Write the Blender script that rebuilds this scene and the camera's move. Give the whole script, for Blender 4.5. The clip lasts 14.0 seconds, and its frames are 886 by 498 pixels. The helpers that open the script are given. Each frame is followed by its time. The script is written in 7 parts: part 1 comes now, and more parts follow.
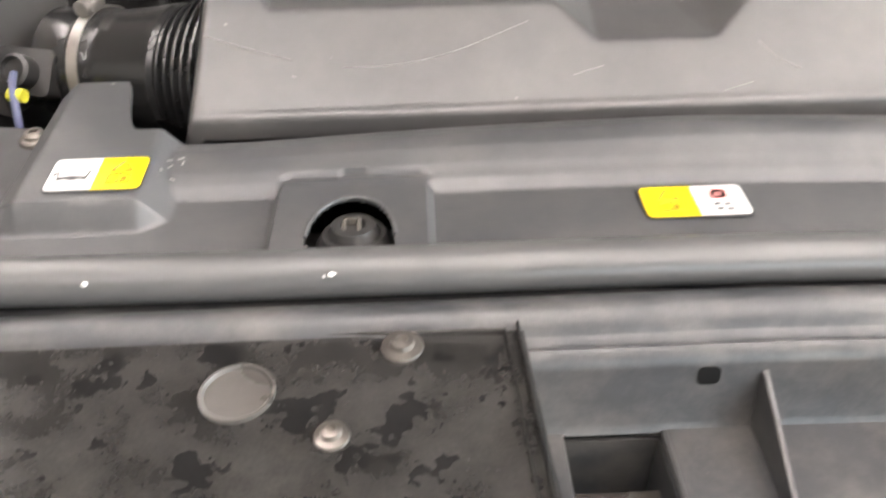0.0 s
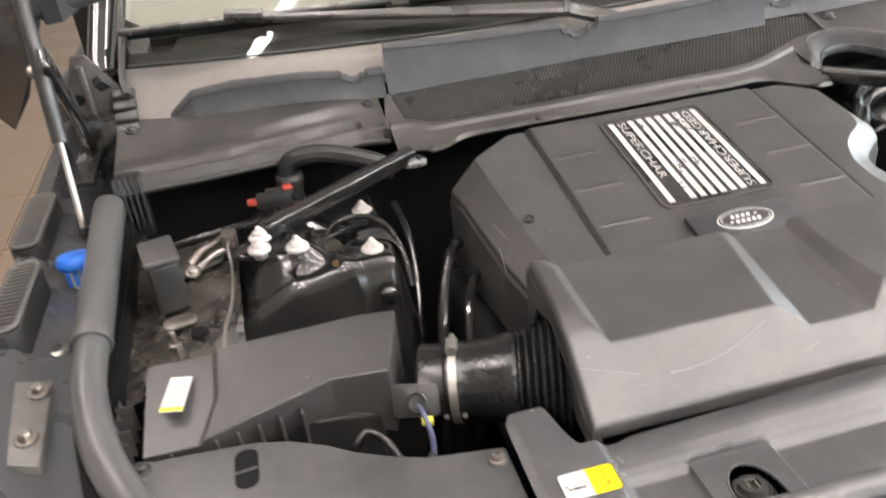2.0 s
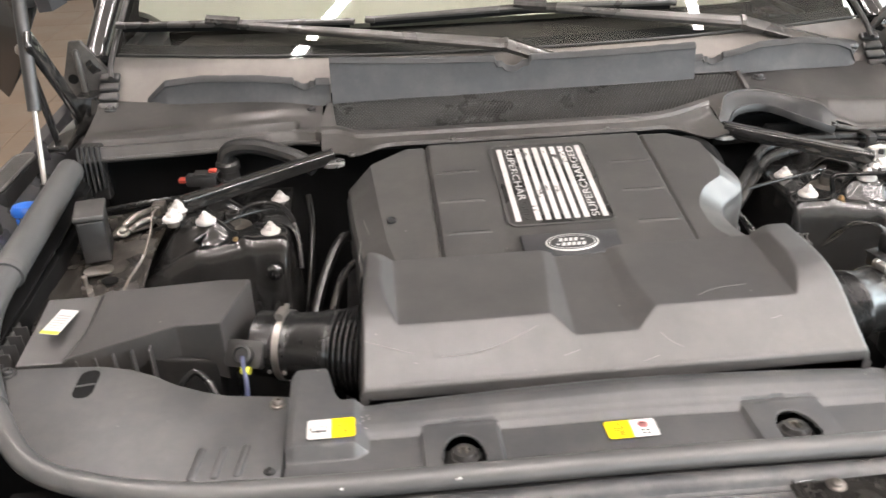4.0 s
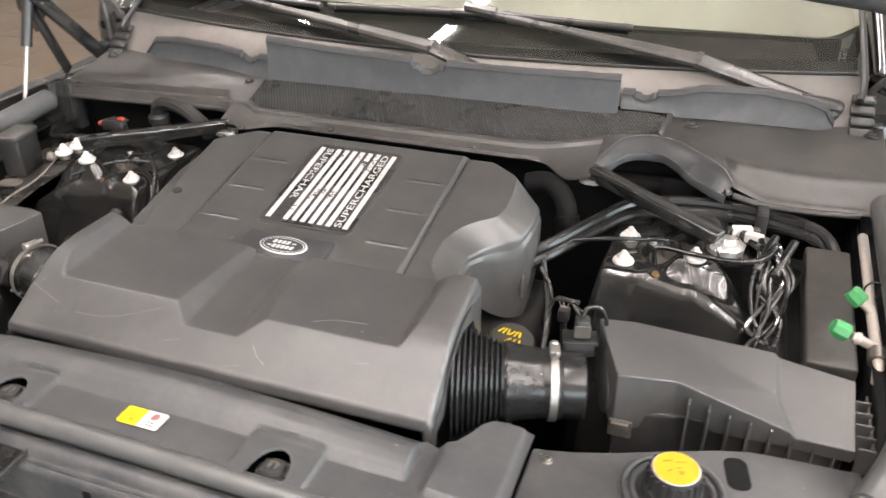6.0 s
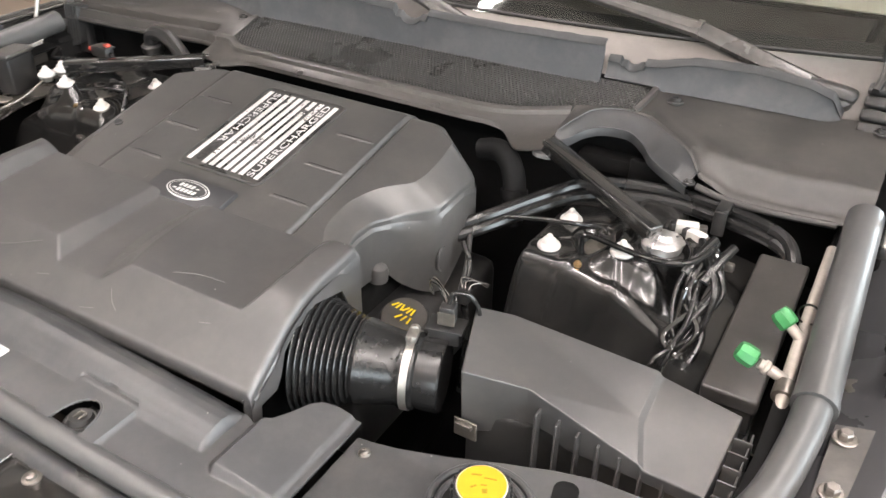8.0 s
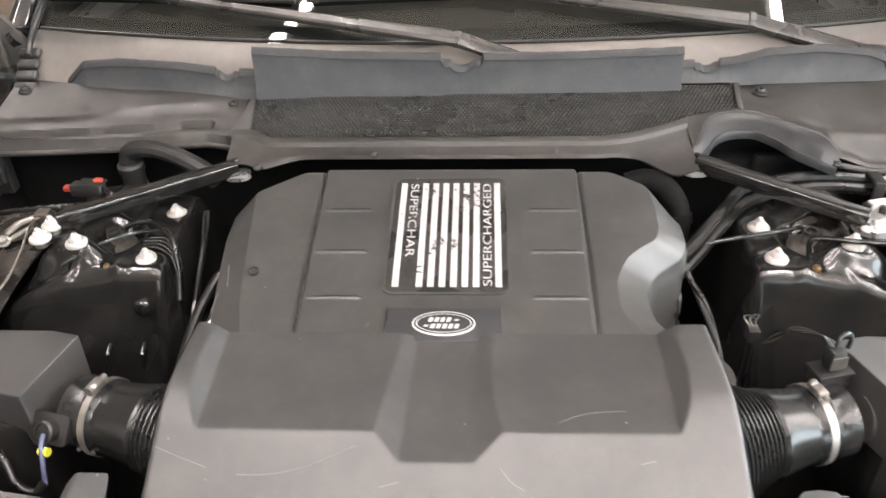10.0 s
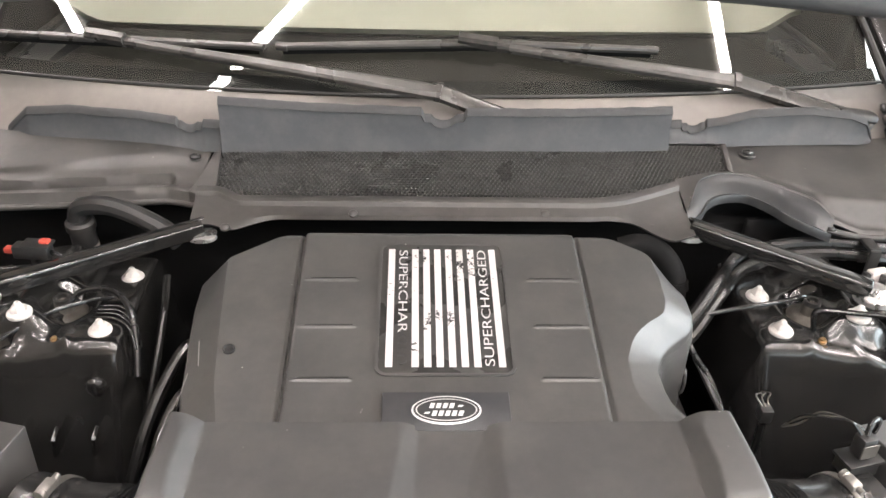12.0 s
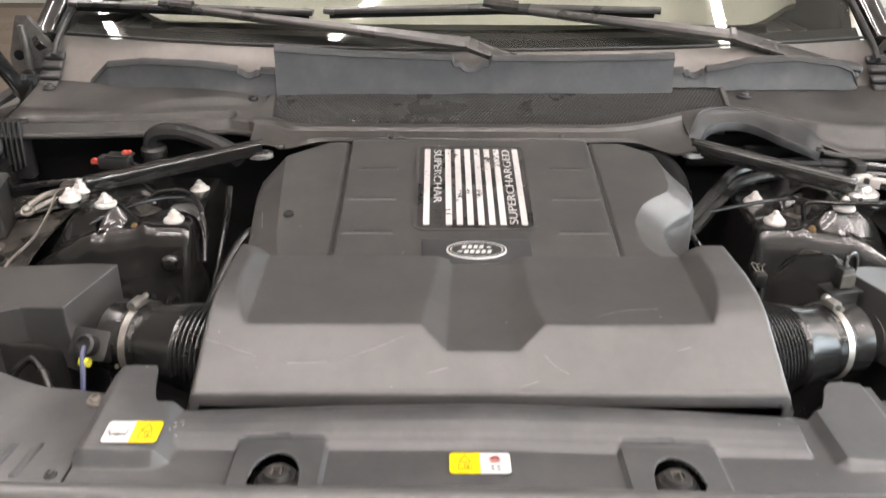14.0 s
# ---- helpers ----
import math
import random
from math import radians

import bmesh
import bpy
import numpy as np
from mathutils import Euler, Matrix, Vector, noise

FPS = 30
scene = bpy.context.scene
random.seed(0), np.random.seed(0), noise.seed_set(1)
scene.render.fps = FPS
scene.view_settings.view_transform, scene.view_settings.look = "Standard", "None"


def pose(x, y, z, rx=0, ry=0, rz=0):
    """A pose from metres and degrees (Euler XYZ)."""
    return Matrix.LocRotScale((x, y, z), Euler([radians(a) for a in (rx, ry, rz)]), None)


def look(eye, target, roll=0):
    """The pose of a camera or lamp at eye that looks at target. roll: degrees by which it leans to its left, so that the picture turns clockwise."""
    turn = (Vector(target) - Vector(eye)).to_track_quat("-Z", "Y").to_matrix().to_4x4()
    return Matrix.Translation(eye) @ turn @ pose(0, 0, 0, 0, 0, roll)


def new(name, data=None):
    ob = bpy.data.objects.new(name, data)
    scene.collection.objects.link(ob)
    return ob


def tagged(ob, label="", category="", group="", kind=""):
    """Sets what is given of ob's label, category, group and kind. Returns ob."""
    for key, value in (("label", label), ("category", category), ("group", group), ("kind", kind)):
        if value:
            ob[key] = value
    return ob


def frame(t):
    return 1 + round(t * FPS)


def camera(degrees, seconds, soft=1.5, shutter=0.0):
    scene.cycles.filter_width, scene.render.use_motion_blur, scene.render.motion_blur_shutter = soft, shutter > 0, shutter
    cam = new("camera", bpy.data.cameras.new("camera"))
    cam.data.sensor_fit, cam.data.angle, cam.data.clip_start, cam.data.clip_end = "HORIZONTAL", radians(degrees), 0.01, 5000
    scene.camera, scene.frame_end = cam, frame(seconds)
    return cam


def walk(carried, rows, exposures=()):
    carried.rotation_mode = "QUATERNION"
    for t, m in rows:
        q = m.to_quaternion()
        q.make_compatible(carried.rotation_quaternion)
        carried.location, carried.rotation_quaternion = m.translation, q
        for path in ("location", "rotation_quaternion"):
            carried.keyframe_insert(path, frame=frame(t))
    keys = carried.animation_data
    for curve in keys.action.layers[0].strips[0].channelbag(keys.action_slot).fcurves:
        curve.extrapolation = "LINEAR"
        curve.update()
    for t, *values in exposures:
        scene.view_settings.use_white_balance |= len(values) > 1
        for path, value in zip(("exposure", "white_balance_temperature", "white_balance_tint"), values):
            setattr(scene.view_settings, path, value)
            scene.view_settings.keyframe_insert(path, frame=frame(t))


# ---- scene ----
cam = camera(57.0, 14.0, shutter=0.4)
PATH = [
    (0, (-0.164, -0.040, 1.255), (-0.122, 1.540, 0.030), -1.3),
    (0.5, (-0.152, -0.026, 1.328), (0.011, 1.532, 0.086), 0.1),
    (0.7, (-0.171, -0.038, 1.369), (0.015, 1.549, 0.165), -0.8),
    (1, (-0.228, -0.065, 1.418), (-0.02, 1.578, 0.297), -3.3),
    (1.5, (-0.41, -0.109, 1.479), (-0.134, 1.582, 0.449), -6.4),
    (2, (-0.548, -0.145, 1.572), (-0.219, 1.557, 0.576), -6.3),
    (2.2, (-0.582, -0.147, 1.61), (-0.234, 1.553, 0.617), -5.5),
    (4.3, (-0.167, -0.381, 1.6), (-0.085, 1.383, 0.662), -1.8),
    (4.5, (-0.091, -0.39, 1.605), (-0.058, 1.374, 0.664), -2.1),
    (5, (0.105, -0.361, 1.611), (0.049, 1.396, 0.657), -0.8),
    (5.5, (0.321, -0.311, 1.635), (0.057, 1.42, 0.67), -0.1),
    (6, (0.572, -0.245, 1.641), (-0.03, 1.388, 0.656), -0.5),
    (6.5, (0.753, -0.149, 1.636), (-0.041, 1.38, 0.62), 1.4),
    (7, (0.852, -0.047, 1.62), (-0.078, 1.373, 0.563), 1.7),
    (7.2, (0.869, -0.022, 1.616), (-0.095, 1.363, 0.541), 1.7),
    (9.3, (0.351, -0.133, 1.676), (0.017, 1.484, 0.549), -2.3),
    (9.5, (0.227, -0.149, 1.693), (-0.013, 1.486, 0.565), -2.4),
    (10, (0.039, -0.104, 1.686), (-0.056, 1.544, 0.557), -1.8),
    (10.5, (-0.036, -0.053, 1.683), (-0.048, 1.633, 0.607), -0.0),
    (11, (-0.044, -0.027, 1.682), (0.049, 1.699, 0.674), 1.2),
    (11.5, (-0.042, -0.03, 1.679), (0.033, 1.683, 0.65), 1.3),
    (12, (-0.045, -0.01, 1.673), (0.031, 1.691, 0.625), 1.7),
    (12.5, (-0.045, -0.013, 1.666), (0.036, 1.702, 0.64), 1.7),
    (13, (-0.049, -0.038, 1.644), (0.02, 1.7, 0.657), 1.6),
    (13.5, (-0.069, -0.164, 1.606), (-0.018, 1.596, 0.657), 1.4),
    (14, (-0.056, -0.271, 1.509), (-0.042, 1.529, 0.636), 0.4),
]
walk(cam, [(t, look(eye, target, roll)) for t, eye, target, roll in PATH],
     exposures=[(0.0, 0.24), (0.5, 0.22), (1.0, 0.20), (1.5, 0.10), (2.0, 0.05), (4.5, 0.0), (5.5, 0.02), (6.5, 0.07), (9.5, 0.05), (12.5, 0.08), (13.5, 0.02), (14.0, -0.2)])

# ---- world and light: a garage lit by ceiling tubes ----
world = bpy.data.worlds.new("world")
world.use_nodes = True
world.node_tree.nodes["Background"].inputs["Color"].default_value = (0.9, 0.95, 1.0, 1)
world.node_tree.nodes["Background"].inputs["Strength"].default_value = 0.05
scene.world = world
TUBE_POWER = 132.0

# ---- materials ----


def mat(name, base, rough=0.5, metal=0.0, grain=0.0, grain_scale=900.0, vary=0.25, vary_scale=9.0,
        dust=0.0, dust_color=(0.42, 0.38, 0.33), spec=0.5, rough_vary=0.12, coat=0.0, blotch=0.0, specks=0.0):
    m = bpy.data.materials.new(name)
    m.use_nodes = True
    nt = m.node_tree
    n, l = nt.nodes, nt.links
    b = n["Principled BSDF"]
    co = n.new("ShaderNodeTexCoord")
    b.inputs["Metallic"].default_value = metal
    b.inputs["Specular IOR Level"].default_value = spec
    b.inputs["Coat Weight"].default_value = coat
    big = n.new("ShaderNodeTexNoise")
    big.inputs["Scale"].default_value = vary_scale
    big.inputs["Detail"].default_value = 6
    l.new(co.outputs["Object"], big.inputs["Vector"])
    fine = n.new("ShaderNodeTexNoise")
    fine.inputs["Scale"].default_value = vary_scale * 14
    fine.inputs["Detail"].default_value = 5
    l.new(co.outputs["Object"], fine.inputs["Vector"])
    mixv = n.new("ShaderNodeMath")
    mixv.operation = "MULTIPLY_ADD"
    l.new(fine.outputs["Fac"], mixv.inputs[0])
    mixv.inputs[1].default_value = 0.4
    l.new(big.outputs["Fac"], mixv.inputs[2])
    ramp = n.new("ShaderNodeMapRange")
    ramp.inputs["From Min"].default_value = 0.45
    ramp.inputs["From Max"].default_value = 0.95
    ramp.inputs["To Min"].default_value = 1 - vary
    ramp.inputs["To Max"].default_value = 1 + vary
    l.new(mixv.outputs[0], ramp.inputs["Value"])
    mul = n.new("ShaderNodeVectorMath")
    mul.operation = "SCALE"
    mul.inputs[0].default_value = base
    l.new(ramp.outputs[0], mul.inputs["Scale"])
    color = mul.outputs[0]
    if dust > 0:
        dn = n.new("ShaderNodeTexNoise")
        dn.inputs["Scale"].default_value = vary_scale * 2.3
        dn.inputs["Detail"].default_value = 9
        dn.inputs["Roughness"].default_value = 0.7
        l.new(co.outputs["Object"], dn.inputs["Vector"])
        dr = n.new("ShaderNodeMapRange")
        dr.inputs["From Min"].default_value = 0.42
        dr.inputs["From Max"].default_value = 0.8
        dr.inputs["To Max"].default_value = dust
        l.new(dn.outputs["Fac"], dr.inputs["Value"])
        dm = n.new("ShaderNodeMix")
        dm.data_type = "RGBA"
        l.new(dr.outputs[0], dm.inputs["Factor"])
        l.new(color, dm.inputs["A"])
        dm.inputs["B"].default_value = (*dust_color, 1)
        color = dm.outputs["Result"]
    if specks > 0:
        # sparse pale grit
        vo = n.new("ShaderNodeTexVoronoi")
        vo.inputs["Scale"].default_value = 42
        l.new(co.outputs["Object"], vo.inputs["Vector"])
        near = n.new("ShaderNodeMapRange")
        near.inputs["From Min"].default_value = 0.055
        near.inputs["From Max"].default_value = 0.035
        l.new(vo.outputs["Distance"], near.inputs["Value"])
        rare = n.new("ShaderNodeSeparateColor")
        l.new(vo.outputs["Color"], rare.inputs["Color"])
        some = n.new("ShaderNodeMapRange")
        some.inputs["From Min"].default_value = 0.55
        some.inputs["From Max"].default_value = 1.0
        some.inputs["To Max"].default_value = specks
        l.new(rare.outputs["Red"], some.inputs["Value"])
        both = n.new("ShaderNodeMath")
        both.operation = "MULTIPLY"
        l.new(near.outputs[0], both.inputs[0])
        l.new(some.outputs[0], both.inputs[1])
        sm = n.new("ShaderNodeMix")
        sm.data_type = "RGBA"
        l.new(both.outputs[0], sm.inputs["Factor"])
        l.new(color, sm.inputs["A"])
        sm.inputs["B"].default_value = (0.5, 0.48, 0.45, 1)
        color = sm.outputs["Result"]
    if blotch > 0:
        bn = n.new("ShaderNodeTexNoise")
        bn.inputs["Scale"].default_value = 46
        bn.inputs["Detail"].default_value = 5
        bn.inputs["Roughness"].default_value = 0.55
        l.new(co.outputs["Object"], bn.inputs["Vector"])
        br = n.new("ShaderNodeMapRange")
        br.inputs["From Min"].default_value = 0.575
        br.inputs["From Max"].default_value = 0.60
        br.inputs["To Max"].default_value = blotch
        drops = n.new("ShaderNodeTexNoise")
        drops.inputs["Scale"].default_value = 190
        drops.inputs["Detail"].default_value = 3
        l.new(co.outputs["Object"], drops.inputs["Vector"])
        spot = n.new("ShaderNodeMath")
        spot.operation = "MULTIPLY_ADD"
        l.new(drops.outputs["Fac"], spot.inputs[0])
        spot.inputs[1].default_value = 0.34
        spot.inputs[2].default_value = -0.17
        both_ = n.new("ShaderNodeMath")
        l.new(bn.outputs["Fac"], both_.inputs[0])
        l.new(spot.outputs[0], both_.inputs[1])
        l.new(both_.outputs[0], br.inputs["Value"])
        bm_ = n.new("ShaderNodeMix")
        bm_.data_type = "RGBA"
        l.new(br.outputs[0], bm_.inputs["Factor"])
        l.new(color, bm_.inputs["A"])
        bm_.inputs["B"].default_value = (0.003, 0.003, 0.0035, 1)
        color = bm_.outputs["Result"]
    l.new(color, b.inputs["Base Color"])
    rr = n.new("ShaderNodeMapRange")
    rr.inputs["From Min"].default_value = 0.3
    rr.inputs["From Max"].default_value = 0.7
    rr.inputs["To Min"].default_value = max(0.02, rough - rough_vary)
    rr.inputs["To Max"].default_value = min(1.0, rough + rough_vary)
    l.new(big.outputs["Fac"], rr.inputs["Value"])
    l.new(rr.outputs[0], b.inputs["Roughness"])
    if grain > 0:
        gn = n.new("ShaderNodeTexNoise")
        gn.inputs["Scale"].default_value = grain_scale
        gn.inputs["Detail"].default_value = 2
        l.new(co.outputs["Object"], gn.inputs["Vector"])
        bump = n.new("ShaderNodeBump")
        bump.inputs["Strength"].default_value = grain
        bump.inputs["Distance"].default_value = 0.0004
        l.new(gn.outputs["Fac"], bump.inputs["Height"])
        l.new(bump.outputs["Normal"], b.inputs["Normal"])
    return m


def glow(name, color, strength):
    m = bpy.data.materials.new(name)
    m.use_nodes = True
    b = m.node_tree.nodes["Principled BSDF"]
    b.inputs["Base Color"].default_value = (0.8, 0.8, 0.8, 1)
    b.inputs["Emission Color"].default_value = (*color, 1)
    b.inputs["Emission Strength"].default_value = strength
    return m


def worn_foil(name):
    """Silver foil, worn through to the black plate in ragged flakes."""
    m = mat(name, (0.52, 0.50, 0.49), 0.42, 0.1, vary=0.15)
    n, l = m.node_tree.nodes, m.node_tree.links
    b = n["Principled BSDF"]
    src = b.inputs["Base Color"].links[0].from_socket
    co = n.new("ShaderNodeTexCoord")
    nz = n.new("ShaderNodeTexNoise")
    nz.inputs["Scale"].default_value = 150
    nz.inputs["Detail"].default_value = 10
    nz.inputs["Roughness"].default_value = 0.75
    l.new(co.outputs["Object"], nz.inputs["Vector"])
    big = n.new("ShaderNodeTexNoise")
    big.inputs["Scale"].default_value = 16
    l.new(co.outputs["Object"], big.inputs["Vector"])
    add = n.new("ShaderNodeMath")
    l.new(nz.outputs["Fac"], add.inputs[0])
    l.new(big.outputs["Fac"], add.inputs[1])
    st = n.new("ShaderNodeMapRange")
    st.inputs["From Min"].default_value = 1.165
    st.inputs["From Max"].default_value = 1.18
    l.new(add.outputs[0], st.inputs["Value"])
    mx = n.new("ShaderNodeMix")
    mx.data_type = "RGBA"
    l.new(st.outputs[0], mx.inputs["Factor"])
    l.new(src, mx.inputs["A"])
    mx.inputs["B"].default_value = (0.02, 0.02, 0.02, 1)
    l.new(mx.outputs["Result"], b.inputs["Base Color"])
    return m


M_COVER = mat("cover_plastic", (0.050, 0.049, 0.049), 0.34, grain=0.25, grain_scale=1600, vary=0.12, dust=0.06, vary_scale=6, rough_vary=0.05, spec=0.6, specks=0.5)
M_COVER2 = mat("cover_plastic_matt", (0.048, 0.047, 0.046), 0.36, grain=0.3, grain_scale=1600, vary=0.12, dust=0.07, vary_scale=7, rough_vary=0.05, spec=0.6, specks=0.5)
M_PANEL = mat("panel_plastic", (0.046, 0.047, 0.049), 0.37, grain=0.35, grain_scale=1300, vary=0.15, dust=0.08, vary_scale=8, rough_vary=0.06, specks=0.7)
M_COWL = mat("cowl_plastic", (0.029, 0.0275, 0.026), 0.38, grain=0.25, vary=0.28, dust=0.07, vary_scale=6, specks=0.5)
M_SEAL = mat("seal_rubber", (0.050, 0.053, 0.056), 0.6, grain=0.2, vary=0.12, dust=0.08, spec=0.3)
M_ROLL = mat("roll_rubber", (0.066, 0.066, 0.066), 0.34, grain=0.15, vary=0.06, dust=0.05, rough_vary=0.03, specks=0.4)
M_BLACK = mat("black_plastic", (0.016, 0.016, 0.016), 0.40, grain=0.2, vary=0.25, dust=0.04)
M_WIPER = mat("wiper_satin", (0.034, 0.032, 0.030), 0.30, vary=0.2, dust=0.08)
M_LID = mat("dusty_lid", (0.040, 0.039, 0.038), 0.42, vary=0.2, dust=0.12)
M_BLOCK = mat("block_plastic", (0.035, 0.0355, 0.038), 0.38, grain=0.3, grain_scale=1600, vary=0.1, dust=0.04)
M_BUMP = mat("bump_rubber", (0.055, 0.053, 0.050), 0.5, vary=0.2, dust=0.1)
M_LIP = mat("lip_rubber", (0.040, 0.041, 0.042), 0.6, vary=0.2, spec=0.2)
M_GRILLE = mat("grille_plastic", (0.045, 0.044, 0.042), 0.32, vary=0.15)
M_ARCH = mat("arch_plastic", (0.022, 0.0235, 0.025), 0.42, vary=0.2, dust=0.05)
M_NOSE = mat("nose_plastic", (0.033, 0.0345, 0.037), 0.38, grain=0.35, grain_scale=1300, vary=0.25, dust=0.17, vary_scale=10, specks=0.8)
M_CAPB = mat("cap_black", (0.030, 0.028, 0.026), 0.45, vary=0.3, dust=0.05)
M_INTAKE = mat("intake_rubber", (0.015, 0.015, 0.015), 0.24, grain=0.05, vary=0.2, rough_vary=0.02)
M_HOSE = mat("hose_rubber", (0.009, 0.009, 0.009), 0.25, grain=0.05, vary=0.25, dust=0.02)
M_PAINT = mat("black_paint", (0.010, 0.010, 0.010), 0.12, vary=0.3, dust=0.06, coat=0.6, rough_vary=0.06, spec=0.6)
M_BODY = mat("body_paint", (0.050, 0.050, 0.053), 0.28, 0.1, vary=0.06, coat=0.4, rough_vary=0.03)
M_HINGE = mat("hinge_paint", (0.040, 0.037, 0.034), 0.45, vary=0.5, dust=0.15, vary_scale=14)
M_BRACKET = mat("grey_primer", (0.065, 0.062, 0.060), 0.5, vary=0.2, dust=0.15)
M_SCUTTLE = mat("scuttle_paint", (0.115, 0.104, 0.095), 0.50, vary=0.12, dust=0.15, vary_scale=4)
M_PLATE = mat("glossy_plate", (0.020, 0.019, 0.018), 0.15, vary=0.5, dust=0.03, coat=0.1, blotch=0.7, vary_scale=40, specks=1.0, rough_vary=0.08)
M_SHELF = mat("dusty_black_paint", (0.022, 0.020, 0.018), 0.26, vary=0.6, dust=0.22, vary_scale=16, coat=0.3, rough_vary=0.12, specks=0.5)
# near-black for black parts and for shade in the bay, slots and wells
M_DARK = mat("black_and_shade", (0.005, 0.005, 0.005), 0.8, vary=0.4, spec=0.15)
M_STEEL = mat("zinc_steel", (0.42, 0.40, 0.37), 0.42, 0.9, vary=0.3)
M_DULL = mat("dull_steel", (0.24, 0.22, 0.20), 0.36, 0.85, vary=0.35, dust=0.03)
M_HOLE = mat("dusty_cap", (0.062, 0.058, 0.054), 0.3, vary=0.3, dust=0.1)
M_COPPER = mat("brass_bolt", (0.36, 0.24, 0.12), 0.4, 0.8, vary=0.3)
M_ALU = mat("aluminium_pipe", (0.42, 0.38, 0.34), 0.5, 0.3, vary=0.25, dust=0.2)
M_NYLON = mat("nut_nylon", (0.50, 0.48, 0.46), 0.45, vary=0.25, dust=0.3, vary_scale=40)
M_CRUMPLE = mat("crumpled_alloy", (0.46, 0.45, 0.44), 0.33, 0.75, vary=0.4, vary_scale=40, rough_vary=0.15)
M_TOWER = mat("tower_paint", (0.009, 0.009, 0.009), 0.20, vary=0.4, dust=0.035, coat=0.35, rough_vary=0.08, vary_scale=8, spec=0.6)
M_WHITE = mat("white_nylon", (0.62, 0.60, 0.58), 0.45, vary=0.15, dust=0.15)
M_LABELW = mat("label_white", (0.52, 0.51, 0.50), 0.4, vary=0.08)
M_LABELY = mat("label_yellow", (0.70, 0.50, 0.008), 0.35, vary=0.05)
M_CAPY = mat("cap_yellow", (0.47, 0.26, 0.012), 0.45, vary=0.12)
M_INK = mat("label_ink", (0.03, 0.03, 0.03), 0.5)
M_INKO = mat("label_ink_ochre", (0.22, 0.15, 0.006), 0.5)
M_RED = mat("red_plastic", (0.42, 0.06, 0.04), 0.45)
M_PINK = mat("label_ink_pink", (0.80, 0.35, 0.33), 0.4)
M_GREEN = mat("green_plastic", (0.04, 0.22, 0.07), 0.4)
M_BLUE = mat("blue_plastic", (0.02, 0.13, 0.55), 0.4)
M_WIREB = mat("wire_blue", (0.07, 0.08, 0.14), 0.4)
M_TAPEY = mat("tape_yellow", (0.50, 0.48, 0.04), 0.4)
M_BADGE = mat("badge_black", (0.030, 0.029, 0.028), 0.28, vary=0.15, coat=0.2, dust=0.05)
M_FOIL = worn_foil("worn_foil")
M_SILVER = mat("emblem_silver", (0.62, 0.62, 0.60), 0.4, 0.05)
M_EMBLEM = mat("emblem_field", (0.035, 0.035, 0.035), 0.35)
M_SCRATCH = mat("scratch_mark", (0.17, 0.165, 0.16), 0.6)
M_PRINT = mat("grey_print", (0.38, 0.38, 0.37), 0.6)
M_MOUNT = mat("mount_metal", (0.085, 0.078, 0.068), 0.5, 0.4, vary=0.5, dust=0.15)
M_GREASE = mat("chalky_chip", (0.60, 0.58, 0.56), 0.6)
M_FLOOR = mat("floor_tile", (0.31, 0.225, 0.16), 0.45, vary=0.10, vary_scale=2)
M_JOINT = mat("tile_joint", (0.20, 0.15, 0.11), 0.7)
M_WALL = mat("wall_paint", (0.56, 0.53, 0.49), 0.8, vary=0.05, vary_scale=1.5)
M_CEIL = mat("ceiling_paint", (0.42, 0.40, 0.38), 0.85, vary=0.05, vary_scale=1.5)
M_DASH = mat("dash_leather", (0.010, 0.009, 0.008), 0.8, spec=0.1)
M_CREAM = mat("cream_sheet", (0.30, 0.30, 0.25), 0.6, vary=0.12, vary_scale=3)
M_TUBE = glow("tube_light", (1.0, 0.915, 0.885), TUBE_POWER)


def glass_mat():
    m = bpy.data.materials.new("windscreen_glass")
    m.use_nodes = True
    n, l = m.node_tree.nodes, m.node_tree.links
    n.remove(n["Principled BSDF"])
    out = n["Material Output"]
    tr = n.new("ShaderNodeBsdfTransparent")
    tr.inputs["Color"].default_value = (0.92, 0.93, 0.905, 1)
    gl = n.new("ShaderNodeBsdfGlossy")
    gl.inputs["Roughness"].default_value = 0.015
    lw = n.new("ShaderNodeLayerWeight")
    pw = n.new("ShaderNodeMath")
    pw.operation = "POWER"
    l.new(lw.outputs["Facing"], pw.inputs[0])
    pw.inputs[1].default_value = 4.0
    fr = n.new("ShaderNodeMath")
    fr.operation = "MULTIPLY_ADD"
    l.new(pw.outputs[0], fr.inputs[0])
    fr.inputs[1].default_value = 0.5
    fr.inputs[2].default_value = 0.04
    mx = n.new("ShaderNodeMixShader")
    l.new(fr.outputs[0], mx.inputs[0])
    l.new(tr.outputs[0], mx.inputs[1])
    l.new(gl.outputs[0], mx.inputs[2])
    l.new(mx.outputs[0], out.inputs["Surface"])
    return m


M_GLASS = glass_mat()

# ---- building helpers ----
ORIGIN = {}


def thing(name, at, label, category, group="", kind=""):
    ob = new(name)
    ob.empty_display_size = 0.05
    ob.location = at
    ORIGIN[ob.name] = Vector(at)
    return tagged(ob, label, category, group, kind)


def finish(ob, angle=32.0):
    for p in ob.data.polygons:
        p.use_smooth = True
    ob.data.set_sharp_from_angle(angle=radians(angle))


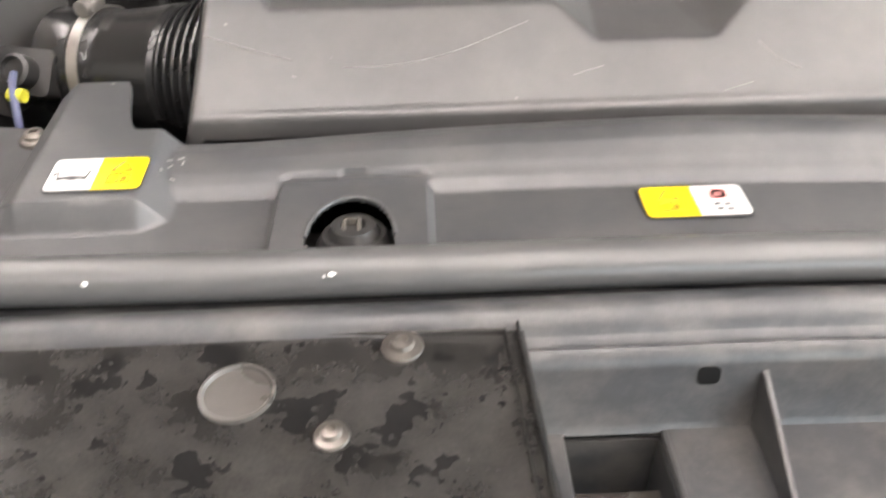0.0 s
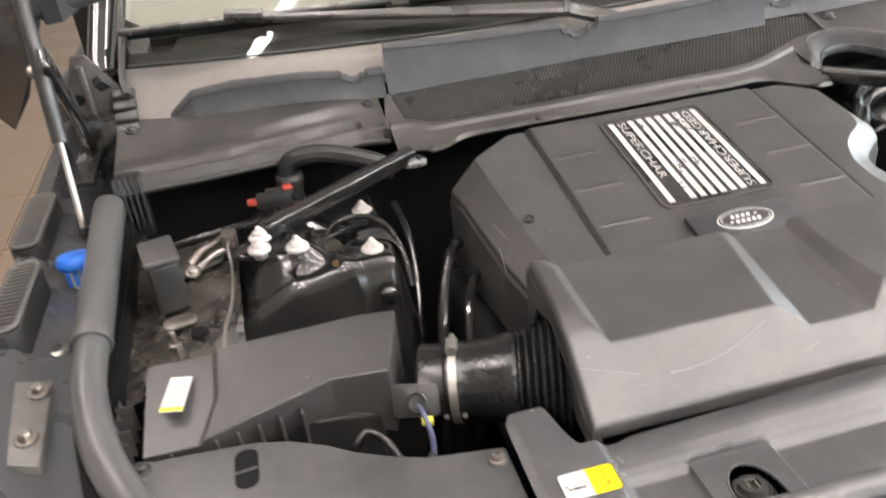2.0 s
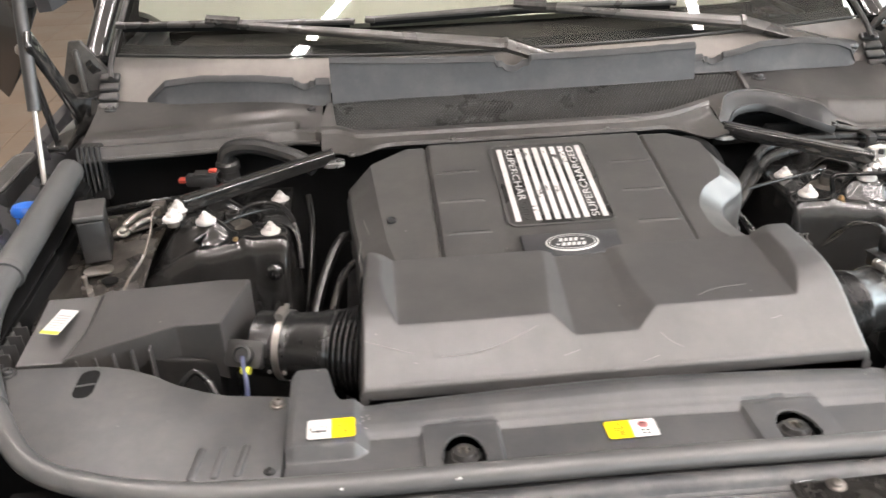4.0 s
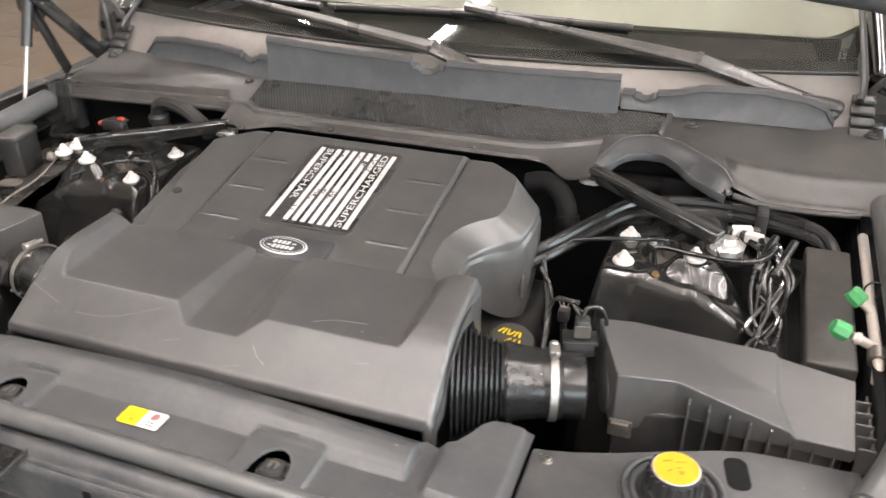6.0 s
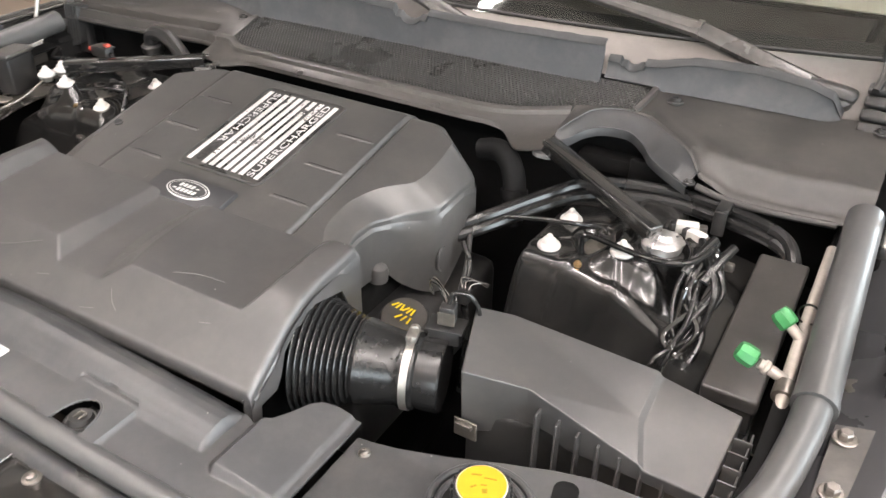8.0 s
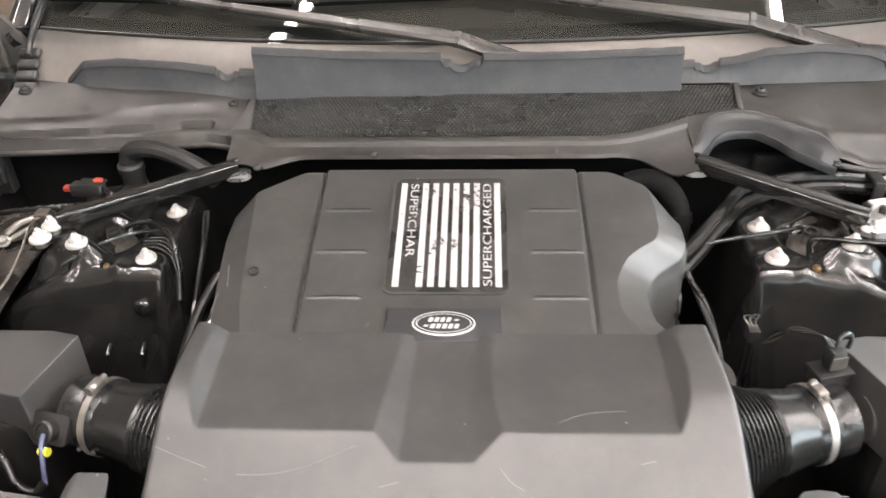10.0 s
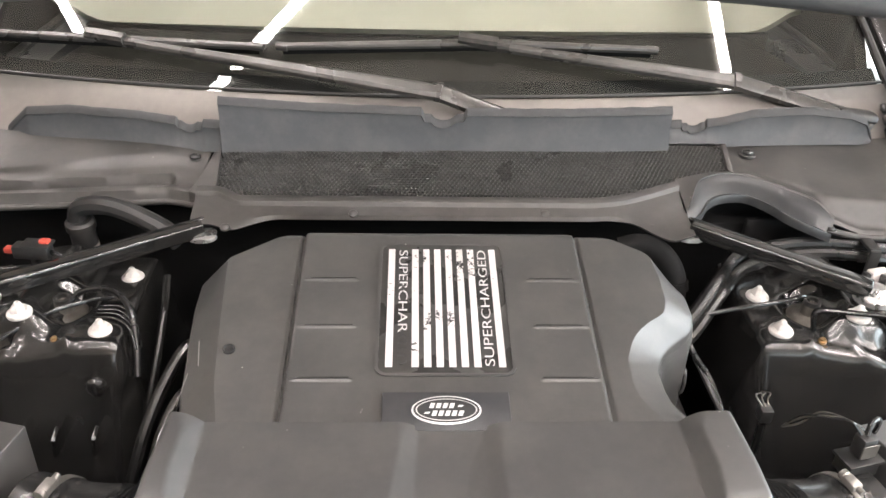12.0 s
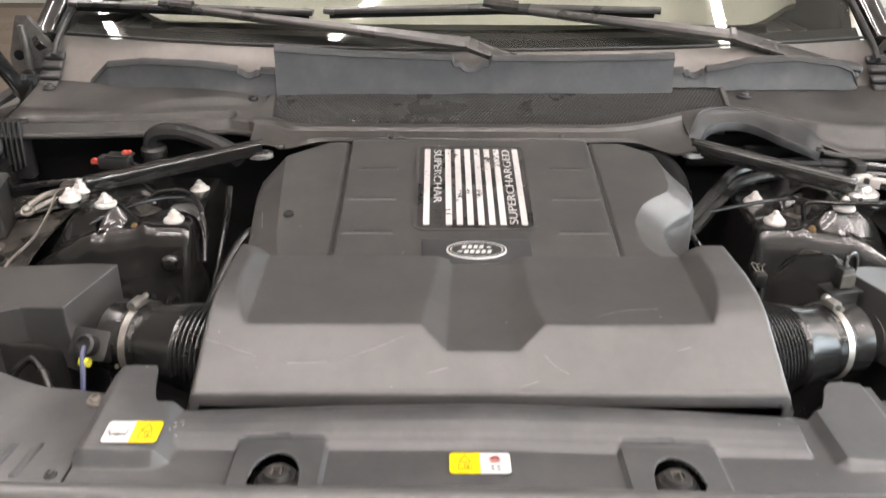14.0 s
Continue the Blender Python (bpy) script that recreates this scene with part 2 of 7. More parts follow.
def part(name, bm, material, parent, label="", angle=32.0):
    o = ORIGIN[parent.name]
    bmesh.ops.translate(bm, verts=bm.verts, vec=-o)
    bmesh.ops.recalc_face_normals(bm, faces=bm.faces)
    me = bpy.data.meshes.new(name)
    bm.to_mesh(me)
    bm.free()
    me.materials.append(material)
    ob = new(name, me)
    ob.parent = parent
    ORIGIN[ob.name] = o
    finish(ob, angle)
    if label:
        tagged(ob, label)
    return ob


def solo(name, bm, material, label, category, group="", kind="", angle=32.0):
    """A thing of one mesh, with its origin at the middle of its base."""
    xs = [v.co for v in bm.verts]
    o = Vector(((min(c.x for c in xs) + max(c.x for c in xs)) / 2, (min(c.y for c in xs) + max(c.y for c in xs)) / 2, min(c.z for c in xs)))
    bmesh.ops.translate(bm, verts=bm.verts, vec=-o)
    bmesh.ops.recalc_face_normals(bm, faces=bm.faces)
    me = bpy.data.meshes.new(name)
    bm.to_mesh(me)
    bm.free()
    me.materials.append(material)
    ob = new(name, me)
    ob.location = o
    ORIGIN[ob.name] = o
    finish(ob, angle)
    return tagged(ob, label, category, group, kind)


def merge(*bms):
    out = bms[0]
    for b in bms[1:]:
        me = bpy.data.meshes.new("tmp")
        b.to_mesh(me)
        b.free()
        out.from_mesh(me)
        bpy.data.meshes.remove(me)
    return out


def box(x0, x1, y0, y1, z0, z1, bev=0.002, seg=2, m=None):
    bm = bmesh.new()
    bmesh.ops.create_cube(bm, size=1)
    bmesh.ops.scale(bm, vec=(x1 - x0, y1 - y0, z1 - z0), verts=bm.verts)
    if bev > 0:
        bmesh.ops.bevel(bm, geom=bm.edges[:], offset=bev, segments=seg, affect="EDGES", profile=0.5)
    bmesh.ops.translate(bm, vec=((x0 + x1) / 2, (y0 + y1) / 2, (z0 + z1) / 2), verts=bm.verts)
    if m is not None:
        bmesh.ops.transform(bm, matrix=m, verts=bm.verts)
    return bm


def prism(pts, z0, z1, bev=0.002, seg=2, m=None, top=None):
    """A polygon in x, y raised from z0 to z1 (or to top(x, y)), with rounded edges."""
    bm = bmesh.new()
    lo = [bm.verts.new((x, y, z0)) for x, y in pts]
    hi = [bm.verts.new((x, y, top(x, y) if top else z1)) for x, y in pts]
    k = len(pts)
    bm.faces.new(lo[::-1])
    bm.faces.new(hi)
    for i in range(k):
        bm.faces.new((lo[i], lo[(i + 1) % k], hi[(i + 1) % k], hi[i]))
    if bev > 0:
        bmesh.ops.bevel(bm, geom=bm.edges[:], offset=bev, segments=seg, affect="EDGES", profile=0.5, clamp_overlap=True)
    if m is not None:
        bmesh.ops.transform(bm, matrix=m, verts=bm.verts)
    return bm


def rounded(cx, cy, w, h, r, k=5):
    pts = []
    for sx, sy, a0 in ((1, 1, 0), (-1, 1, 90), (-1, -1, 180), (1, -1, 270)):
        for i in range(k + 1):
            a = radians(a0 + 90 * i / k)
            pts.append((cx + sx * (w / 2 - r) + r * math.cos(a), cy + sy * (h / 2 - r) + r * math.sin(a)))
    return pts


def frame_axes(d):
    d = Vector(d).normalized()
    u = d.orthogonal().normalized()
    return u, d.cross(u).normalized()


def lathe(at, axis, profile, seg=28, m=None):
    """A turned solid: rows of (radius, height along the axis)."""
    at, ax = Vector(at), Vector(axis).normalized()
    u, w = frame_axes(ax)
    bm = bmesh.new()
    rings = []
    for r, h in profile:
        c = at + ax * h
        if r < 1e-6:
            rings.append([bm.verts.new(c)])
        else:
            rings.append([bm.verts.new(c + (u * math.cos(2 * math.pi * i / seg) + w * math.sin(2 * math.pi * i / seg)) * r) for i in range(seg)])
    for a, b in zip(rings, rings[1:]):
        for i in range(seg):
            j = (i + 1) % seg
            if len(a) == 1 and len(b) == 1:
                continue
            if len(a) == 1:
                bm.faces.new((a[0], b[j], b[i]))
            elif len(b) == 1:
                bm.faces.new((a[i], a[j], b[0]))
            else:
                bm.faces.new((a[i], a[j], b[j], b[i]))
    for ring in (rings[0], rings[-1]):
        if len(ring) > 2:
            bm.faces.new(ring)
    if m is not None:
        bmesh.ops.transform(bm, matrix=m, verts=bm.verts)
    return bm


def spline(pts, n=8):
    p = [Vector(q) for q in pts]
    p = [2 * p[0] - p[1]] + p + [2 * p[-1] - p[-2]]
    out = []
    for i in range(1, len(p) - 2):
        a, b, c, d = p[i - 1:i + 3]
        for k in range(n):
            t = k / n
            out.append(0.5 * (2 * b + (c - a) * t + (2 * a - 5 * b + 4 * c - d) * t * t + (3 * b - a - 3 * c + d) * t ** 3))
    out.append(p[-2])
    return out


def tube(pts, r, seg=12, n=8, smooth=True, flat=1.0, radii=None):
    """A round tube along a smooth line; flat squashes it in z; radii(s) scales it along its length."""
    line = spline(pts, n) if smooth else [Vector(q) for q in pts]
    bm = bmesh.new()
    rings = []
    u = None
    for i, c in enumerate(line):
        d = (line[min(i + 1, len(line) - 1)] - line[max(i - 1, 0)]).normalized()
        if u is None:
            u = Vector((0, 0, 1)).cross(d)
            u = u.normalized() if u.length > 0.05 else d.orthogonal().normalized()
        u = (u - d * u.dot(d)).normalized()
        w = d.cross(u)
        rr = r * (radii(i / (len(line) - 1)) if radii else 1)
        rings.append([bm.verts.new(c + (u * math.cos(2 * math.pi * k / seg) + w * math.sin(2 * math.pi * k / seg) * flat) * rr) for k in range(seg)])
    for a, b in zip(rings, rings[1:]):
        for k in range(seg):
            bm.faces.new((a[k], a[(k + 1) % seg], b[(k + 1) % seg], b[k]))
    bm.faces.new(rings[0][::-1])
    bm.faces.new(rings[-1])
    return bm


def sheet(fn, us, vs, thick=0.003, drop=None):
    """A surface fn(u, v) -> (x, y, z) of real thickness. drop(x, y) gives the height down to which its rim is turned."""
    bm = bmesh.new()
    us, vs = list(us), list(vs)
    top = [[bm.verts.new(fn(u, v)) for u in us] for v in vs]
    nu, nv = len(us), len(vs)
    for j in range(nv - 1):
        for i in range(nu - 1):
            bm.faces.new((top[j][i], top[j][i + 1], top[j + 1][i + 1], top[j + 1][i]))
    rim = [(0, i) for i in range(nu)] + [(j, nu - 1) for j in range(1, nv)] + [(nv - 1, i) for i in range(nu - 2, -1, -1)] + [(j, 0) for j in range(nv - 2, 0, -1)]
    if drop is not None:
        loop = [top[j][i] for j, i in rim]
        steps = 4
        prev = loop
        for s in range(1, steps + 1):
            cur = []
            for v in loop:
                zb = drop(v.co.x, v.co.y)
                f = s / steps
                cur.append(bm.verts.new((v.co.x, v.co.y, v.co.z + (min(zb, v.co.z - 0.001) - v.co.z) * f)))
            for k in range(len(loop)):
                q = (k + 1) % len(loop)
                bm.faces.new((prev[k], prev[q], cur[q], cur[k]))
            prev = cur
    if thick > 0:
        bm.normal_update()
        ret = bmesh.ops.solidify(bm, geom=bm.faces[:], thickness=thick)
    return bm


def lin(a, b, n):
    return [a + (b - a) * i / (n - 1) for i in range(n)]


def interp(v, xs, ys):
    """Smooth steps between rows of values."""
    if v <= xs[0]:
        return ys[0]
    for a, b, p, q in zip(xs, xs[1:], ys, ys[1:]):
        if v <= b:
            return p + (q - p) * (v - a) / (b - a)
    return ys[-1]


def smin(a, b, k=0.004):
    h = max(k - abs(a - b), 0) / k
    return min(a, b) - h * h * k / 4


def smax(a, b, k=0.004):
    return -smin(-a, -b, k)


def step(e0, e1, v):
    t = min(1, max(0, (v - e0) / (e1 - e0)))
    return t * t * (3 - 2 * t)


def round_edge(e, r):
    """How far a rounded rim of radius r has dropped at the distance e from the edge."""
    if e >= r:
        return 0.0
    e = max(e, 0)
    return r - math.sqrt(max(0, r * r - (r - e) ** 2))


def words(text, length, height, m, thick=0.0004):
    """Letters of a word, stretched to the given length and height and laid at m."""
    cu = bpy.data.curves.new("words", "FONT")
    cu.body, cu.size, cu.extrude, cu.offset = text, 1.0, thick, -0.012
    cu.align_x, cu.align_y = "CENTER", "CENTER"
    ob = bpy.data.objects.new("words", cu)
    scene.collection.objects.link(ob)
    bpy.context.view_layer.update()
    me = bpy.data.meshes.new_from_object(ob.evaluated_get(bpy.context.evaluated_depsgraph_get()))
    bpy.data.objects.remove(ob)
    bm = bmesh.new()
    bm.from_mesh(me)
    bpy.data.meshes.remove(me)
    xs, ys = [v.co.x for v in bm.verts], [v.co.y for v in bm.verts]
    kx, ky = length / (max(xs) - min(xs)), height / (max(ys) - min(ys))
    fit_in = Matrix.Diagonal((kx, ky, 1, 1)) @ Matrix.Translation((-(max(xs) + min(xs)) / 2, -(max(ys) + min(ys)) / 2, 0))
    bmesh.ops.transform(bm, matrix=m @ fit_in, verts=bm.verts)
    return bm


def screw(name, at, r, material, label, axis=(0, 0, 1), group="", washer=1.7, head=0.7):
    t = thing(name, at, label, "screw", group)
    part("washer", lathe(at, axis, [(r * washer, -0.001), (r * washer, 0.0015), (r * (washer - 0.15), 0.0025), (r * 0.9, 0.0025)], 20), material, t)
    part("head", lathe(at, axis, [(r, 0.002), (r, 0.002 + r * head * 0.6), (r * 0.8, 0.002 + r * head), (r * 0.45, 0.002 + r * head), (r * 0.4, 0.002 + r * head * 0.55), (0, 0.002 + r * head * 0.5)], 6 if head > 0.9 else 16), material, t)
    return t


# ---- the garage ----
def build_garage():
    solo("floor", box(-7, 7, -6, 9, -0.1, -0.006, 0), M_JOINT, "beige tiled garage floor with thin joints", "floor", kind="structure")
    floor = bpy.data.objects["floor"]
    tile = box(-0.297, 0.297, -0.297, 0.297, 0, 0.006, 0.002, 1)
    me = bpy.data.meshes.new("tile")
    tile.to_mesh(me)
    tile.free()
    me.materials.append(M_FLOOR)
    for i in range(-8, 8):
        for j in range(-1, 14):
            if abs(i + 0.5) < 2 and -1 < j < 3:
                continue
            ob = new("tile", me)
            ob.parent = floor
            ob.location = (0.6 * i + 0.3 - floor.location.x, 0.6 * j - floor.location.y, -0.006 - floor.location.z)
    rest = bmesh.new()
    for i in range(-11, 12):
        for j in range(-10, 15):
            if -8 <= i < 8 and -1 <= j < 14:
                continue
            cx, cy = 0.6 * i + 0.3, 0.6 * j
            vs = [rest.verts.new((cx + a * 0.297, cy + b * 0.297, z)) for z in (-0.0055, 0.0) for a, b in ((-1, -1), (1, -1), (1, 1), (-1, 1))]
            rest.faces.new(vs[4:])
            for k in range(4):
                rest.faces.new((vs[k], vs[(k + 1) % 4], vs[4 + (k + 1) % 4], vs[4 + k]))
    tagged(part("outer_tiles", rest, M_FLOOR, floor), kind="stuff")
    solo("wall_west", box(-7.2, -7, -6, 9, 0, 3.6, 0), M_WALL, "plain light garage wall", "wall", kind="structure")
    east = merge(box(7, 7.2, -6, -4.4, 0, 3.6, 0), box(7, 7.2, -4.4, 5.6, 0, 0.5, 0), box(7, 7.2, -4.4, 5.6, 3.35, 3.6, 0), box(7, 7.2, 5.6, 9, 0, 3.6, 0))
    solo("wall_east", east, M_WALL, "plain light garage wall with a wide window opening", "wall", kind="structure")
    win = thing("window_1", (7.1, 0.6, 0.5), "wide window in the garage wall letting daylight in", "window", kind="structure")
    for y in (-4.37, -1.07, 2.27, 5.57):
        part("window_frame", box(7.06, 7.12, y - 0.03, y + 0.03, 0.501, 3.349, 0.004), M_WHITE, win)
    for z in (0.53, 3.32):
        part("window_frame", box(7.07, 7.11, -4.34, 5.54, z - 0.029, z + 0.029, 0.004), M_WHITE, win)
    day = bpy.data.lights.new("daylight", "AREA")
    day.shape, day.size, day.size_y = "RECTANGLE", 9.9, 2.8
    day.energy, day.color = 1250.0, (0.84, 0.945, 1.0)
    south = merge(box(-7.2, 0.8, -6.2, -6, 0, 3.6, 0), box(0.8, 6.2, -6.2, -6, 2.9, 3.6, 0), box(0.8, 6.2, -6.2, -6, 0, 0.5, 0), box(6.2, 7.2, -6.2, -6, 0, 3.6, 0))
    solo("wall_south", south, M_WALL, "plain light garage wall with a wide window opening", "wall", kind="structure")
    win2 = thing("window_2", (3.5, -6.1, 0.5), "wide window in the garage wall letting daylight in", "window", kind="structure")
    for x in (0.83, 2.6, 4.4, 6.17):
        part("window_frame", box(x - 0.03, x + 0.03, -6.12, -6.06, 0.501, 2.899, 0.004), M_WHITE, win2)
    for z in (0.53, 2.87):
        part("window_frame", box(0.86, 6.14, -6.11, -6.07, z - 0.029, z + 0.029, 0.004), M_WHITE, win2)
    day2 = day.copy()
    day2.size, day2.size_y, day2.energy = 5.2, 2.3, 300.0
    new("daylight", day2).matrix_world = Matrix.Translation((3.5, -6.16, 1.7)) @ Matrix.Rotation(radians(90), 4, "X") @ Matrix.Rotation(radians(180), 4, "Z")
    win3 = thing("window_3", (5.6, 9.1, 0.5), "wide window in the garage wall letting daylight in", "window", kind="structure")
    for x in (4.43, 6.77):
        part("window_frame", box(x - 0.03, x + 0.03, 9.06, 9.12, 0.501, 3.349, 0.004), M_WHITE, win3)
    for z in (0.53, 3.32):
        part("window_frame", box(4.46, 6.74, 9.07, 9.11, z - 0.029, z + 0.029, 0.004), M_WHITE, win3)
    day3 = day.copy()
    day3.size, day3.energy = 2.3, 380.0
    new("daylight", day3).matrix_world = Matrix.Translation((5.6, 9.16, 1.92)) @ Matrix.Rotation(radians(-90), 4, "X")
    new("daylight", day).matrix_world = Matrix.Translation((7.16, 0.6, 1.92)) @ Matrix.Rotation(radians(90), 4, "Y") @ Matrix.Rotation(radians(90), 4, "Z")
    north = merge(box(-7.2, 4.4, 9, 9.2, 0, 3.6, 0), box(4.4, 6.8, 9, 9.2, 0, 0.5, 0), box(4.4, 6.8, 9, 9.2, 3.35, 3.6, 0), box(6.8, 7.2, 9, 9.2, 0, 3.6, 0))
    solo("wall_north", north, M_WALL, "plain light garage wall with a wide window opening", "wall", kind="structure")
    solo("ceiling", box(-7.2, 7.2, -6.2, 9.2, 3.4, 3.6, 0), M_CEIL, "plain pale garage ceiling", "ceiling", kind="structure")
    rows = [((-1.42, 0.25), (-1.42, 1.45)), ((-1.49, 1.69), (-2.06, 2.75)), ((-1.02, 1.42), (-0.10, 2.25)), ((1.25, 0.42), (1.25, 1.36)), ((1.41, 1.46), (1.10, 2.62)),
            ((1.25, -0.9), (1.25, 0.3)), ((1.25, -2.2), (1.25, -1.0)), ((2.4, -0.9), (2.4, 0.3)), ((2.4, -2.2), (2.4, -1.0)), ((0.2, -2.2), (0.2, -1.0)), ((3.5, -0.9), (3.5, 0.3)),
            ((-1.42, -2.2), (-1.42, -1.0)), ((0.2, -0.75), (0.2, 0.45)), ((-0.6, -0.75), (-0.6, 0.45)),
            # this row is added out of view, for more light from the right
            ((3.5, 0.45), (3.5, 1.65)), ((3.5, -2.2), (3.5, -1.0)), ((4.6, -0.9), (4.6, 0.3)), ((4.6, 0.45), (4.6, 1.65)), ((4.6, -2.2), (4.6, -1.0))]
    for (xa, ya), (xb, yb) in rows:
        L = math.hypot(xb - xa, yb - ya)
        m = Matrix.Translation((xa, ya, 3.15)) @ Matrix.Rotation(math.atan2(yb - ya, xb - xa), 4, "Z")
        t = thing("ceiling_light", ((xa + xb) / 2, (ya + yb) / 2, 3.15), "bright white linear tube light under the ceiling, some added for more light", "lamp", "ceiling lights")
        part("housing", box(0, L, -0.035, 0.035, 0.04, 0.08, 0.004, m=m), M_WHITE, t)
        part("diffuser", box(0.01, L - 0.01, -0.019, 0.019, 0.0, 0.036, 0.008, m=m), M_TUBE, t, "glowing diffuser")
        for k in (0.2, L - 0.2):
            part("hanger", tube([m @ Vector((k, 0, 0.075)), m @ Vector((k, 0, 0.26))], 0.004, 6, 2), M_STEEL, t)


build_garage()

# ---- the car's structure round the engine bay ----
def build_bay():
    t = thing("engine_bay", (0, 0.75, 0.45), "black painted steel engine bay with firewall and inner wings", "car body", kind="structure")
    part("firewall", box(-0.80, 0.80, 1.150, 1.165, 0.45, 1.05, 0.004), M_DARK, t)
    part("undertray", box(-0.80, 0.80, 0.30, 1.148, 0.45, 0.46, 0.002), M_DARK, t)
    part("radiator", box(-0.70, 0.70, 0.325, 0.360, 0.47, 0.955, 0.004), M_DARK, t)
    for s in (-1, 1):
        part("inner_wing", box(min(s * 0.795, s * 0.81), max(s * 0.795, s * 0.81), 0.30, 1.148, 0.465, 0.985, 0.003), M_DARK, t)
    # the engine's bulk under its covers, near-black for the shade there
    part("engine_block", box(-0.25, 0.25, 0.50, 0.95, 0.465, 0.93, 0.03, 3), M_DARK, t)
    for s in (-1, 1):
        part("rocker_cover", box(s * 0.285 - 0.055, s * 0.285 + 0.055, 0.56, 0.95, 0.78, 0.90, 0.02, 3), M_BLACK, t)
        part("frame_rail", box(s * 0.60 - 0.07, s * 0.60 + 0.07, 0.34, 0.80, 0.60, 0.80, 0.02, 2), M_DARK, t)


def build_front_panel():
    """The stepped beam across the nose, in front of the seal."""
    t = thing("nose_beam", (0, 0.15, 0.80), "grey plastic nose panel with ridges, ribs and wells", "car panel")
    prof = [(0.300, 0.972), (0.285, 0.974), (0.2715, 0.973), (0.2695, 0.9775), (0.2660, 0.9815), (0.2620, 0.9840), (0.2575, 0.9845), (0.2535, 0.9825), (0.2500, 0.9790), (0.2485, 0.9755), (0.2470, 0.9742),
            (0.2445, 0.9725), (0.2425, 0.969), (0.2395, 0.9705), (0.2375, 0.9690), (0.2360, 0.964), (0.2335, 0.928), (0.2300, 0.922), (0.214, 0.922), (0.19, 0.921), (0.165, 0.920), (0.14, 0.919), (0.118, 0.918), (0.05, 0.916)]
    us = [-0.78, -0.6] + lin(-0.5, 0.5, 201) + [0.6, 0.78]

    def fn(u, v):
        y, z = prof[v]
        return (u, y + 0.05 * max(0, abs(u) - 0.35) ** 1.5, z - 0.012 * max(0, u) / 0.5)

    bm = sheet(fn, us, range(len(prof)), 0)
    wells = (-0.0725, 0.10)
    gone = [f for f in bm.faces if any(abs(f.calc_center_median().x - w) < 0.0255 for w in wells) and 0.119 < f.calc_center_median().y < 0.2295 and f.calc_center_median().z < 0.925]
    bmesh.ops.delete(bm, geom=gone, context="FACES")
    bmesh.ops.solidify(bm, geom=bm.faces[:], thickness=0.003)
    part("beam", bm, M_NOSE, t, angle=40)
    for x in (-0.0, 0.27, 0.52, -0.3, -0.55):
        part("rib", prism([(0.2350, 0.962), (0.2335, 0.920), (0.150, 0.920)], -0.0015, 0.0015, 0.0005, 1,
                          Matrix.Translation((x, 0, -0.012 * max(0, x) / 0.5)) @ Matrix(((0, 0, 1, 0), (1, 0, 0, 0), (0, 1, 0, 0), (0, 0, 0, 1)))), M_NOSE, t)
    for x in wells:
        dz = -0.012 * max(0, x) / 0.5
        part("well_rim", tube([(x - 0.027, 0.118, 0.919 + dz), (x - 0.027, 0.2300, 0.923 + dz), (x + 0.027, 0.2300, 0.923 + dz), (x + 0.027, 0.118, 0.919 + dz)], 0.002, 8, 1, smooth=False), M_NOSE, t)
        part("well_wall", merge(box(x - 0.0265, x - 0.0245, 0.12, 0.230, 0.86, 0.9175 + dz, 0), box(x + 0.0245, x + 0.0265, 0.12, 0.230, 0.86, 0.9175 + dz, 0), box(x - 0.0244, x + 0.0244, 0.2285, 0.2305, 0.86, 0.9175 + dz, 0)), M_NOSE, t)
        # the well's shade is put into its floor colour
        part("well_floor", box(x - 0.0265, x + 0.0265, 0.12, 0.230, 0.855, 0.859, 0), M_DARK, t, "well floor, near-black for the shade down there")
        part("well_ledge", box(x - 0.0243, x + 0.0243, 0.125, 0.212, 0.892, 0.898, 0.002), M_DULL, t, "dull metal ledge in the well")
    for x in (-0.030, 0.20):
        part("square_hole", prism(rounded(x, 0.0, 0.011, 0.011, 0.003), 0, 0.004, 0, m=Matrix.Translation((0.002, 0.2358, 0.959)) @ Matrix.Rotation(radians(86), 4, "X")), M_DARK, t, "dark square hole")

    for s, x_in in ((-1, -0.118), (1, 0.131)):
        z = 0.9765 if s < 0 else 0.971
        p = thing("cover_plate", (s * 0.45, 0.17, z), "water-stained glossy black plate with raised rim on the nose", "panel", "nose plates")
        out = [(x_in, 0.2535), (x_in - s * 0.007, 0.06), (s * 0.74, 0.06), (s * 0.74, 0.30), (s * 0.55, 0.262)]
        part("sheet", prism(out, z, z + 0.004, 0.0015), M_PLATE, p)
        part("rim", tube([(s * 0.55, 0.2610, z + 0.0055), (x_in + s * 0.003, 0.2525, z + 0.0055), (x_in - s * 0.004, 0.065, z + 0.0055)], 0.0021, 10, 1, smooth=False), M_PAINT, p)
        part("rim", tube([(s * 0.55, 0.2560, z + 0.0045), (x_in + s * 0.009, 0.2475, z + 0.0045), (x_in + s * 0.002, 0.065, z + 0.0045)], 0.0011, 8, 1, smooth=False), M_PAINT, p)
        hx = s * 0.251
        part("hole", lathe((hx, 0.213, z + 0.0042), (0, 0, 1), [(0.0172, 0), (0.0172, 0.0024), (0.0160, 0.0026), (0.0154, 0.0020), (0.0150, 0.0004), (0, 0.0004)], 32), M_HOLE, p, "pale round hole")
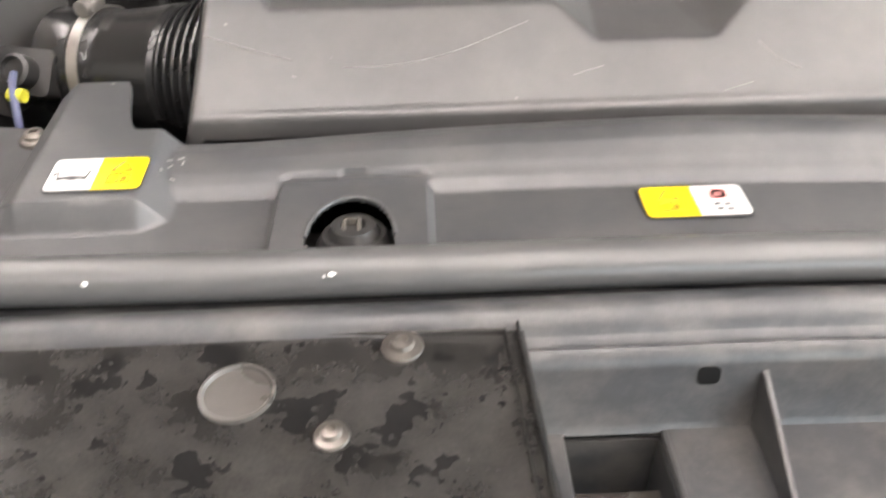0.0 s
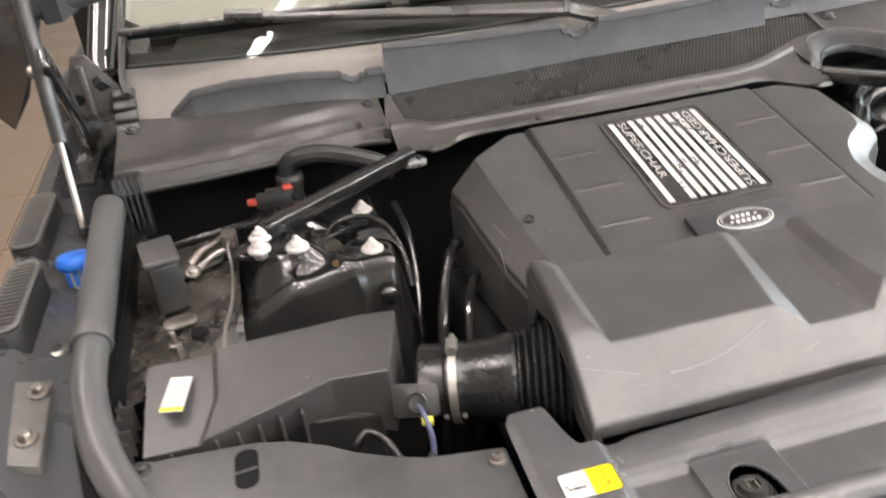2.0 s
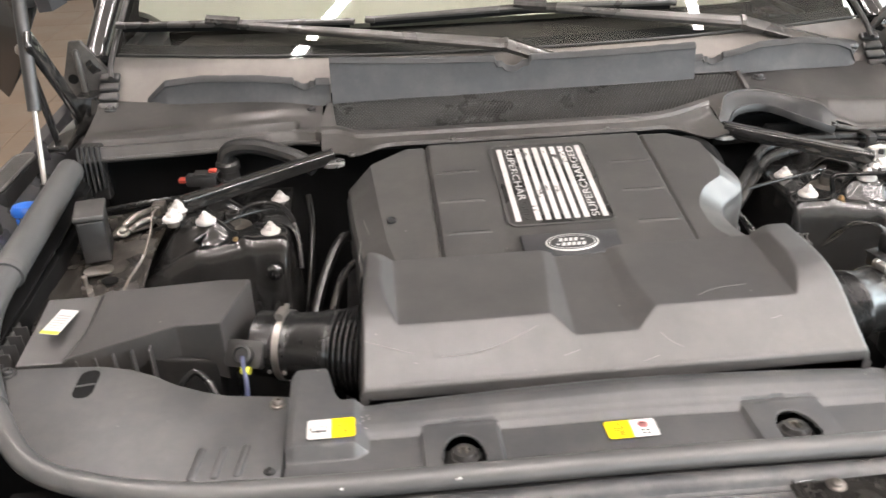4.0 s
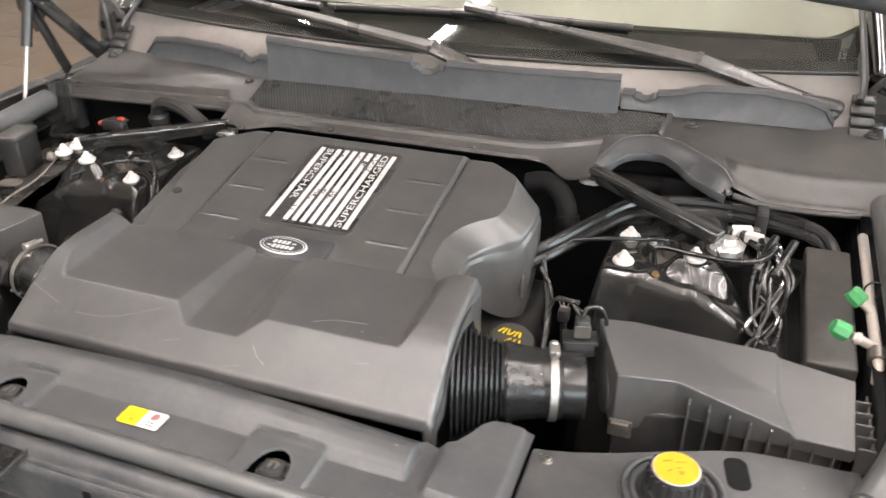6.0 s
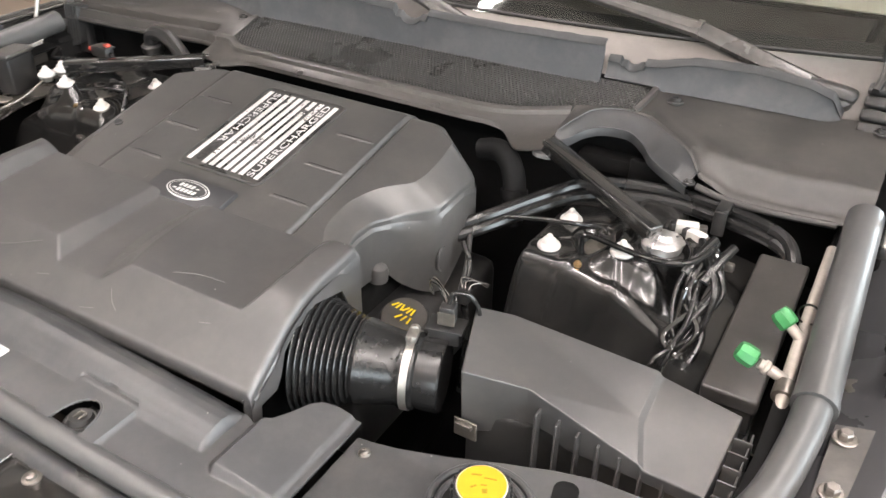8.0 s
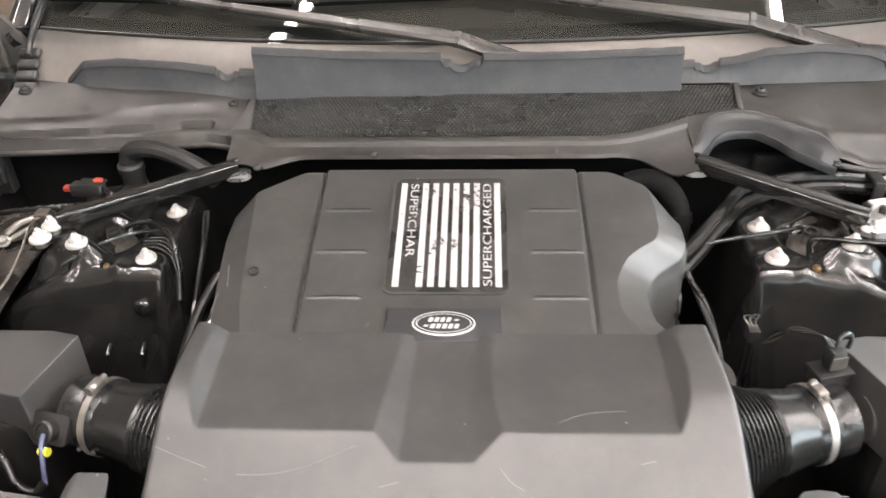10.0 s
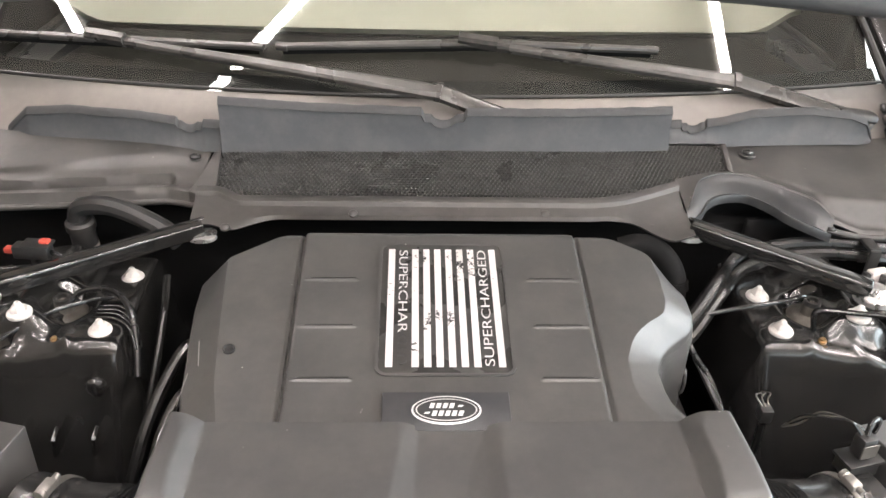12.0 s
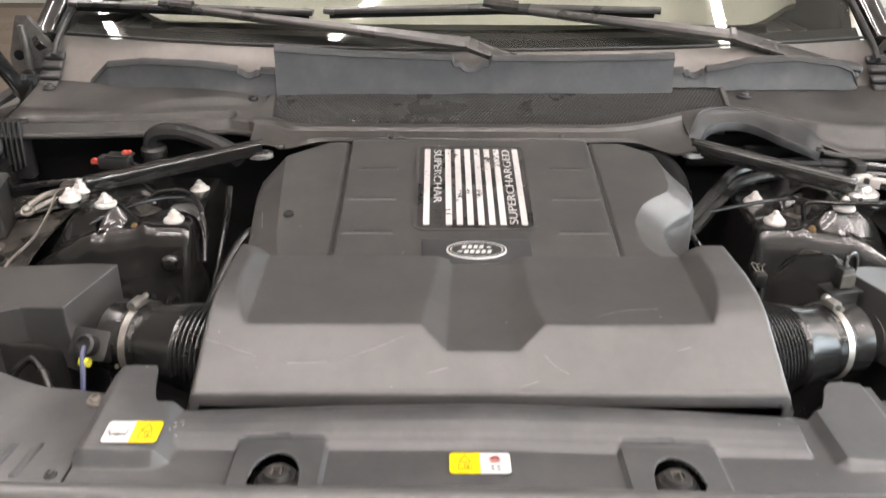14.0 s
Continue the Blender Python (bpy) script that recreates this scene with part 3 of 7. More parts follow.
        for (sx, sy, sr) in ((0.177, 0.239, 0.0062), (0.207, 0.187, 0.0048)):
            part("screw", merge(lathe((s * sx, sy, z + 0.004), (0, 0, 1), [(sr * 1.65, 0), (sr * 1.6, 0.0015), (sr * 1.1, 0.0022)], 24),
                                lathe((s * sx, sy, z + 0.006), (0, 0, 1), [(sr, 0), (sr * 0.9, 0.003), (sr * 0.5, 0.0036), (sr * 0.42, 0.0022), (0, 0.002)], 16)), M_DULL, p, "zinc screw with washer")


def build_seal():
    """The bonnet's roll seal that runs round the bay."""
    t = thing("bonnet_seal", (0, 0.28, 0.97), "grey rubber roll seal round the engine bay", "seal")
    front = [(-0.745, 0.455, 1.000), (-0.66, 0.345, 0.992), (-0.52, 0.294, 0.989), (-0.35, 0.282, 0.989), (0, 0.280, 0.988), (0.35, 0.282, 0.978), (0.52, 0.294, 0.974), (0.68, 0.355, 0.978), (0.775, 0.47, 0.988)]
    part("front_roll", tube([(x, y + 0.004, z + 0.002) for x, y, z in front], 0.0135, 20, 10, flat=0.95), M_ROLL, t)
    k = 3
    for pts in ([(-0.745, 0.455, 1.000), (-0.785, 0.54, 1.014), (-0.806, 0.63, 1.030), (-0.811, 0.72, 1.038), (-0.815, 0.88, 1.046), (-0.820, 1.06, 1.056)],
                [(0.775, 0.47, 0.988), (0.815, 0.56, 1.000), (0.830, 0.64, 1.016), (0.834, 0.70, 1.026), (0.830, 0.85, 1.046), (0.826, 1.05, 1.070)]):
        part("lower_side_roll", tube(pts[:k + 1], 0.0195, 16, 8), M_ROLL, t)
        part("upper_side_roll", tube([Vector(q) + Vector((0, 0.0, 0.001)) for q in pts[k:]], 0.0232, 18, 8), M_ROLL, t)
        part("joint_ring", tube([Vector(pts[k]) + Vector((0, -0.006, -0.001)), Vector(pts[k]) + Vector((0, 0.006, 0.001))], 0.0242, 18, 2), M_ROLL, t)
    for x, y, z, r in ((-0.332, 0.2725, 1.0005, 0.0014), (-0.211, 0.2725, 1.0005, 0.0014), (-0.2145, 0.2718, 1.0000, 0.0008), (-0.207, 0.2560, 0.9840, 0.0014), (-0.35, 0.284, 1.0030, 0.0009)):
        bm = lathe((x, y, z - 0.0012), (0, -0.5, 1), [(r, 0), (r * 0.8, 0.001), (0, 0.0014)], 9)
        for v in bm.verts:
            v.co.x = x + (v.co.x - x) * (1.3 + 1.2 * noise.noise(v.co * 900))
        part("paint_chip", bm, M_GREASE, t, "white paint chip")


def tilt_z(x):
    return -0.014 * max(0.0, x) / 0.42


def build_slam_cover():
    """The plastic cover over the lock panel, between seal and engine cover."""
    t = thing("lock_panel_cover", (0, 0.36, 0.96), "dark grey plastic lock panel cover with moulded humps", "car panel")

    def zf(x, y):
        z = 0.9975
        # the rounded rise behind the label strip
        lo = 0.345
        if y > lo:
            z += (1 - step(0.303, 0.309, x)) * (0.0012 + interp(y, [lo, 0.351, 0.360, 0.371, 0.382, 0.393, 0.403, 0.414, 0.432], [0.0, 0.0042, 0.0076, 0.0096, 0.0098, 0.0074, 0.0020, -0.0090, -0.0200]) + 0.008 * step(0.350, 0.385, y) * max(0.0, 1 - ((x - 0.03) / 0.30) ** 2))
        z += tilt_z(x)
        # pads round the two latches
        for cx, hw in ((-0.203, 0.045), (0.165, 0.049)):
            top = 0.358 - 0.10 * abs(x - cx) ** 1.6
            ex, ey, rc = hw - abs(x - cx), top - y, 0.011
            e = rc - math.hypot(rc - ex, rc - ey) if ex < rc and ey < rc else min(ex, ey)
            pad = 0.9975 + tilt_z(x) + 0.0052
            if e > 0:
                z = smax(min(z, pad), pad - 0.006 * (1 - step(0, 0.004, e)), 0.002)
        # humps at both ends
        hl = 1.0135 + 0.06 * (y - 0.33)
        zl = hl - 1.1 * max(0, x + 0.318 + 0.10 * max(0, y - 0.40)) - 1.6 * max(0, 0.326 - y) - 0.5 * max(0, -0.383 - x)
        if y > 0.312:
            z = smax(z, zl, 0.0015)
        hr = 0.9930 - 0.10 * (x - 0.36)
        zr = hr - 1.0 * max(0, 0.335 - x) - 1.0 * max(0, 0.337 - y) - 1.0 * max(0, x - 0.408)
        if y > 0.325:
            z = smax(z, zr, 0.0012)
        return z

    def back(x):
        # the rear edge: out round the humps, in under the engine cover, with a rounded notch beside each hump
        b = 0.434
        for x0, x1 in ((-0.385, -0.352), (0.362, 0.44)):
            b += 0.018 * step(0.0, 0.012, min(x - x0 + 0.012, x1 + 0.012 - x))
        b -= 0.040 * step(0, 0.02, x + 0.352) * (1 - step(0, 0.06, x + 0.300))
        if x > 0.28:
            b = interp(x, [0.280, 0.305, 0.325, 0.343, 0.354, 0.362, 0.372, 0.390, 0.43], [0.434, 0.412, 0.405, 0.415, 0.435, 0.454, 0.465, 0.469, 0.467])
        return b

    us = lin(-0.392, 0.4205, 380)

    def fn(u, v):
        y = 0.290 + (back(u) - 0.290) * v
        return (u, y, zf(u, y))

    bm = sheet(fn, us, lin(0, 1, 90), 0)
    # the arched latch openings
    doomed = []
    for f in bm.faces:
        c = f.calc_center_median()
        for cx in (-0.203, 0.165):
            if (c.x - cx) ** 2 + ((c.y - 0.300) * 0.66) ** 2 < 0.0232 ** 2:
                if c.y < 0.36:
                    doomed.append(f)
    bmesh.ops.delete(bm, geom=list(set(doomed)), context="FACES")
    bmesh.ops.solidify(bm, geom=bm.faces[:], thickness=0.003)
    part("cover", bm, M_PANEL, t, angle=40)
    for cx in (-0.203, 0.165):
        z = 0.9945 + tilt_z(cx)
        part("arch_lip", tube([(cx + 0.0236 * math.cos(a), 0.300 + 0.0356 * math.sin(a), z + 0.0077) for a in lin(0, math.pi, 15)], 0.0013, 8, 2), M_PANEL, t)
        part("latch_well", box(cx - 0.030, cx + 0.030, 0.292, 0.345, z - 0.026, z - 0.022, 0.001), M_BLACK, t)
        latch = part("latch", lathe((cx + 0.001, 0.310, z - 0.0125), (0, 0.1, 1), [(0.022, 0), (0.021, 0.008), (0.017, 0.014), (0.014, 0.0135), (0.012, 0.019), (0.007, 0.019), (0.006, 0.016), (0, 0.016)], 28), M_BLACK, t, "black round latch guide")
        part("striker", merge(box(cx - 0.0050, cx - 0.0030, 0.303, 0.317, z - 0.004, z + 0.007, 0.0008), box(cx + 0.0030, cx + 0.0050, 0.303, 0.317, z - 0.004, z + 0.007, 0.0008),
                              box(cx - 0.0050, cx + 0.0050, 0.3165, 0.3185, z - 0.004, z + 0.007, 0.0008)), M_MOUNT, latch, "dull metal striker loop")
    # scuffs beside the label
    for i, (x, y) in enumerate(((-0.3105, 0.371), (-0.304, 0.373), (-0.309, 0.366), (-0.302, 0.3685), (-0.3125, 0.360), (-0.306, 0.356))):
        z = zf(x, y)
        part("scuff", box(x - 0.002, x + 0.002, y - 0.0007, y + 0.0007, z + 0.0002, z + 0.0008, 0.0002, 1, Matrix.Translation((x, y, z)) @ Matrix.Rotation(0.5 * i, 4, "Z") @ Matrix.Translation((-x, -y, -z))), M_SCRATCH, t)
    return zf


def warning_label(cx, cy, z, w, h, flip, rx):
    """A rounded sticker, half white and half yellow, with plain pictograms."""
    t = thing("warning_label", (cx, cy, z), "white and yellow warning sticker with small pictograms", "label", "warning labels")
    m = Matrix.Translation((cx, cy, z)) @ Matrix.Rotation(radians(rx), 4, "X")
    part("backing", prism(rounded(0, 0, w + 0.002, h + 0.002, 0.004), 0, 0.0004, 0, m=m), M_INK, t)
    s = -1 if flip else 1
    r = 0.0035
    k = 5
    half_w = [(0, -h / 2)] + [(s * (-w / 2 + r - r * math.sin(radians(90 * i / k))), -h / 2 + r - r * math.cos(radians(90 * i / k))) for i in range(k + 1)] + \
             [(s * (-w / 2 + r - r * math.cos(radians(90 * i / k))), h / 2 - r + r * math.sin(radians(90 * i / k))) for i in range(k + 1)] + [(0, h / 2)]
    half_y = [(-x, y) for x, y in half_w]
    part("white_half", prism(half_w, 0.0004, 0.0009, 0, m=m), M_LABELW, t, "white half of the sticker")
    part("yellow_half", prism(half_y, 0.0004, 0.0009, 0, m=m), M_LABELY, t, "yellow half of the sticker")
    ink = 0.0011
    yc = s * w / 4
    tri = [(yc - 0.0055, 0.0015), (yc + 0.0055, 0.0015), (yc, 0.0105)]
    edge = merge(*[tube([m @ Vector((*tri[i], ink)), m @ Vector((*tri[(i + 1) % 3], ink))], 0.0005, 6, 1, smooth=False) for i in range(3)])
    part("triangle_sign", edge, M_INKO, t)
    book = [(yc - 0.006, -0.0095), (yc, -0.0085), (yc + 0.006, -0.0095), (yc + 0.006, -0.002), (yc, -0.001), (yc - 0.006, -0.002), (yc - 0.006, -0.0095)]
    part("book_sign", merge(tube([m @ Vector((*q, ink)) for q in book], 0.0004, 6, 1, smooth=False), tube([m @ Vector((yc, -0.0085, ink)), m @ Vector((yc, -0.001, ink))], 0.0004, 6, 1, smooth=False), box(yc + 0.0015, yc + 0.0042, -0.0075, -0.0035, 0.0009, ink, 0, m=m)), M_INKO, t)
    if flip:
        xc = -s * w / 4
        part("ban_ring", lathe(m @ Vector((xc, 0.0055, 0.0009)), m.to_3x3() @ Vector((0, 0, 1)), [(0.0058, 0), (0.0058, 0.0003), (0.0044, 0.0003), (0.0044, 0)], 24), M_PINK, t, "faded red ring")
        part("ban_bar", box(xc - 0.0018, xc + 0.0018, 0.004, 0.0065, 0.0009, ink, 0, m=m), M_PINK, t)
        part("fan_sign", merge(*[box(xc + dx - 0.0017, xc + dx + 0.0017, dy - 0.0011, dy + 0.0011, 0.0009, ink, 0, m=m) for dx, dy in ((-0.003, -0.004), (0.0025, -0.0045), (-0.0025, -0.0085), (0.003, -0.009))]), M_INK, t)
    else:
        xc = -s * w / 4
        part("screen_sign", prism([(xc - 0.0078, -0.0055), (xc - 0.004, -0.0045), (xc, -0.0058), (xc + 0.004, -0.0045), (xc + 0.0078, -0.0055), (xc + 0.0092, 0.0028), (xc + 0.004, 0.0038), (xc - 0.004, 0.0038), (xc - 0.0092, 0.0028)], 0.0009, ink, 0, m=m), M_INK, t)
        part("screen_sign_inner", prism([(xc - 0.0072, -0.0028), (xc, -0.0018), (xc + 0.0072, -0.0028), (xc + 0.0083, 0.0022), (xc + 0.004, 0.0031), (xc - 0.004, 0.0031), (xc - 0.0083, 0.0022)], ink, ink + 0.0001, 0, m=m), M_LABELW, t)
        part("arrow_sign", prism([(xc - 0.0115, 0.0), (xc - 0.0095, -0.0016), (xc - 0.0095, 0.0016)], 0.0009, ink, 0, m=m), M_INK, t)


def build_side_covers():
    # left
    t = thing("side_cover", (-0.58, 0.42, 0.96), "grey plastic side cover with an oval slot", "car panel", "side covers")
    out = [(-0.395, 0.300), (-0.395, 0.436), (-0.43, 0.440), (-0.47, 0.446), (-0.503, 0.456), (-0.535, 0.476), (-0.565, 0.500), (-0.60, 0.519), (-0.638, 0.528), (-0.70, 0.534), (-0.772, 0.541), (-0.765, 0.49), (-0.735, 0.44), (-0.65, 0.352), (-0.52, 0.306)]
    part("panel", prism(out, 0.985, 0.9965, 0.003), M_PANEL, t)
    part("slot", prism(rounded(-0.647, 0.493, 0.024, 0.055, 0.011), 0.9966, 0.9972, 0), M_DARK, t, "dark oval slot")
    part("slot_bar", tube([(-0.659, 0.488, 0.9975), (-0.636, 0.491, 0.9975)], 0.0012, 6, 1), M_PANEL, t)
    for i in range(3):
        x = -0.487 + 0.024 * i
        part("louvre", box(-0.0045, 0.0045, -0.025, 0.025, -0.002, 0.0035, 0.0030, 3, Matrix.Translation((x, 0.331, 0.9955)) @ Matrix.Rotation(-0.12, 4, "Z")), M_PANEL, t)
    screw("panel_screw", (-0.408, 0.421, 0.9975), 0.0065, M_DULL, "dull steel panel screw with a wide washer", group="panel screws", washer=1.5)
    screw("panel_clip", (-0.752, 0.527, 0.9970), 0.007, M_BLACK, "black plastic push clip in the side cover", group="panel clips", washer=1.5)
    screw("panel_clip", (-0.408, 0.310, 0.9965), 0.004, M_BLACK, "black plastic push clip in the side cover", group="panel clips", washer=1.5)
    # right
    t = thing("side_cover", (0.58, 0.42, 0.94), "grey plastic side cover with ring and slots", "car panel", "side covers")
    out = [(0.4225, 0.292), (0.4225, 0.458), (0.47, 0.462), (0.52, 0.482), (0.575, 0.505), (0.62, 0.524), (0.66, 0.533), (0.71, 0.536), (0.775, 0.54), (0.79, 0.50), (0.765, 0.45), (0.68, 0.350), (0.52, 0.300)]
    z = 0.973
    part("panel", prism(out, z - 0.012, z, 0.003), M_PANEL, t)
    for r0, h in ((0.056, 0.006), (0.047, 0.004)):
        part("ring", lathe((0.582, 0.440, z - 0.001), (0, 0, 1), [(r0, 0), (r0, h), (r0 - 0.002, h + 0.002), (r0 - 0.005, h + 0.002), (r0 - 0.007, h), (r0 - 0.007, 0)], 40), M_PANEL, t)
    part("ring_floor", lathe((0.582, 0.440, z), (0, 0, 1), [(0.042, 0), (0.042, 0.0012), (0, 0.0012)], 36), M_BLACK, t)
    part("slot", prism(rounded(0.0, 0.0, 0.026, 0.050, 0.011), 0, 0.0006, 0, m=Matrix.Translation((0.647, 0.492, z + 0.0001)) @ Matrix.Rotation(0.2, 4, "Z")), M_DARK, t, "dark oval slot")
    part("slot", prism(rounded(0.0, 0.0, 0.026, 0.014, 0.006), 0, 0.0006, 0, m=Matrix.Translation((0.652, 0.405, z + 0.0001)) @ Matrix.Rotation(0.2, 4, "Z")), M_DARK, t, "dark oval slot")
    for i in range(4):
        x = 0.462 + 0.021 * i
        part("louvre", box(-0.0045, 0.0045, -0.020, 0.020, -0.002, 0.0035, 0.0030, 3, Matrix.Translation((x, 0.340, z - 0.001)) @ Matrix.Rotation(0.22, 4, "Z")), M_PANEL, t)
    screw("panel_screw", (0.443, 0.441, z + 0.0005), 0.0045, M_DULL, "small screw sunk in the side cover", group="panel screws", washer=1.5)
    screw("panel_clip", (0.437, 0.352, z + 0.002), 0.007, M_BLACK, "black plastic push clip in the side cover", group="panel clips", washer=1.5)
    cap = thing("filler_cap", (0.582, 0.441, z), "black ribbed filler cap with a yellow top", "cap")
    bm = lathe((0.582, 0.441, z + 0.001), (0, 0, 1), [(0.031, 0), (0.031, 0.008), (0.029, 0.010), (0.0275, 0.030), (0.0265, 0.033), (0, 0.033)], 40)
    part("body", bm, M_BLACK, cap)
    for i in range(20):
        a = 2 * math.pi * i / 20
        part("grip", box(-0.0017, 0.0017, -0.0012, 0.0018, 0, 0.021, 0.0006, 1, Matrix.Translation((0.582 + 0.0285 * math.cos(a), 0.441 + 0.0285 * math.sin(a), z + 0.011)) @ Matrix.Rotation(a - math.pi / 2, 4, "Z")), M_BLACK, cap)
    part("white_edge", lathe((0.582, 0.441, z + 0.0335), (0, 0, 1), [(0.0252, 0), (0.0252, 0.001), (0, 0.001)], 36), M_LABELW, cap)
    disc = part("yellow_disc", lathe((0.582, 0.441, z + 0.0344), (0, 0, 1), [(0.0240, 0), (0.0238, 0.0012), (0, 0.0014)], 36), M_CAPY, cap, "yellow printed disc")
    for x, y, w, h, a in ((-0.010, 0.008, 0.010, 0.002, 0.4), (0.004, 0.010, 0.012, 0.0015, 0.3), (-0.006, -0.006, 0.006, 0.002, 0.9), (0.006, -0.006, 0.005, 0.005, 0.5), (0.002, 0.0, 0.006, 0.0015, 0.4)):
        part("printed_bar", box(-w / 2, w / 2, -h / 2, h / 2, 0, 0.0003, 0, m=Matrix.Translation((0.582 + x, 0.441 + y, z + 0.0357)) @ Matrix.Rotation(a, 4, "Z")), M_INKO, disc)


# ---- the engine covers ----
def build_front_cover():
    t = thing("front_engine_cover", (0, 0.52, 0.965), "large dark grey plastic front engine cover with scratches", "engine cover")

    def half(y):
        return 0.311 - 0.012 * (y - 0.415) / 0.215

    def zf(x, y):
        b = interp(y, [0.417, 0.497, 0.525, 0.56, 0.64], [1.008, 1.0595, 1.0705, 1.0755, 1.0770])
        b0 = interp(y - 0.006, [0.417, 0.497, 0.525, 0.56, 0.64], [1.008, 1.0595, 1.0705, 1.0755, 1.0770])
        b1 = interp(y + 0.006, [0.417, 0.497, 0.525, 0.56, 0.64], [1.008, 1.0595, 1.0705, 1.0755, 1.0770])
        b = (b + b0 + b1) / 3
        r = 1.0522 + (y - 0.4855) * 0.065 + 1.05 * max(0, -0.262 - x) + 1.05 * max(0, x - 0.243)
        soft = step(0.600, 0.640, y)
        z = smin(b, r, 0.0012 + 0.018 * soft)
        # the channel: a flat floor, one sloped wall, and one with a lens-shaped facet below it
        lens = 0.021 * math.sin(math.pi * min(1.0, max(0.0, (y - 0.457) / 0.163)))
        left = -0.0465 + 0.009 * (y - 0.459) / 0.16
        c = 1.0351 + (y - 0.459) * 0.110 + 0.50 * max(0, left - x) + 0.17 * min(max(0, x - 0.032 + lens), lens) + 0.42 * max(0, x - 0.032)
        z = smin(z, c, 0.0007 + 0.004 * soft)
        z -= round_edge(half(y) - abs(x), 0.007) + round_edge(y - 0.417, 0.0035)
        return z

    us, vs = lin(-1, 1, 260), [0.417, 0.4175, 0.4185, 0.420, 0.4215] + lin(0.423, 0.632, 110)

    def shape(u, v):
        x = u * half(v)
        return (x, v, zf(x, v))

    def drop(x, y):
        if abs(x) > half(y) - 1e-4 and y > 0.43:
            return interp(y, [0.43, 0.458, 0.468, 0.480, 0.54, 0.595, 0.612, 0.64], [0.985, 0.986, 1.000, 1.030, 1.052, 1.036, 0.995, 0.97])
        return 0.969 if y < 0.5 else 1.03

    bm = sheet(shape, us, vs, 0.003, drop)
    part("shell", bm, M_COVER, t, angle=40)
    tag = thing("paper_tag", (-0.10, 0.409, 0.97), "small yellow-green tag under the cover's edge", "tag")
    part("paper", box(-0.109, -0.095, 0.4085, 0.4095, 0.974, 0.990, 0.0002, 1), M_TAPEY, tag)
    zz = lambda x, y: zf(x, y) + 0.0001
    scratches = [[(-0.308, 0.472), (-0.277, 0.462), (-0.246, 0.453)], [(-0.213, 0.447), (-0.178, 0.448), (-0.141, 0.455), (-0.091, 0.473)],
                 [(0.058, 0.455), (0.069, 0.444), (0.082, 0.437)], [(-0.065, 0.438), (-0.045, 0.443)], [(-0.2455, 0.443), (-0.2425, 0.442)], [(0.12, 0.50), (0.15, 0.512), (0.19, 0.516)],
                 [(0.03, 0.425), (0.05, 0.430)], [(0.20, 0.46), (0.215, 0.463)]]
    for s in scratches:
        line = spline([(x, y, zz(x, y)) for x, y in s], 6)
        part("scratch", tube([(p.x, p.y, zz(p.x, p.y)) for p in line], 0.0003, 5, 1, smooth=False), M_SCRATCH, t, "pale scratch")


PLANE = 0.19  # slope of the rear cover's top


def top_z(y):
    return 1.050 + (y - 0.64) * PLANE


def on_top(x, y, lift=0.0):
    return Matrix.Translation((x, y, top_z(y) + lift)) @ Matrix.Rotation(math.atan(PLANE), 4, "X")


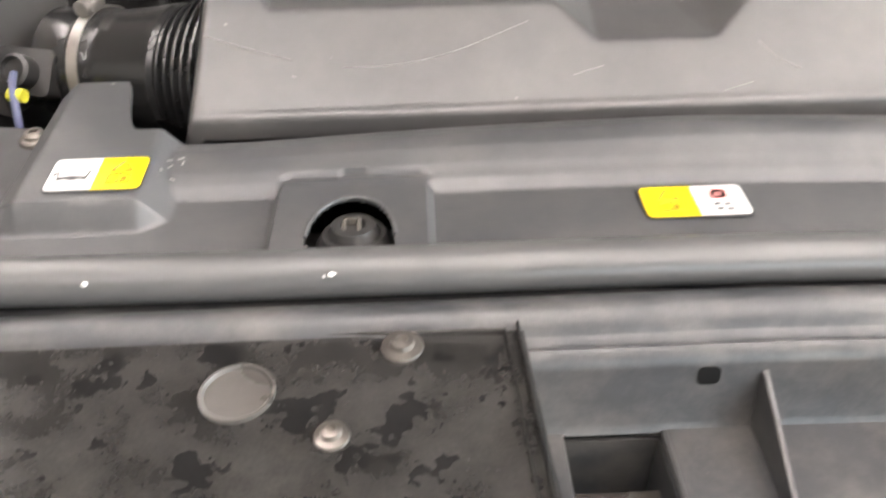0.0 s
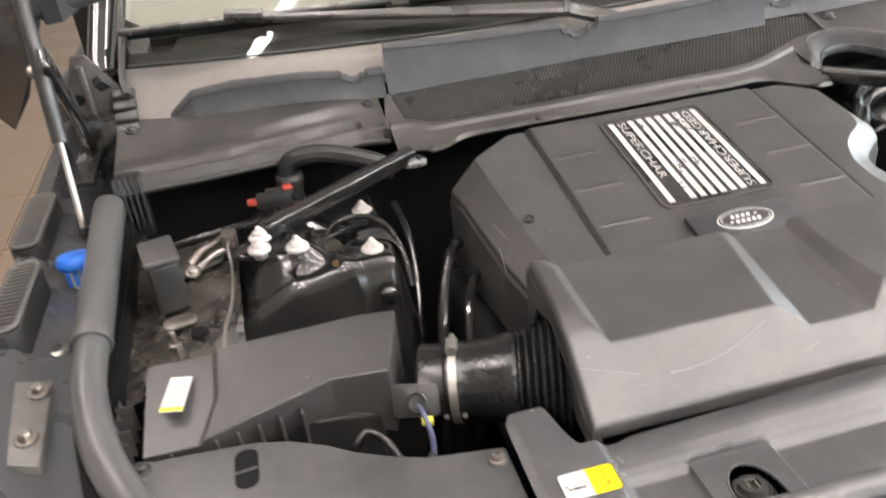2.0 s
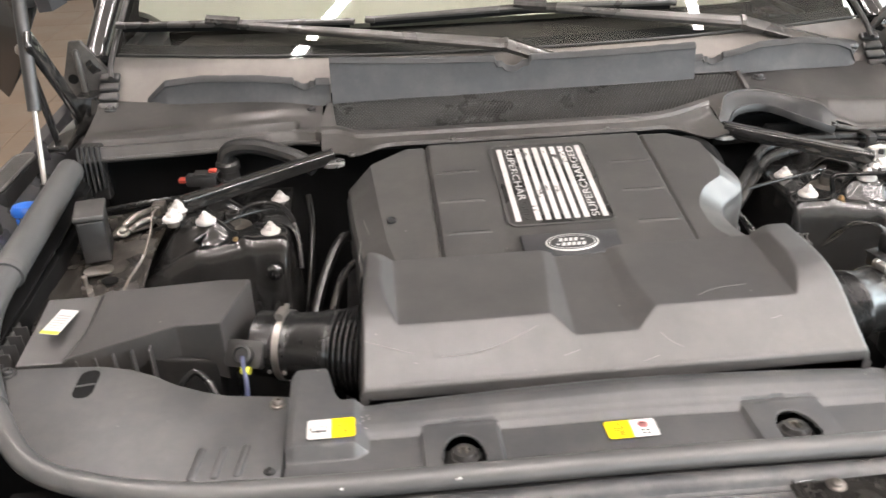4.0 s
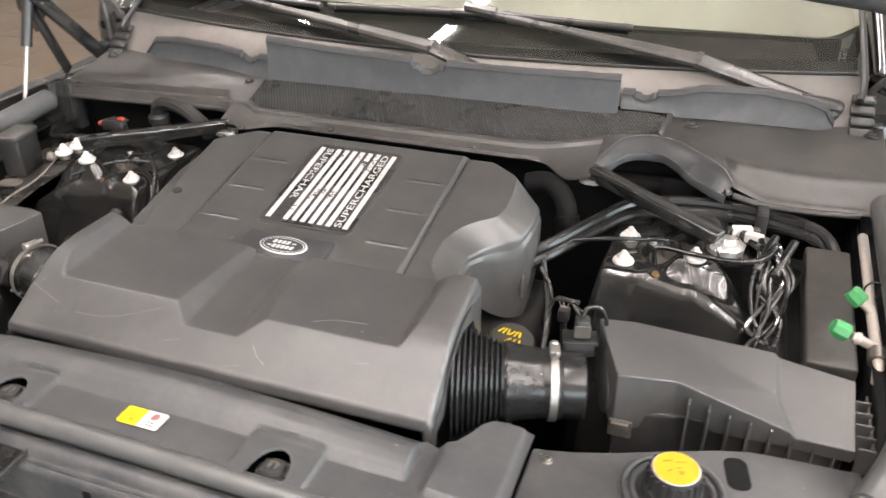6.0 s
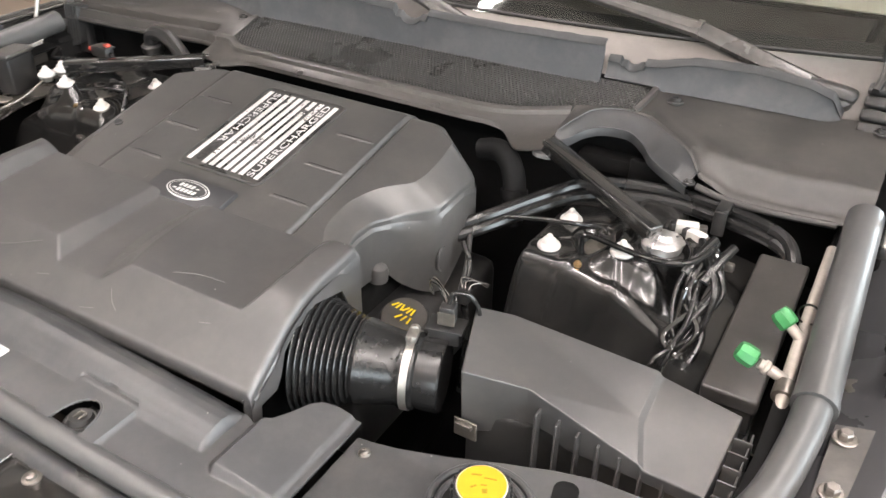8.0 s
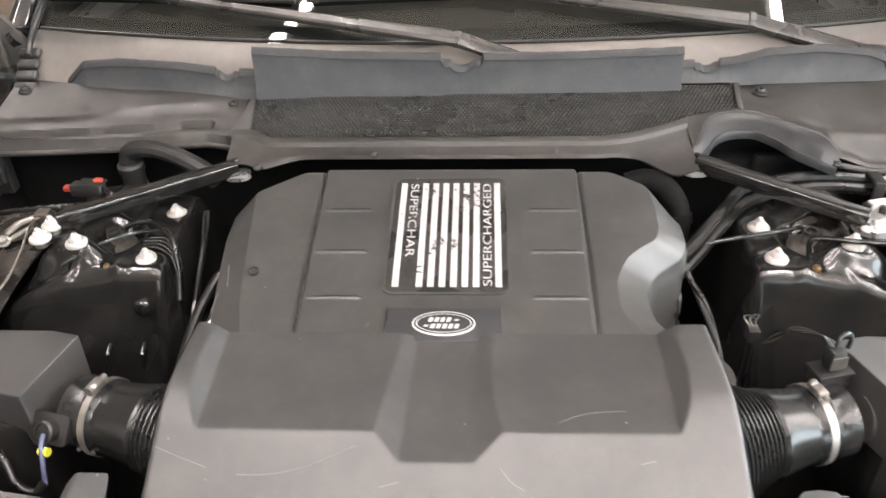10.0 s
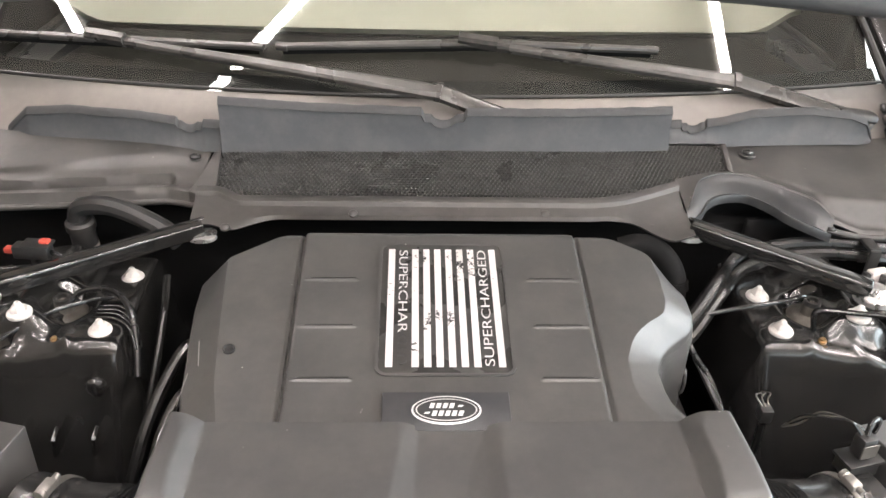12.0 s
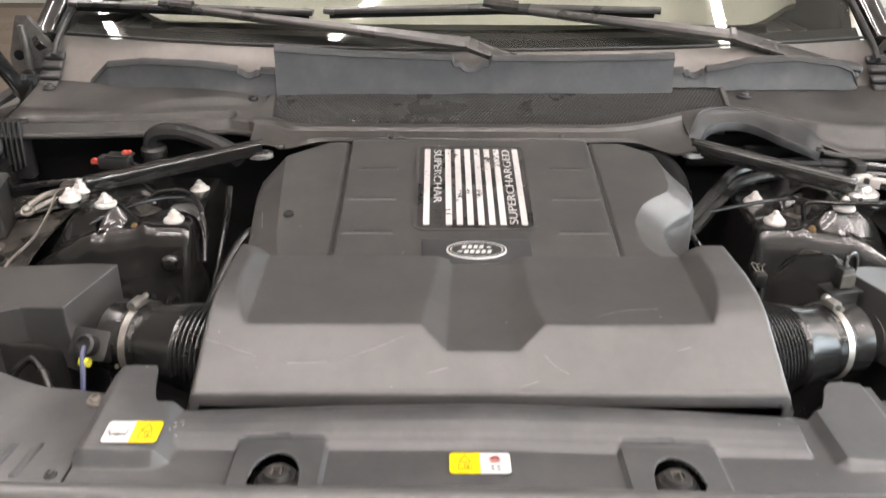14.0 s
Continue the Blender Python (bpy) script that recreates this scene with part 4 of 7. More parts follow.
def build_rear_cover():
    t = thing("rear_engine_cover", (0, 0.80, 0.93), "dark grey plastic rear engine cover with grooves", "engine cover")

    def soft(v, xs, ys, r=0.007):
        return sum(interp(v + r * k / 4, xs, ys) for k in range(-4, 5)) / 9

    def half(y, right):
        # the rim on the oil filler's side swings in round the cap
        if right:
            return soft(y, [0.60, 0.640, 0.657, 0.678, 0.697, 0.735, 0.763, 0.779, 0.795, 0.806, 0.83, 0.87, 0.914, 0.983],
                        [0.284, 0.277, 0.268, 0.254, 0.250, 0.2505, 0.262, 0.273, 0.291, 0.310, 0.3175, 0.318, 0.313, 0.205])
        return soft(y, [0.60, 0.64, 0.70, 0.80, 0.902, 0.983], [0.286, 0.294, 0.307, 0.317, 0.325, 0.205], 0.004)

    def fall(y, right):
        # how far the rim lies below the top plane
        if right:
            return soft(y, [0.60, 0.655, 0.695, 0.735, 0.765, 0.795, 0.83, 0.87, 0.912, 0.945, 0.983], [0.008, 0.008, 0.012, 0.020, 0.029, 0.033, 0.026, 0.031, 0.050, 0.034, 0.014])
        return soft(y, [0.60, 0.70, 0.84, 0.905, 0.945, 0.983], [0.018, 0.020, 0.026, 0.044, 0.030, 0.014])

    def zf(x, y):
        right = x > 0
        z = top_z(y)
        e = half(y, right) - abs(x)
        d = fall(y, right)
        z = min(z, z - d + d * e / 0.040)
        z = smin(z, top_z(0.945) - 0.55 * (y - 0.945), 0.004)
        z -= 0.30 * max(0, y - 0.966)
        z -= round_edge(e, 0.0026) * 0.8
        # long grooves and the lower outer fields
        for gx in (-0.190, 0.177):
            d = (x - gx) * (-1 if gx < 0 else 1)
            z -= 0.0045 * step(-0.0035, 0.0035, d)
            z -= 0.0050 * math.exp(-((d - 0.001) / 0.0030) ** 2)
        for sy in (0.703, 0.782, 0.861):
            if -0.183 < x < -0.111 or 0.101 < x < 0.173:
                f = step(0, 0.006, min(x + 0.183, -0.111 - x)) if x < 0 else step(0, 0.006, min(x - 0.101, 0.173 - x))
                d = y - sy
                z += f * 0.0013 * math.exp(-((d + 0.0032) / 0.0020) ** 2)
        # front: tucked under the front cover
        z -= 0.30 * max(0, 0.630 - y)
        return z

    def shape(u, v):
        h = half(v, u > 0)
        w = abs(u)
        x = math.copysign((h - 0.040) * w / 0.85 if w < 0.85 else h - 0.040 * (1 - w) / 0.15, u)
        return (x, v, zf(x, v))

    def drop(x, y):
        if y > 0.965:
            return 1.02
        if x > 0 and y > 0.64:
            return soft(y, [0.64, 0.70, 0.752, 0.770, 0.795, 0.815, 0.835, 0.88, 0.92, 0.96], [0.975, 0.957, 0.955, 0.930, 0.908, 0.908, 0.930, 0.965, 1.005, 1.03], 0.008)
        return 0.935 if y > 0.64 else 1.0

    shell = sheet(shape, lin(-1, -0.85, 26) + lin(-0.85, 0.85, 290)[1:-1] + lin(0.85, 1, 26), lin(0.60, 0.983, 420), 0.003, drop)
    part("shell", shell, M_COVER2, t, angle=25)
    part("wall_boss", lathe((0.2535, 0.738, 0.950), (0.1, 0, 1), [(0.015, 0), (0.015, 0.014), (0.012, 0.022), (0.006, 0.026), (0, 0.027)], 20), M_COVER2, t)
    part("wall_ring", tube([(0.3145 + 0.0010 * math.sin(a), 0.815 + 0.013 * math.cos(a), 0.962 + 0.020 * math.sin(a)) for a in lin(0, 2 * math.pi, 21)], 0.0020, 6, 2), M_COVER2, t, "moulded ring on the side wall")
    for sy in (0.703, 0.782, 0.861):
        for xa, xb in ((-0.178, -0.116), (0.106, 0.168)):
            inn = xb if xa < 0 else xa
            far = xa if xa < 0 else xb
            line = [(inn, sy), ((inn + far) / 2, sy), (far * 0.96, sy), (far, sy - 0.002)]
            part("slot", tube([(x, y, top_z(y) - 0.0006) for x, y in line], 0.0013, 6, 3, radii=lambda q: 1 - 0.7 * q ** 3), M_DARK, t, "thin dark slot")
    part("bolt", lathe((-0.258, 0.747, top_z(0.747) - 0.0035), (0, -0.19, 1), [(0.0075, 0), (0.0075, 0.0025), (0.0058, 0.003), (0.005, 0.0012), (0, 0.001)], 20), M_BLACK, t, "black plastic cover bolt")
    part("bolt", lathe((-0.258, 0.893, top_z(0.893) - 0.010), (0, -0.19, 1), [(0.004, 0), (0.004, 0.0035), (0, 0.0038)], 14), M_BLACK, t, "black plastic cover bolt")
    for a, b in (((-0.293, 0.735), (-0.300, 0.775)), ((-0.10, 0.655), (-0.098, 0.66)), ((-0.31, 0.69), (-0.305, 0.73))):
        part("scratch", tube([(a[0], a[1], zf(*a) + 0.0003), ((a[0] + b[0]) / 2, (a[1] + b[1]) / 2, zf((a[0] + b[0]) / 2, (a[1] + b[1]) / 2) + 0.0003), (b[0], b[1], zf(*b) + 0.0003)], 0.0006, 5, 3), M_SCRATCH, t, "pale scratch")
    # worn striped plate with its words
    cx, cy, w, h = -0.0055, 0.815, 0.160, 0.222
    m = on_top(cx, cy)
    b = thing("badge_plate", (cx, cy, top_z(cy)), "black plate with worn silver stripes on the engine cover", "badge")
    part("plate", prism(rounded(0, 0, w, h, 0.013, 6), -0.002, 0.0012, 0.0008, m=m), M_BADGE, b)
    ring = bmesh.new()
    outer, inner = rounded(0, 0, w + 0.004, h + 0.004, 0.015, 6), rounded(0, 0, w - 0.004, h - 0.004, 0.011, 6)
    k = len(outer)
    cols = [[ring.verts.new((*p, z)) for p in pts] for pts, z in ((outer, -0.002), (outer, 0.0022), (inner, 0.0022), (inner, 0.0005))]
    for c0, c1 in zip(cols, cols[1:]):
        for i in range(k):
            ring.faces.new((c0[i], c0[(i + 1) % k], c1[(i + 1) % k], c1[i]))
    bmesh.ops.transform(ring, matrix=m, verts=ring.verts)
    part("rim", ring, M_COVER2, b, "raised grey rim")
    for x in (-0.0655, -0.0350, -0.0205, -0.0060, 0.0085, 0.0230, 0.0375, 0.0660):
        part("stripe", box(x - 0.0042, x + 0.0042, -0.100, 0.100, 0.0013, 0.0017, 0, m=m), M_FOIL, b, "worn silver stripe")
    part("lettering", words("SUPERCHAR", 0.1445, 0.0112, m @ Matrix.Translation((-0.0503, 0.0255, 0.0016)) @ Matrix.Rotation(radians(-90), 4, "Z")), M_FOIL, b, "silver word SUPERCHAR of a worn SUPERCHARGED")
    part("worn_lettering", words("GED", 0.046, 0.0112, m @ Matrix.Translation((-0.0503, -0.0735, 0.0014)) @ Matrix.Rotation(radians(-90), 4, "Z")), M_INK, b, "worn black letters GED")
    part("lettering", words("SUPERCHARGED", 0.196, 0.0112, m @ Matrix.Translation((0.0518, 0.0, 0.0016)) @ Matrix.Rotation(radians(90), 4, "Z")), M_FOIL, b, "silver word SUPERCHARGED")
    # the maker's oval on its raised block
    e = thing("emblem_block", (-0.0065, 0.650, top_z(0.650)), "raised block with a silver oval emblem", "badge")
    me_ = on_top(-0.0065, 0.6525)
    part("block", box(-0.0700, 0.0700, -0.0255, 0.0255, -0.004, 0.0075, 0.0012, 2, me_), M_BLOCK, e)

    def oval(a, b_, z0, z1, a2=0, b2=0):
        bm = bmesh.new()
        n = 40
        cols_ = [[bm.verts.new((p * math.cos(2 * math.pi * i / n), q * math.sin(2 * math.pi * i / n), z)) for i in range(n)] for p, q, z in
                 ([(a, b_, z0), (a, b_, z1), (a2, b2, z1), (a2, b2, z0)] if a2 else [(a, b_, z0), (a, b_, z1)])]
        for c0, c1 in zip(cols_, cols_[1:]):
            for i in range(n):
                bm.faces.new((c0[i], c0[(i + 1) % n], c1[(i + 1) % n], c1[i]))
        if not a2:
            bm.faces.new(cols_[-1])
        bmesh.ops.transform(bm, matrix=me_, verts=bm.verts)
        return bm

    part("emblem_base", oval(0.0380, 0.0185, 0.0075, 0.0092), M_SILVER, e, "silver oval")
    part("emblem_ring", oval(0.0360, 0.0168, 0.0092, 0.0096, 0.0335, 0.0148), M_EMBLEM, e)
    part("emblem_field", oval(0.0320, 0.0135, 0.0092, 0.0096), M_EMBLEM, e, "dark oval field")
    bars = [(-0.0160 + 0.0072 * k, 0.0050, 0.0058, 0.0064) for k in range(4)] + [(-0.0135 + 0.0072 * k, -0.0050, 0.0058, 0.0064) for k in range(5)] + [(0.0150, 0.0045, 0.006, 0.0022), (-0.0215, -0.0045, 0.006, 0.0022)]
    for x, y, ww, hh in bars:
        part("emblem_bar", prism([(x - ww / 2, y - hh / 2), (x + ww / 2 - 0.001, y - hh / 2), (x + ww / 2 + 0.001, y + hh / 2), (x - ww / 2 + 0.002, y + hh / 2)], 0.0096, 0.0101, 0, m=me_), M_SILVER, e, "plain silver bar")
    # oil filler under the cut-out
    o = thing("oil_filler_cap", (0.328, 0.692, 0.908), "black oil filler cap with worn yellow print", "cap")
    part("neck", lathe((0.328, 0.692, 0.908), (0.15, -0.2, 1), [(0.026, 0), (0.026, 0.03)], 24), M_BLACK, o)
    cap = part("cap", lathe((0.332, 0.686, 0.936), (0.15, -0.2, 1), [(0.034, 0), (0.034, 0.012), (0.031, 0.017), (0.010, 0.018), (0, 0.018)], 28), M_CAPB, o)
    for i in range(9):
        bx, by = ((0.316 + 0.0055 * i, 0.6905) if i < 6 else (0.330 + 0.008 * (i - 6), 0.676))
        part("printed_bar", box(-0.0013, 0.0013, -0.0055, 0.0055, 0, 0.0007, 0, m=Matrix.Translation((bx, by, 0.9565 - 0.15 * (bx - 0.332) + 0.2 * (by - 0.686))) @ Matrix.Rotation(radians(11), 4, "X") @ Matrix.Rotation(0.35 * (i % 3) - 0.7, 4, "Z")), M_LABELY, cap, "worn yellow bar")


build_bay()
build_front_panel()
build_seal()
slam_z = build_slam_cover()
warning_label(-0.343, 0.348, slam_z(-0.343, 0.348) + 0.0008, 0.052, 0.029, False, 3.5)
warning_label(-0.0155, 0.3245, 0.9985, 0.057, 0.028, True, 0)
build_side_covers()
build_front_cover()
build_rear_cover()


# ---- intake: filter boxes and hoses ----
def build_air_box(s):
    """An air filter box; s = 1 for the one beside the yellow cap, -1 for its mirror image."""
    label = "dark grey plastic air filter box with ribbed side" if s > 0 else "dark grey plastic air filter box with a white sticker"
    t = thing("air_filter_box", (s * 0.62, 0.61, 0.82), label, "air filter", "air filter boxes")
    top = {"a": (0.459, 0.652, 1.037), "b": (0.503, 0.668, 1.031), "c": (0.677, 0.675, 1.019), "d": (0.773, 0.669, 1.003),
           "e": (0.767, 0.549, 0.993), "f": (0.699, 0.552, 0.998), "g": (0.568, 0.568, 1.024), "h": (0.500, 0.543, 1.036)}
    if s < 0:
        top.update(a=(0.460, 0.651, 1.039), b=(0.503, 0.669, 1.031), c=(0.672, 0.692, 1.012), d=(0.757, 0.702, 1.000), e=(0.755, 0.553, 0.990),
                   f=(0.690, 0.552, 0.996), g=(0.549, 0.569, 1.023), h=(0.487, 0.546, 1.036))
    P = {k: Vector((s * x, y, z)) for k, (x, y, z) in top.items()}
    bm = bmesh.new()
    V = {k: bm.verts.new(v) for k, v in P.items()}
    low = {k: bm.verts.new((P[k].x, P[k].y + (0.004 if k in "hgfe" else -0.003), 0.945 if k in "ah" else 0.955 if k == "g" else 0.972)) for k in "abcdefgh"}
    # a sharp double crease across the lid
    mid = P["c"].lerp(P["f"], 0.58) + Vector((s * -0.010, 0, 0.0018))
    out = Vector((s * 0.0065, 0, -0.0062))
    vm, vc, vf, vn = bm.verts.new(mid), bm.verts.new(P["c"] + out), bm.verts.new(P["f"] + out), bm.verts.new(mid + out)
    bm.faces.new((V["a"], V["b"], V["g"], V["h"]))
    bm.faces.new((V["b"], V["c"], vm))
    bm.faces.new((V["b"], vm, V["g"]))
    bm.faces.new((vm, V["f"], V["g"]))
    bm.faces.new((V["c"], vc, vn, vm))
    bm.faces.new((vm, vn, vf, V["f"]))
    bm.faces.new((vc, V["d"], V["e"], vf, vn))
    ring = "abcdefgh"
    for i, k in enumerate(ring):
        q = ring[(i + 1) % 8]
        if k == "c":
            bm.faces.new((V["c"], vc, V["d"], low["d"], low["c"]))
        elif k == "e":
            bm.faces.new((V["e"], vf, V["f"], low["f"], low["e"]))
        else:
            bm.faces.new((V[k], V[q], low[q], low[k]))
    bm.faces.new([low[k] for k in ring])
    bmesh.ops.recalc_face_normals(bm, faces=bm.faces)
    bmesh.ops.bevel(bm, geom=[e for e in bm.edges if e.calc_face_angle(0) > 0.12], offset=0.0016, segments=2, affect="EDGES", profile=0.5, clamp_overlap=True)
    part("lid", bm, M_COVER, t, angle=14)
    base = [(s * 0.500, 0.553), (s * 0.575, 0.566), (s * 0.69, 0.566), (s * 0.76, 0.561), (s * 0.766, 0.668), (s * 0.672, 0.672), (s * 0.503, 0.664)]
    part("base", prism(base, 0.82, 0.974, 0.006), M_BLACK, t)
    for i in range(8):
        x = s * (0.585 + 0.0235 * i)
        part("rib", box(x - 0.0014, x + 0.0014, 0.5525, 0.5665, 0.85, (1.006 - 0.0030 * i if s > 0 else 0.999 - 0.0022 * i), 0.0008, 1), M_COVER, t)
    # clips along the outer end
    for i in range(5):
        y = 0.566 + 0.022 * i
        x = s * 0.781
        part("clip_cell", merge(box(x - 0.010, x + 0.010, y - 0.009, y - 0.0072, 0.955, 0.992, 0.0006, 1), box(x + s * 0.007 - 0.001, x + s * 0.007 + 0.001, y - 0.0069, y + 0.0090, 0.955, 0.990, 0.0006, 1)), M_COVER, t)
        part("clip_tongue", box(x - 0.005, x + 0.003, y - 0.004, y + 0.005, 0.950, 0.976, 0.001), M_DULL if i % 2 else M_BLACK, t)
    # round throat towards the hose
    ax = Vector((s * 0.60, 0.21, -0.03)).normalized()
    c = Vector((s * 0.452, 0.592, 0.972))
    part("flange", lathe(c, ax, [(0.033, 0.026), (0.036, 0.030), (0.036, 0.042), (0.033, 0.044)], 36), M_COVER, t)
    if s > 0:
        part("bracket", merge(box(0.496, 0.524, 0.5365, 0.5395, 0.948, 0.973, 0.001), box(0.500, 0.520, 0.5305, 0.5365, 0.966, 0.972, 0.001)), M_MOUNT, t, "small steel bracket")
    else:
        m = Matrix.Translation((-0.7185, 0.628, 1.0052)) @ Matrix.Rotation(radians(3.5), 4, "Y") @ Matrix.Rotation(radians(-10), 4, "Z")
        st = thing("box_sticker", (-0.7185, 0.628, 1.003), "white paper sticker with a yellow strip", "label")
        part("paper", box(-0.0125, 0.0125, -0.0305, 0.0305, 0.0009, 0.0016, 0.0, m=m), M_LABELW, st)
        part("strip", box(-0.0122, 0.0122, -0.0300, -0.023, 0.0017, 0.0020, 0.0, m=m), M_TAPEY, st, "yellow strip")
        part("print", merge(*[box(-0.0095, 0.0095, y, y + 0.0022, 0.0017, 0.0020, 0.0, m=m) for y in (-0.016, -0.010, -0.004, 0.002, 0.008, 0.014)]), M_PRINT, st, "unreadable grey print")


def build_hose(s):
    t = thing("intake_hose", (s * 0.39, 0.57, 0.92), "black intake hose with bellows and steel clamp", "hose", "intake hoses")
    a = Vector((s * (0.292 if s > 0 else 0.286), 0.538, 0.978))
    ax = Vector((s * 0.122, 0.0375, -0.003)).normalized()
    prof = [(0.047, 0.0)]
    h = 0.0
    count, pitch = (10, 0.0068) if s > 0 else (7, 0.0086)
    for i in range(count):
        r = (0.0770 - 0.0270 * i / count) if s > 0 else (0.0720 - 0.0220 * i / count)
        prof += [(r - 0.0068, h + 0.0002), (r - 0.0030, h + pitch * 0.22), (r - 0.0006, h + pitch * 0.36), (r, h + pitch * 0.5), (r - 0.0006, h + pitch * 0.64), (r - 0.0030, h + pitch * 0.78), (r - 0.0068, h + pitch * 0.97)]
        h += pitch
    part("bellows", lathe(a, ax, prof, 48), M_INTAKE, t, "ribbed rubber bellows")
    g = 0.1297 - 0.044 - h  # the sleeve reaches to the clamp
    part("sleeve", lathe(a, ax, [(0.0510, h - 0.001), (0.0530, h + 0.003), (0.0525, h + 0.007), (0.0490, h + 0.4 * g + 0.012), (0.0450, h + g + 0.026), (0.0445, h + g + 0.030), (0.0455, h + g + 0.034), (0.0465, h + g + 0.036), (0.0465, h + g + 0.052), (0.0445, h + g + 0.054), (0.043, h + g + 0.055)], 48), M_INTAKE, t)
    h += g
    part("pipe", lathe(a, ax, [(0.0425, h + 0.050), (0.0430, h + 0.054), (0.0445, h + 0.060), (0.0445, h + 0.082), (0.0430, h + 0.084)], 48), M_INTAKE, t, "smooth black plastic pipe")
    cl = thing("hose_clamp", tuple(a + ax * (h + 0.044)), "bright steel worm-drive hose clamp", "clamp", "hose clamps")
    part("band", lathe(a, ax, [(0.0466, h + 0.0395), (0.0478, h + 0.0395), (0.0478, h + 0.0485), (0.0466, h + 0.0485)], 48), M_STEEL, cl)
    c = a + ax * (h + 0.044)
    up = (Vector((0, 0, 1)) - ax * ax.z).normalized()
    m = Matrix.Translation(c + up * 0.0505) @ (ax.to_track_quat("X", "Z").to_matrix().to_4x4())
    part("worm_housing", box(-0.0065, 0.0065, -0.009, 0.009, -0.003, 0.006, 0.002, 2, m), M_STEEL, cl)
    part("worm_screw", lathe((0, 0, 0.002), (0, 1, 0), [(0.0035, -0.016), (0.0035, 0.008), (0.0062, 0.009), (0.0062, 0.014), (0.003, 0.0145), (0, 0.0135)], 12, m), M_STEEL, cl)
    for sg in (-1, 1):
        p = a + ax * (h + 0.044 + 0.010 * sg) + (Matrix.Rotation(radians(-105) * 1, 3, ax) @ up) * 0.047 * 1
        part("rivet", lathe(p, (0, -1, 0.2), [(0.003, 0), (0.0025, 0.002), (0, 0.0025)], 10), M_STEEL, cl)
    return a, ax, h


def build_sensors():
    # right: upright sensor on the pipe, with its lead
    t = thing("air_flow_sensor", (0.452, 0.612, 1.01), "black upright air flow sensor with plug", "sensor", "air flow sensors")
    m = Matrix.Translation((0.440, 0.612, 1.012)) @ Matrix.Rotation(radians(14), 4, "Z")
    part("base", box(-0.018, 0.020, -0.013, 0.013, -0.004, 0.014, 0.002, 2, m), M_BLACK, t)
    part("shelf", box(-0.021, 0.024, -0.015, 0.015, 0.0142, 0.018, 0.001, 2, m), M_BLACK, t)
    part("plug", box(-0.006, 0.012, -0.008, 0.010, 0.0182, 0.046, 0.003, 2, m), M_BLACK, t)
    part("lead", tube([m @ Vector(p) for p in ((0.003, 0.002, 0.046), (0.008, 0.006, 0.058), (0.024, 0.012, 0.055), (0.034, 0.018, 0.035), (0.036, 0.026, 0.0))], 0.0028, 10), M_HOSE, t)
    part("plug_ridge", box(-0.0075, 0.0135, -0.0095, -0.0082, 0.022, 0.040, 0.0006, 1, m), M_MOUNT, t, "dusty ridge of the plug")
    for k in range(4):
        part("wire", tube([m @ Vector(p) for p in ((-0.002 + 0.003 * k, 0.004, 0.046), (-0.012 + 0.003 * k, 0.014, 0.058 - 0.002 * k), (-0.026, 0.030 + 0.003 * k, 0.052), (-0.036, 0.055, 0.035 - 0.004 * k), (-0.038, 0.075, 0.0))], 0.0013, 6), (M_HOSE, M_MOUNT, M_HOSE, M_MOUNT)[k], t, "thin sensor wire")
    # left: side-facing sensor with blue lead
    t = thing("air_flow_sensor", (-0.470, 0.545, 0.955), "black air flow sensor with blue and grey leads", "sensor", "air flow sensors")
    m = Matrix.Translation((-0.462, 0.548, 0.985)) @ Matrix.Rotation(radians(-16), 4, "Z") @ Matrix.Rotation(radians(52), 4, "X")
    part("base", prism(rounded(0, 0, 0.050, 0.036, 0.006), -0.010, 0.007, 0.002, m=m), M_BLACK, t)
    part("plug", lathe((0.002, -0.002, 0.007), (0, 0, 1), [(0.013, 0), (0.013, 0.012), (0.010, 0.014), (0.009, 0.010), (0, 0.009)], 24, m), M_BLACK, t)
    part("lead", tube([(-0.463, 0.528, 0.994), (-0.460, 0.514, 0.990), (-0.457, 0.500, 0.972), (-0.458, 0.494, 0.952)], 0.0030, 10), M_WIREB, t, "blue wrapped lead")
    part("tape", tube([(-0.4635, 0.5135, 0.984), (-0.452, 0.511, 0.984)], 0.0052, 10, 2), M_TAPEY, t, "yellow tape")
    part("lead", tube([(-0.458, 0.494, 0.954), (-0.470, 0.486, 0.945), (-0.492, 0.492, 0.955), (-0.505, 0.507, 0.975), (-0.522, 0.518, 0.984), (-0.540, 0.510, 0.970), (-0.545, 0.500, 0.945)], 0.0048, 12), M_HOSE, t, "grey sheathed lead")


# ---- suspension towers ----
def capped_nut(n, x, y, z, k=1.0):
    part("flange", lathe((x, y, z), (0, 0, 1), [(0.0158 * k, 0), (0.0165 * k, 0.0025 * k), (0.0155 * k, 0.005 * k), (0.0115 * k, 0.0075 * k)], 22), M_NYLON, n)
    part("hexagon", lathe((x, y, z + 0.0075 * k), (0, 0, 1), [(0.0112 * k, 0), (0.0100 * k, 0.004 * k), (0.0066 * k, 0.0068 * k)], 6), M_NYLON, n)
    part("stud", lathe((x, y, z + 0.0141 * k), (0, 0, 1), [(0.0055 * k, 0), (0.0047 * k, 0.0035 * k), (0.0033 * k, 0.0055 * k), (0, 0.006 * k)], 12), M_NYLON, n)


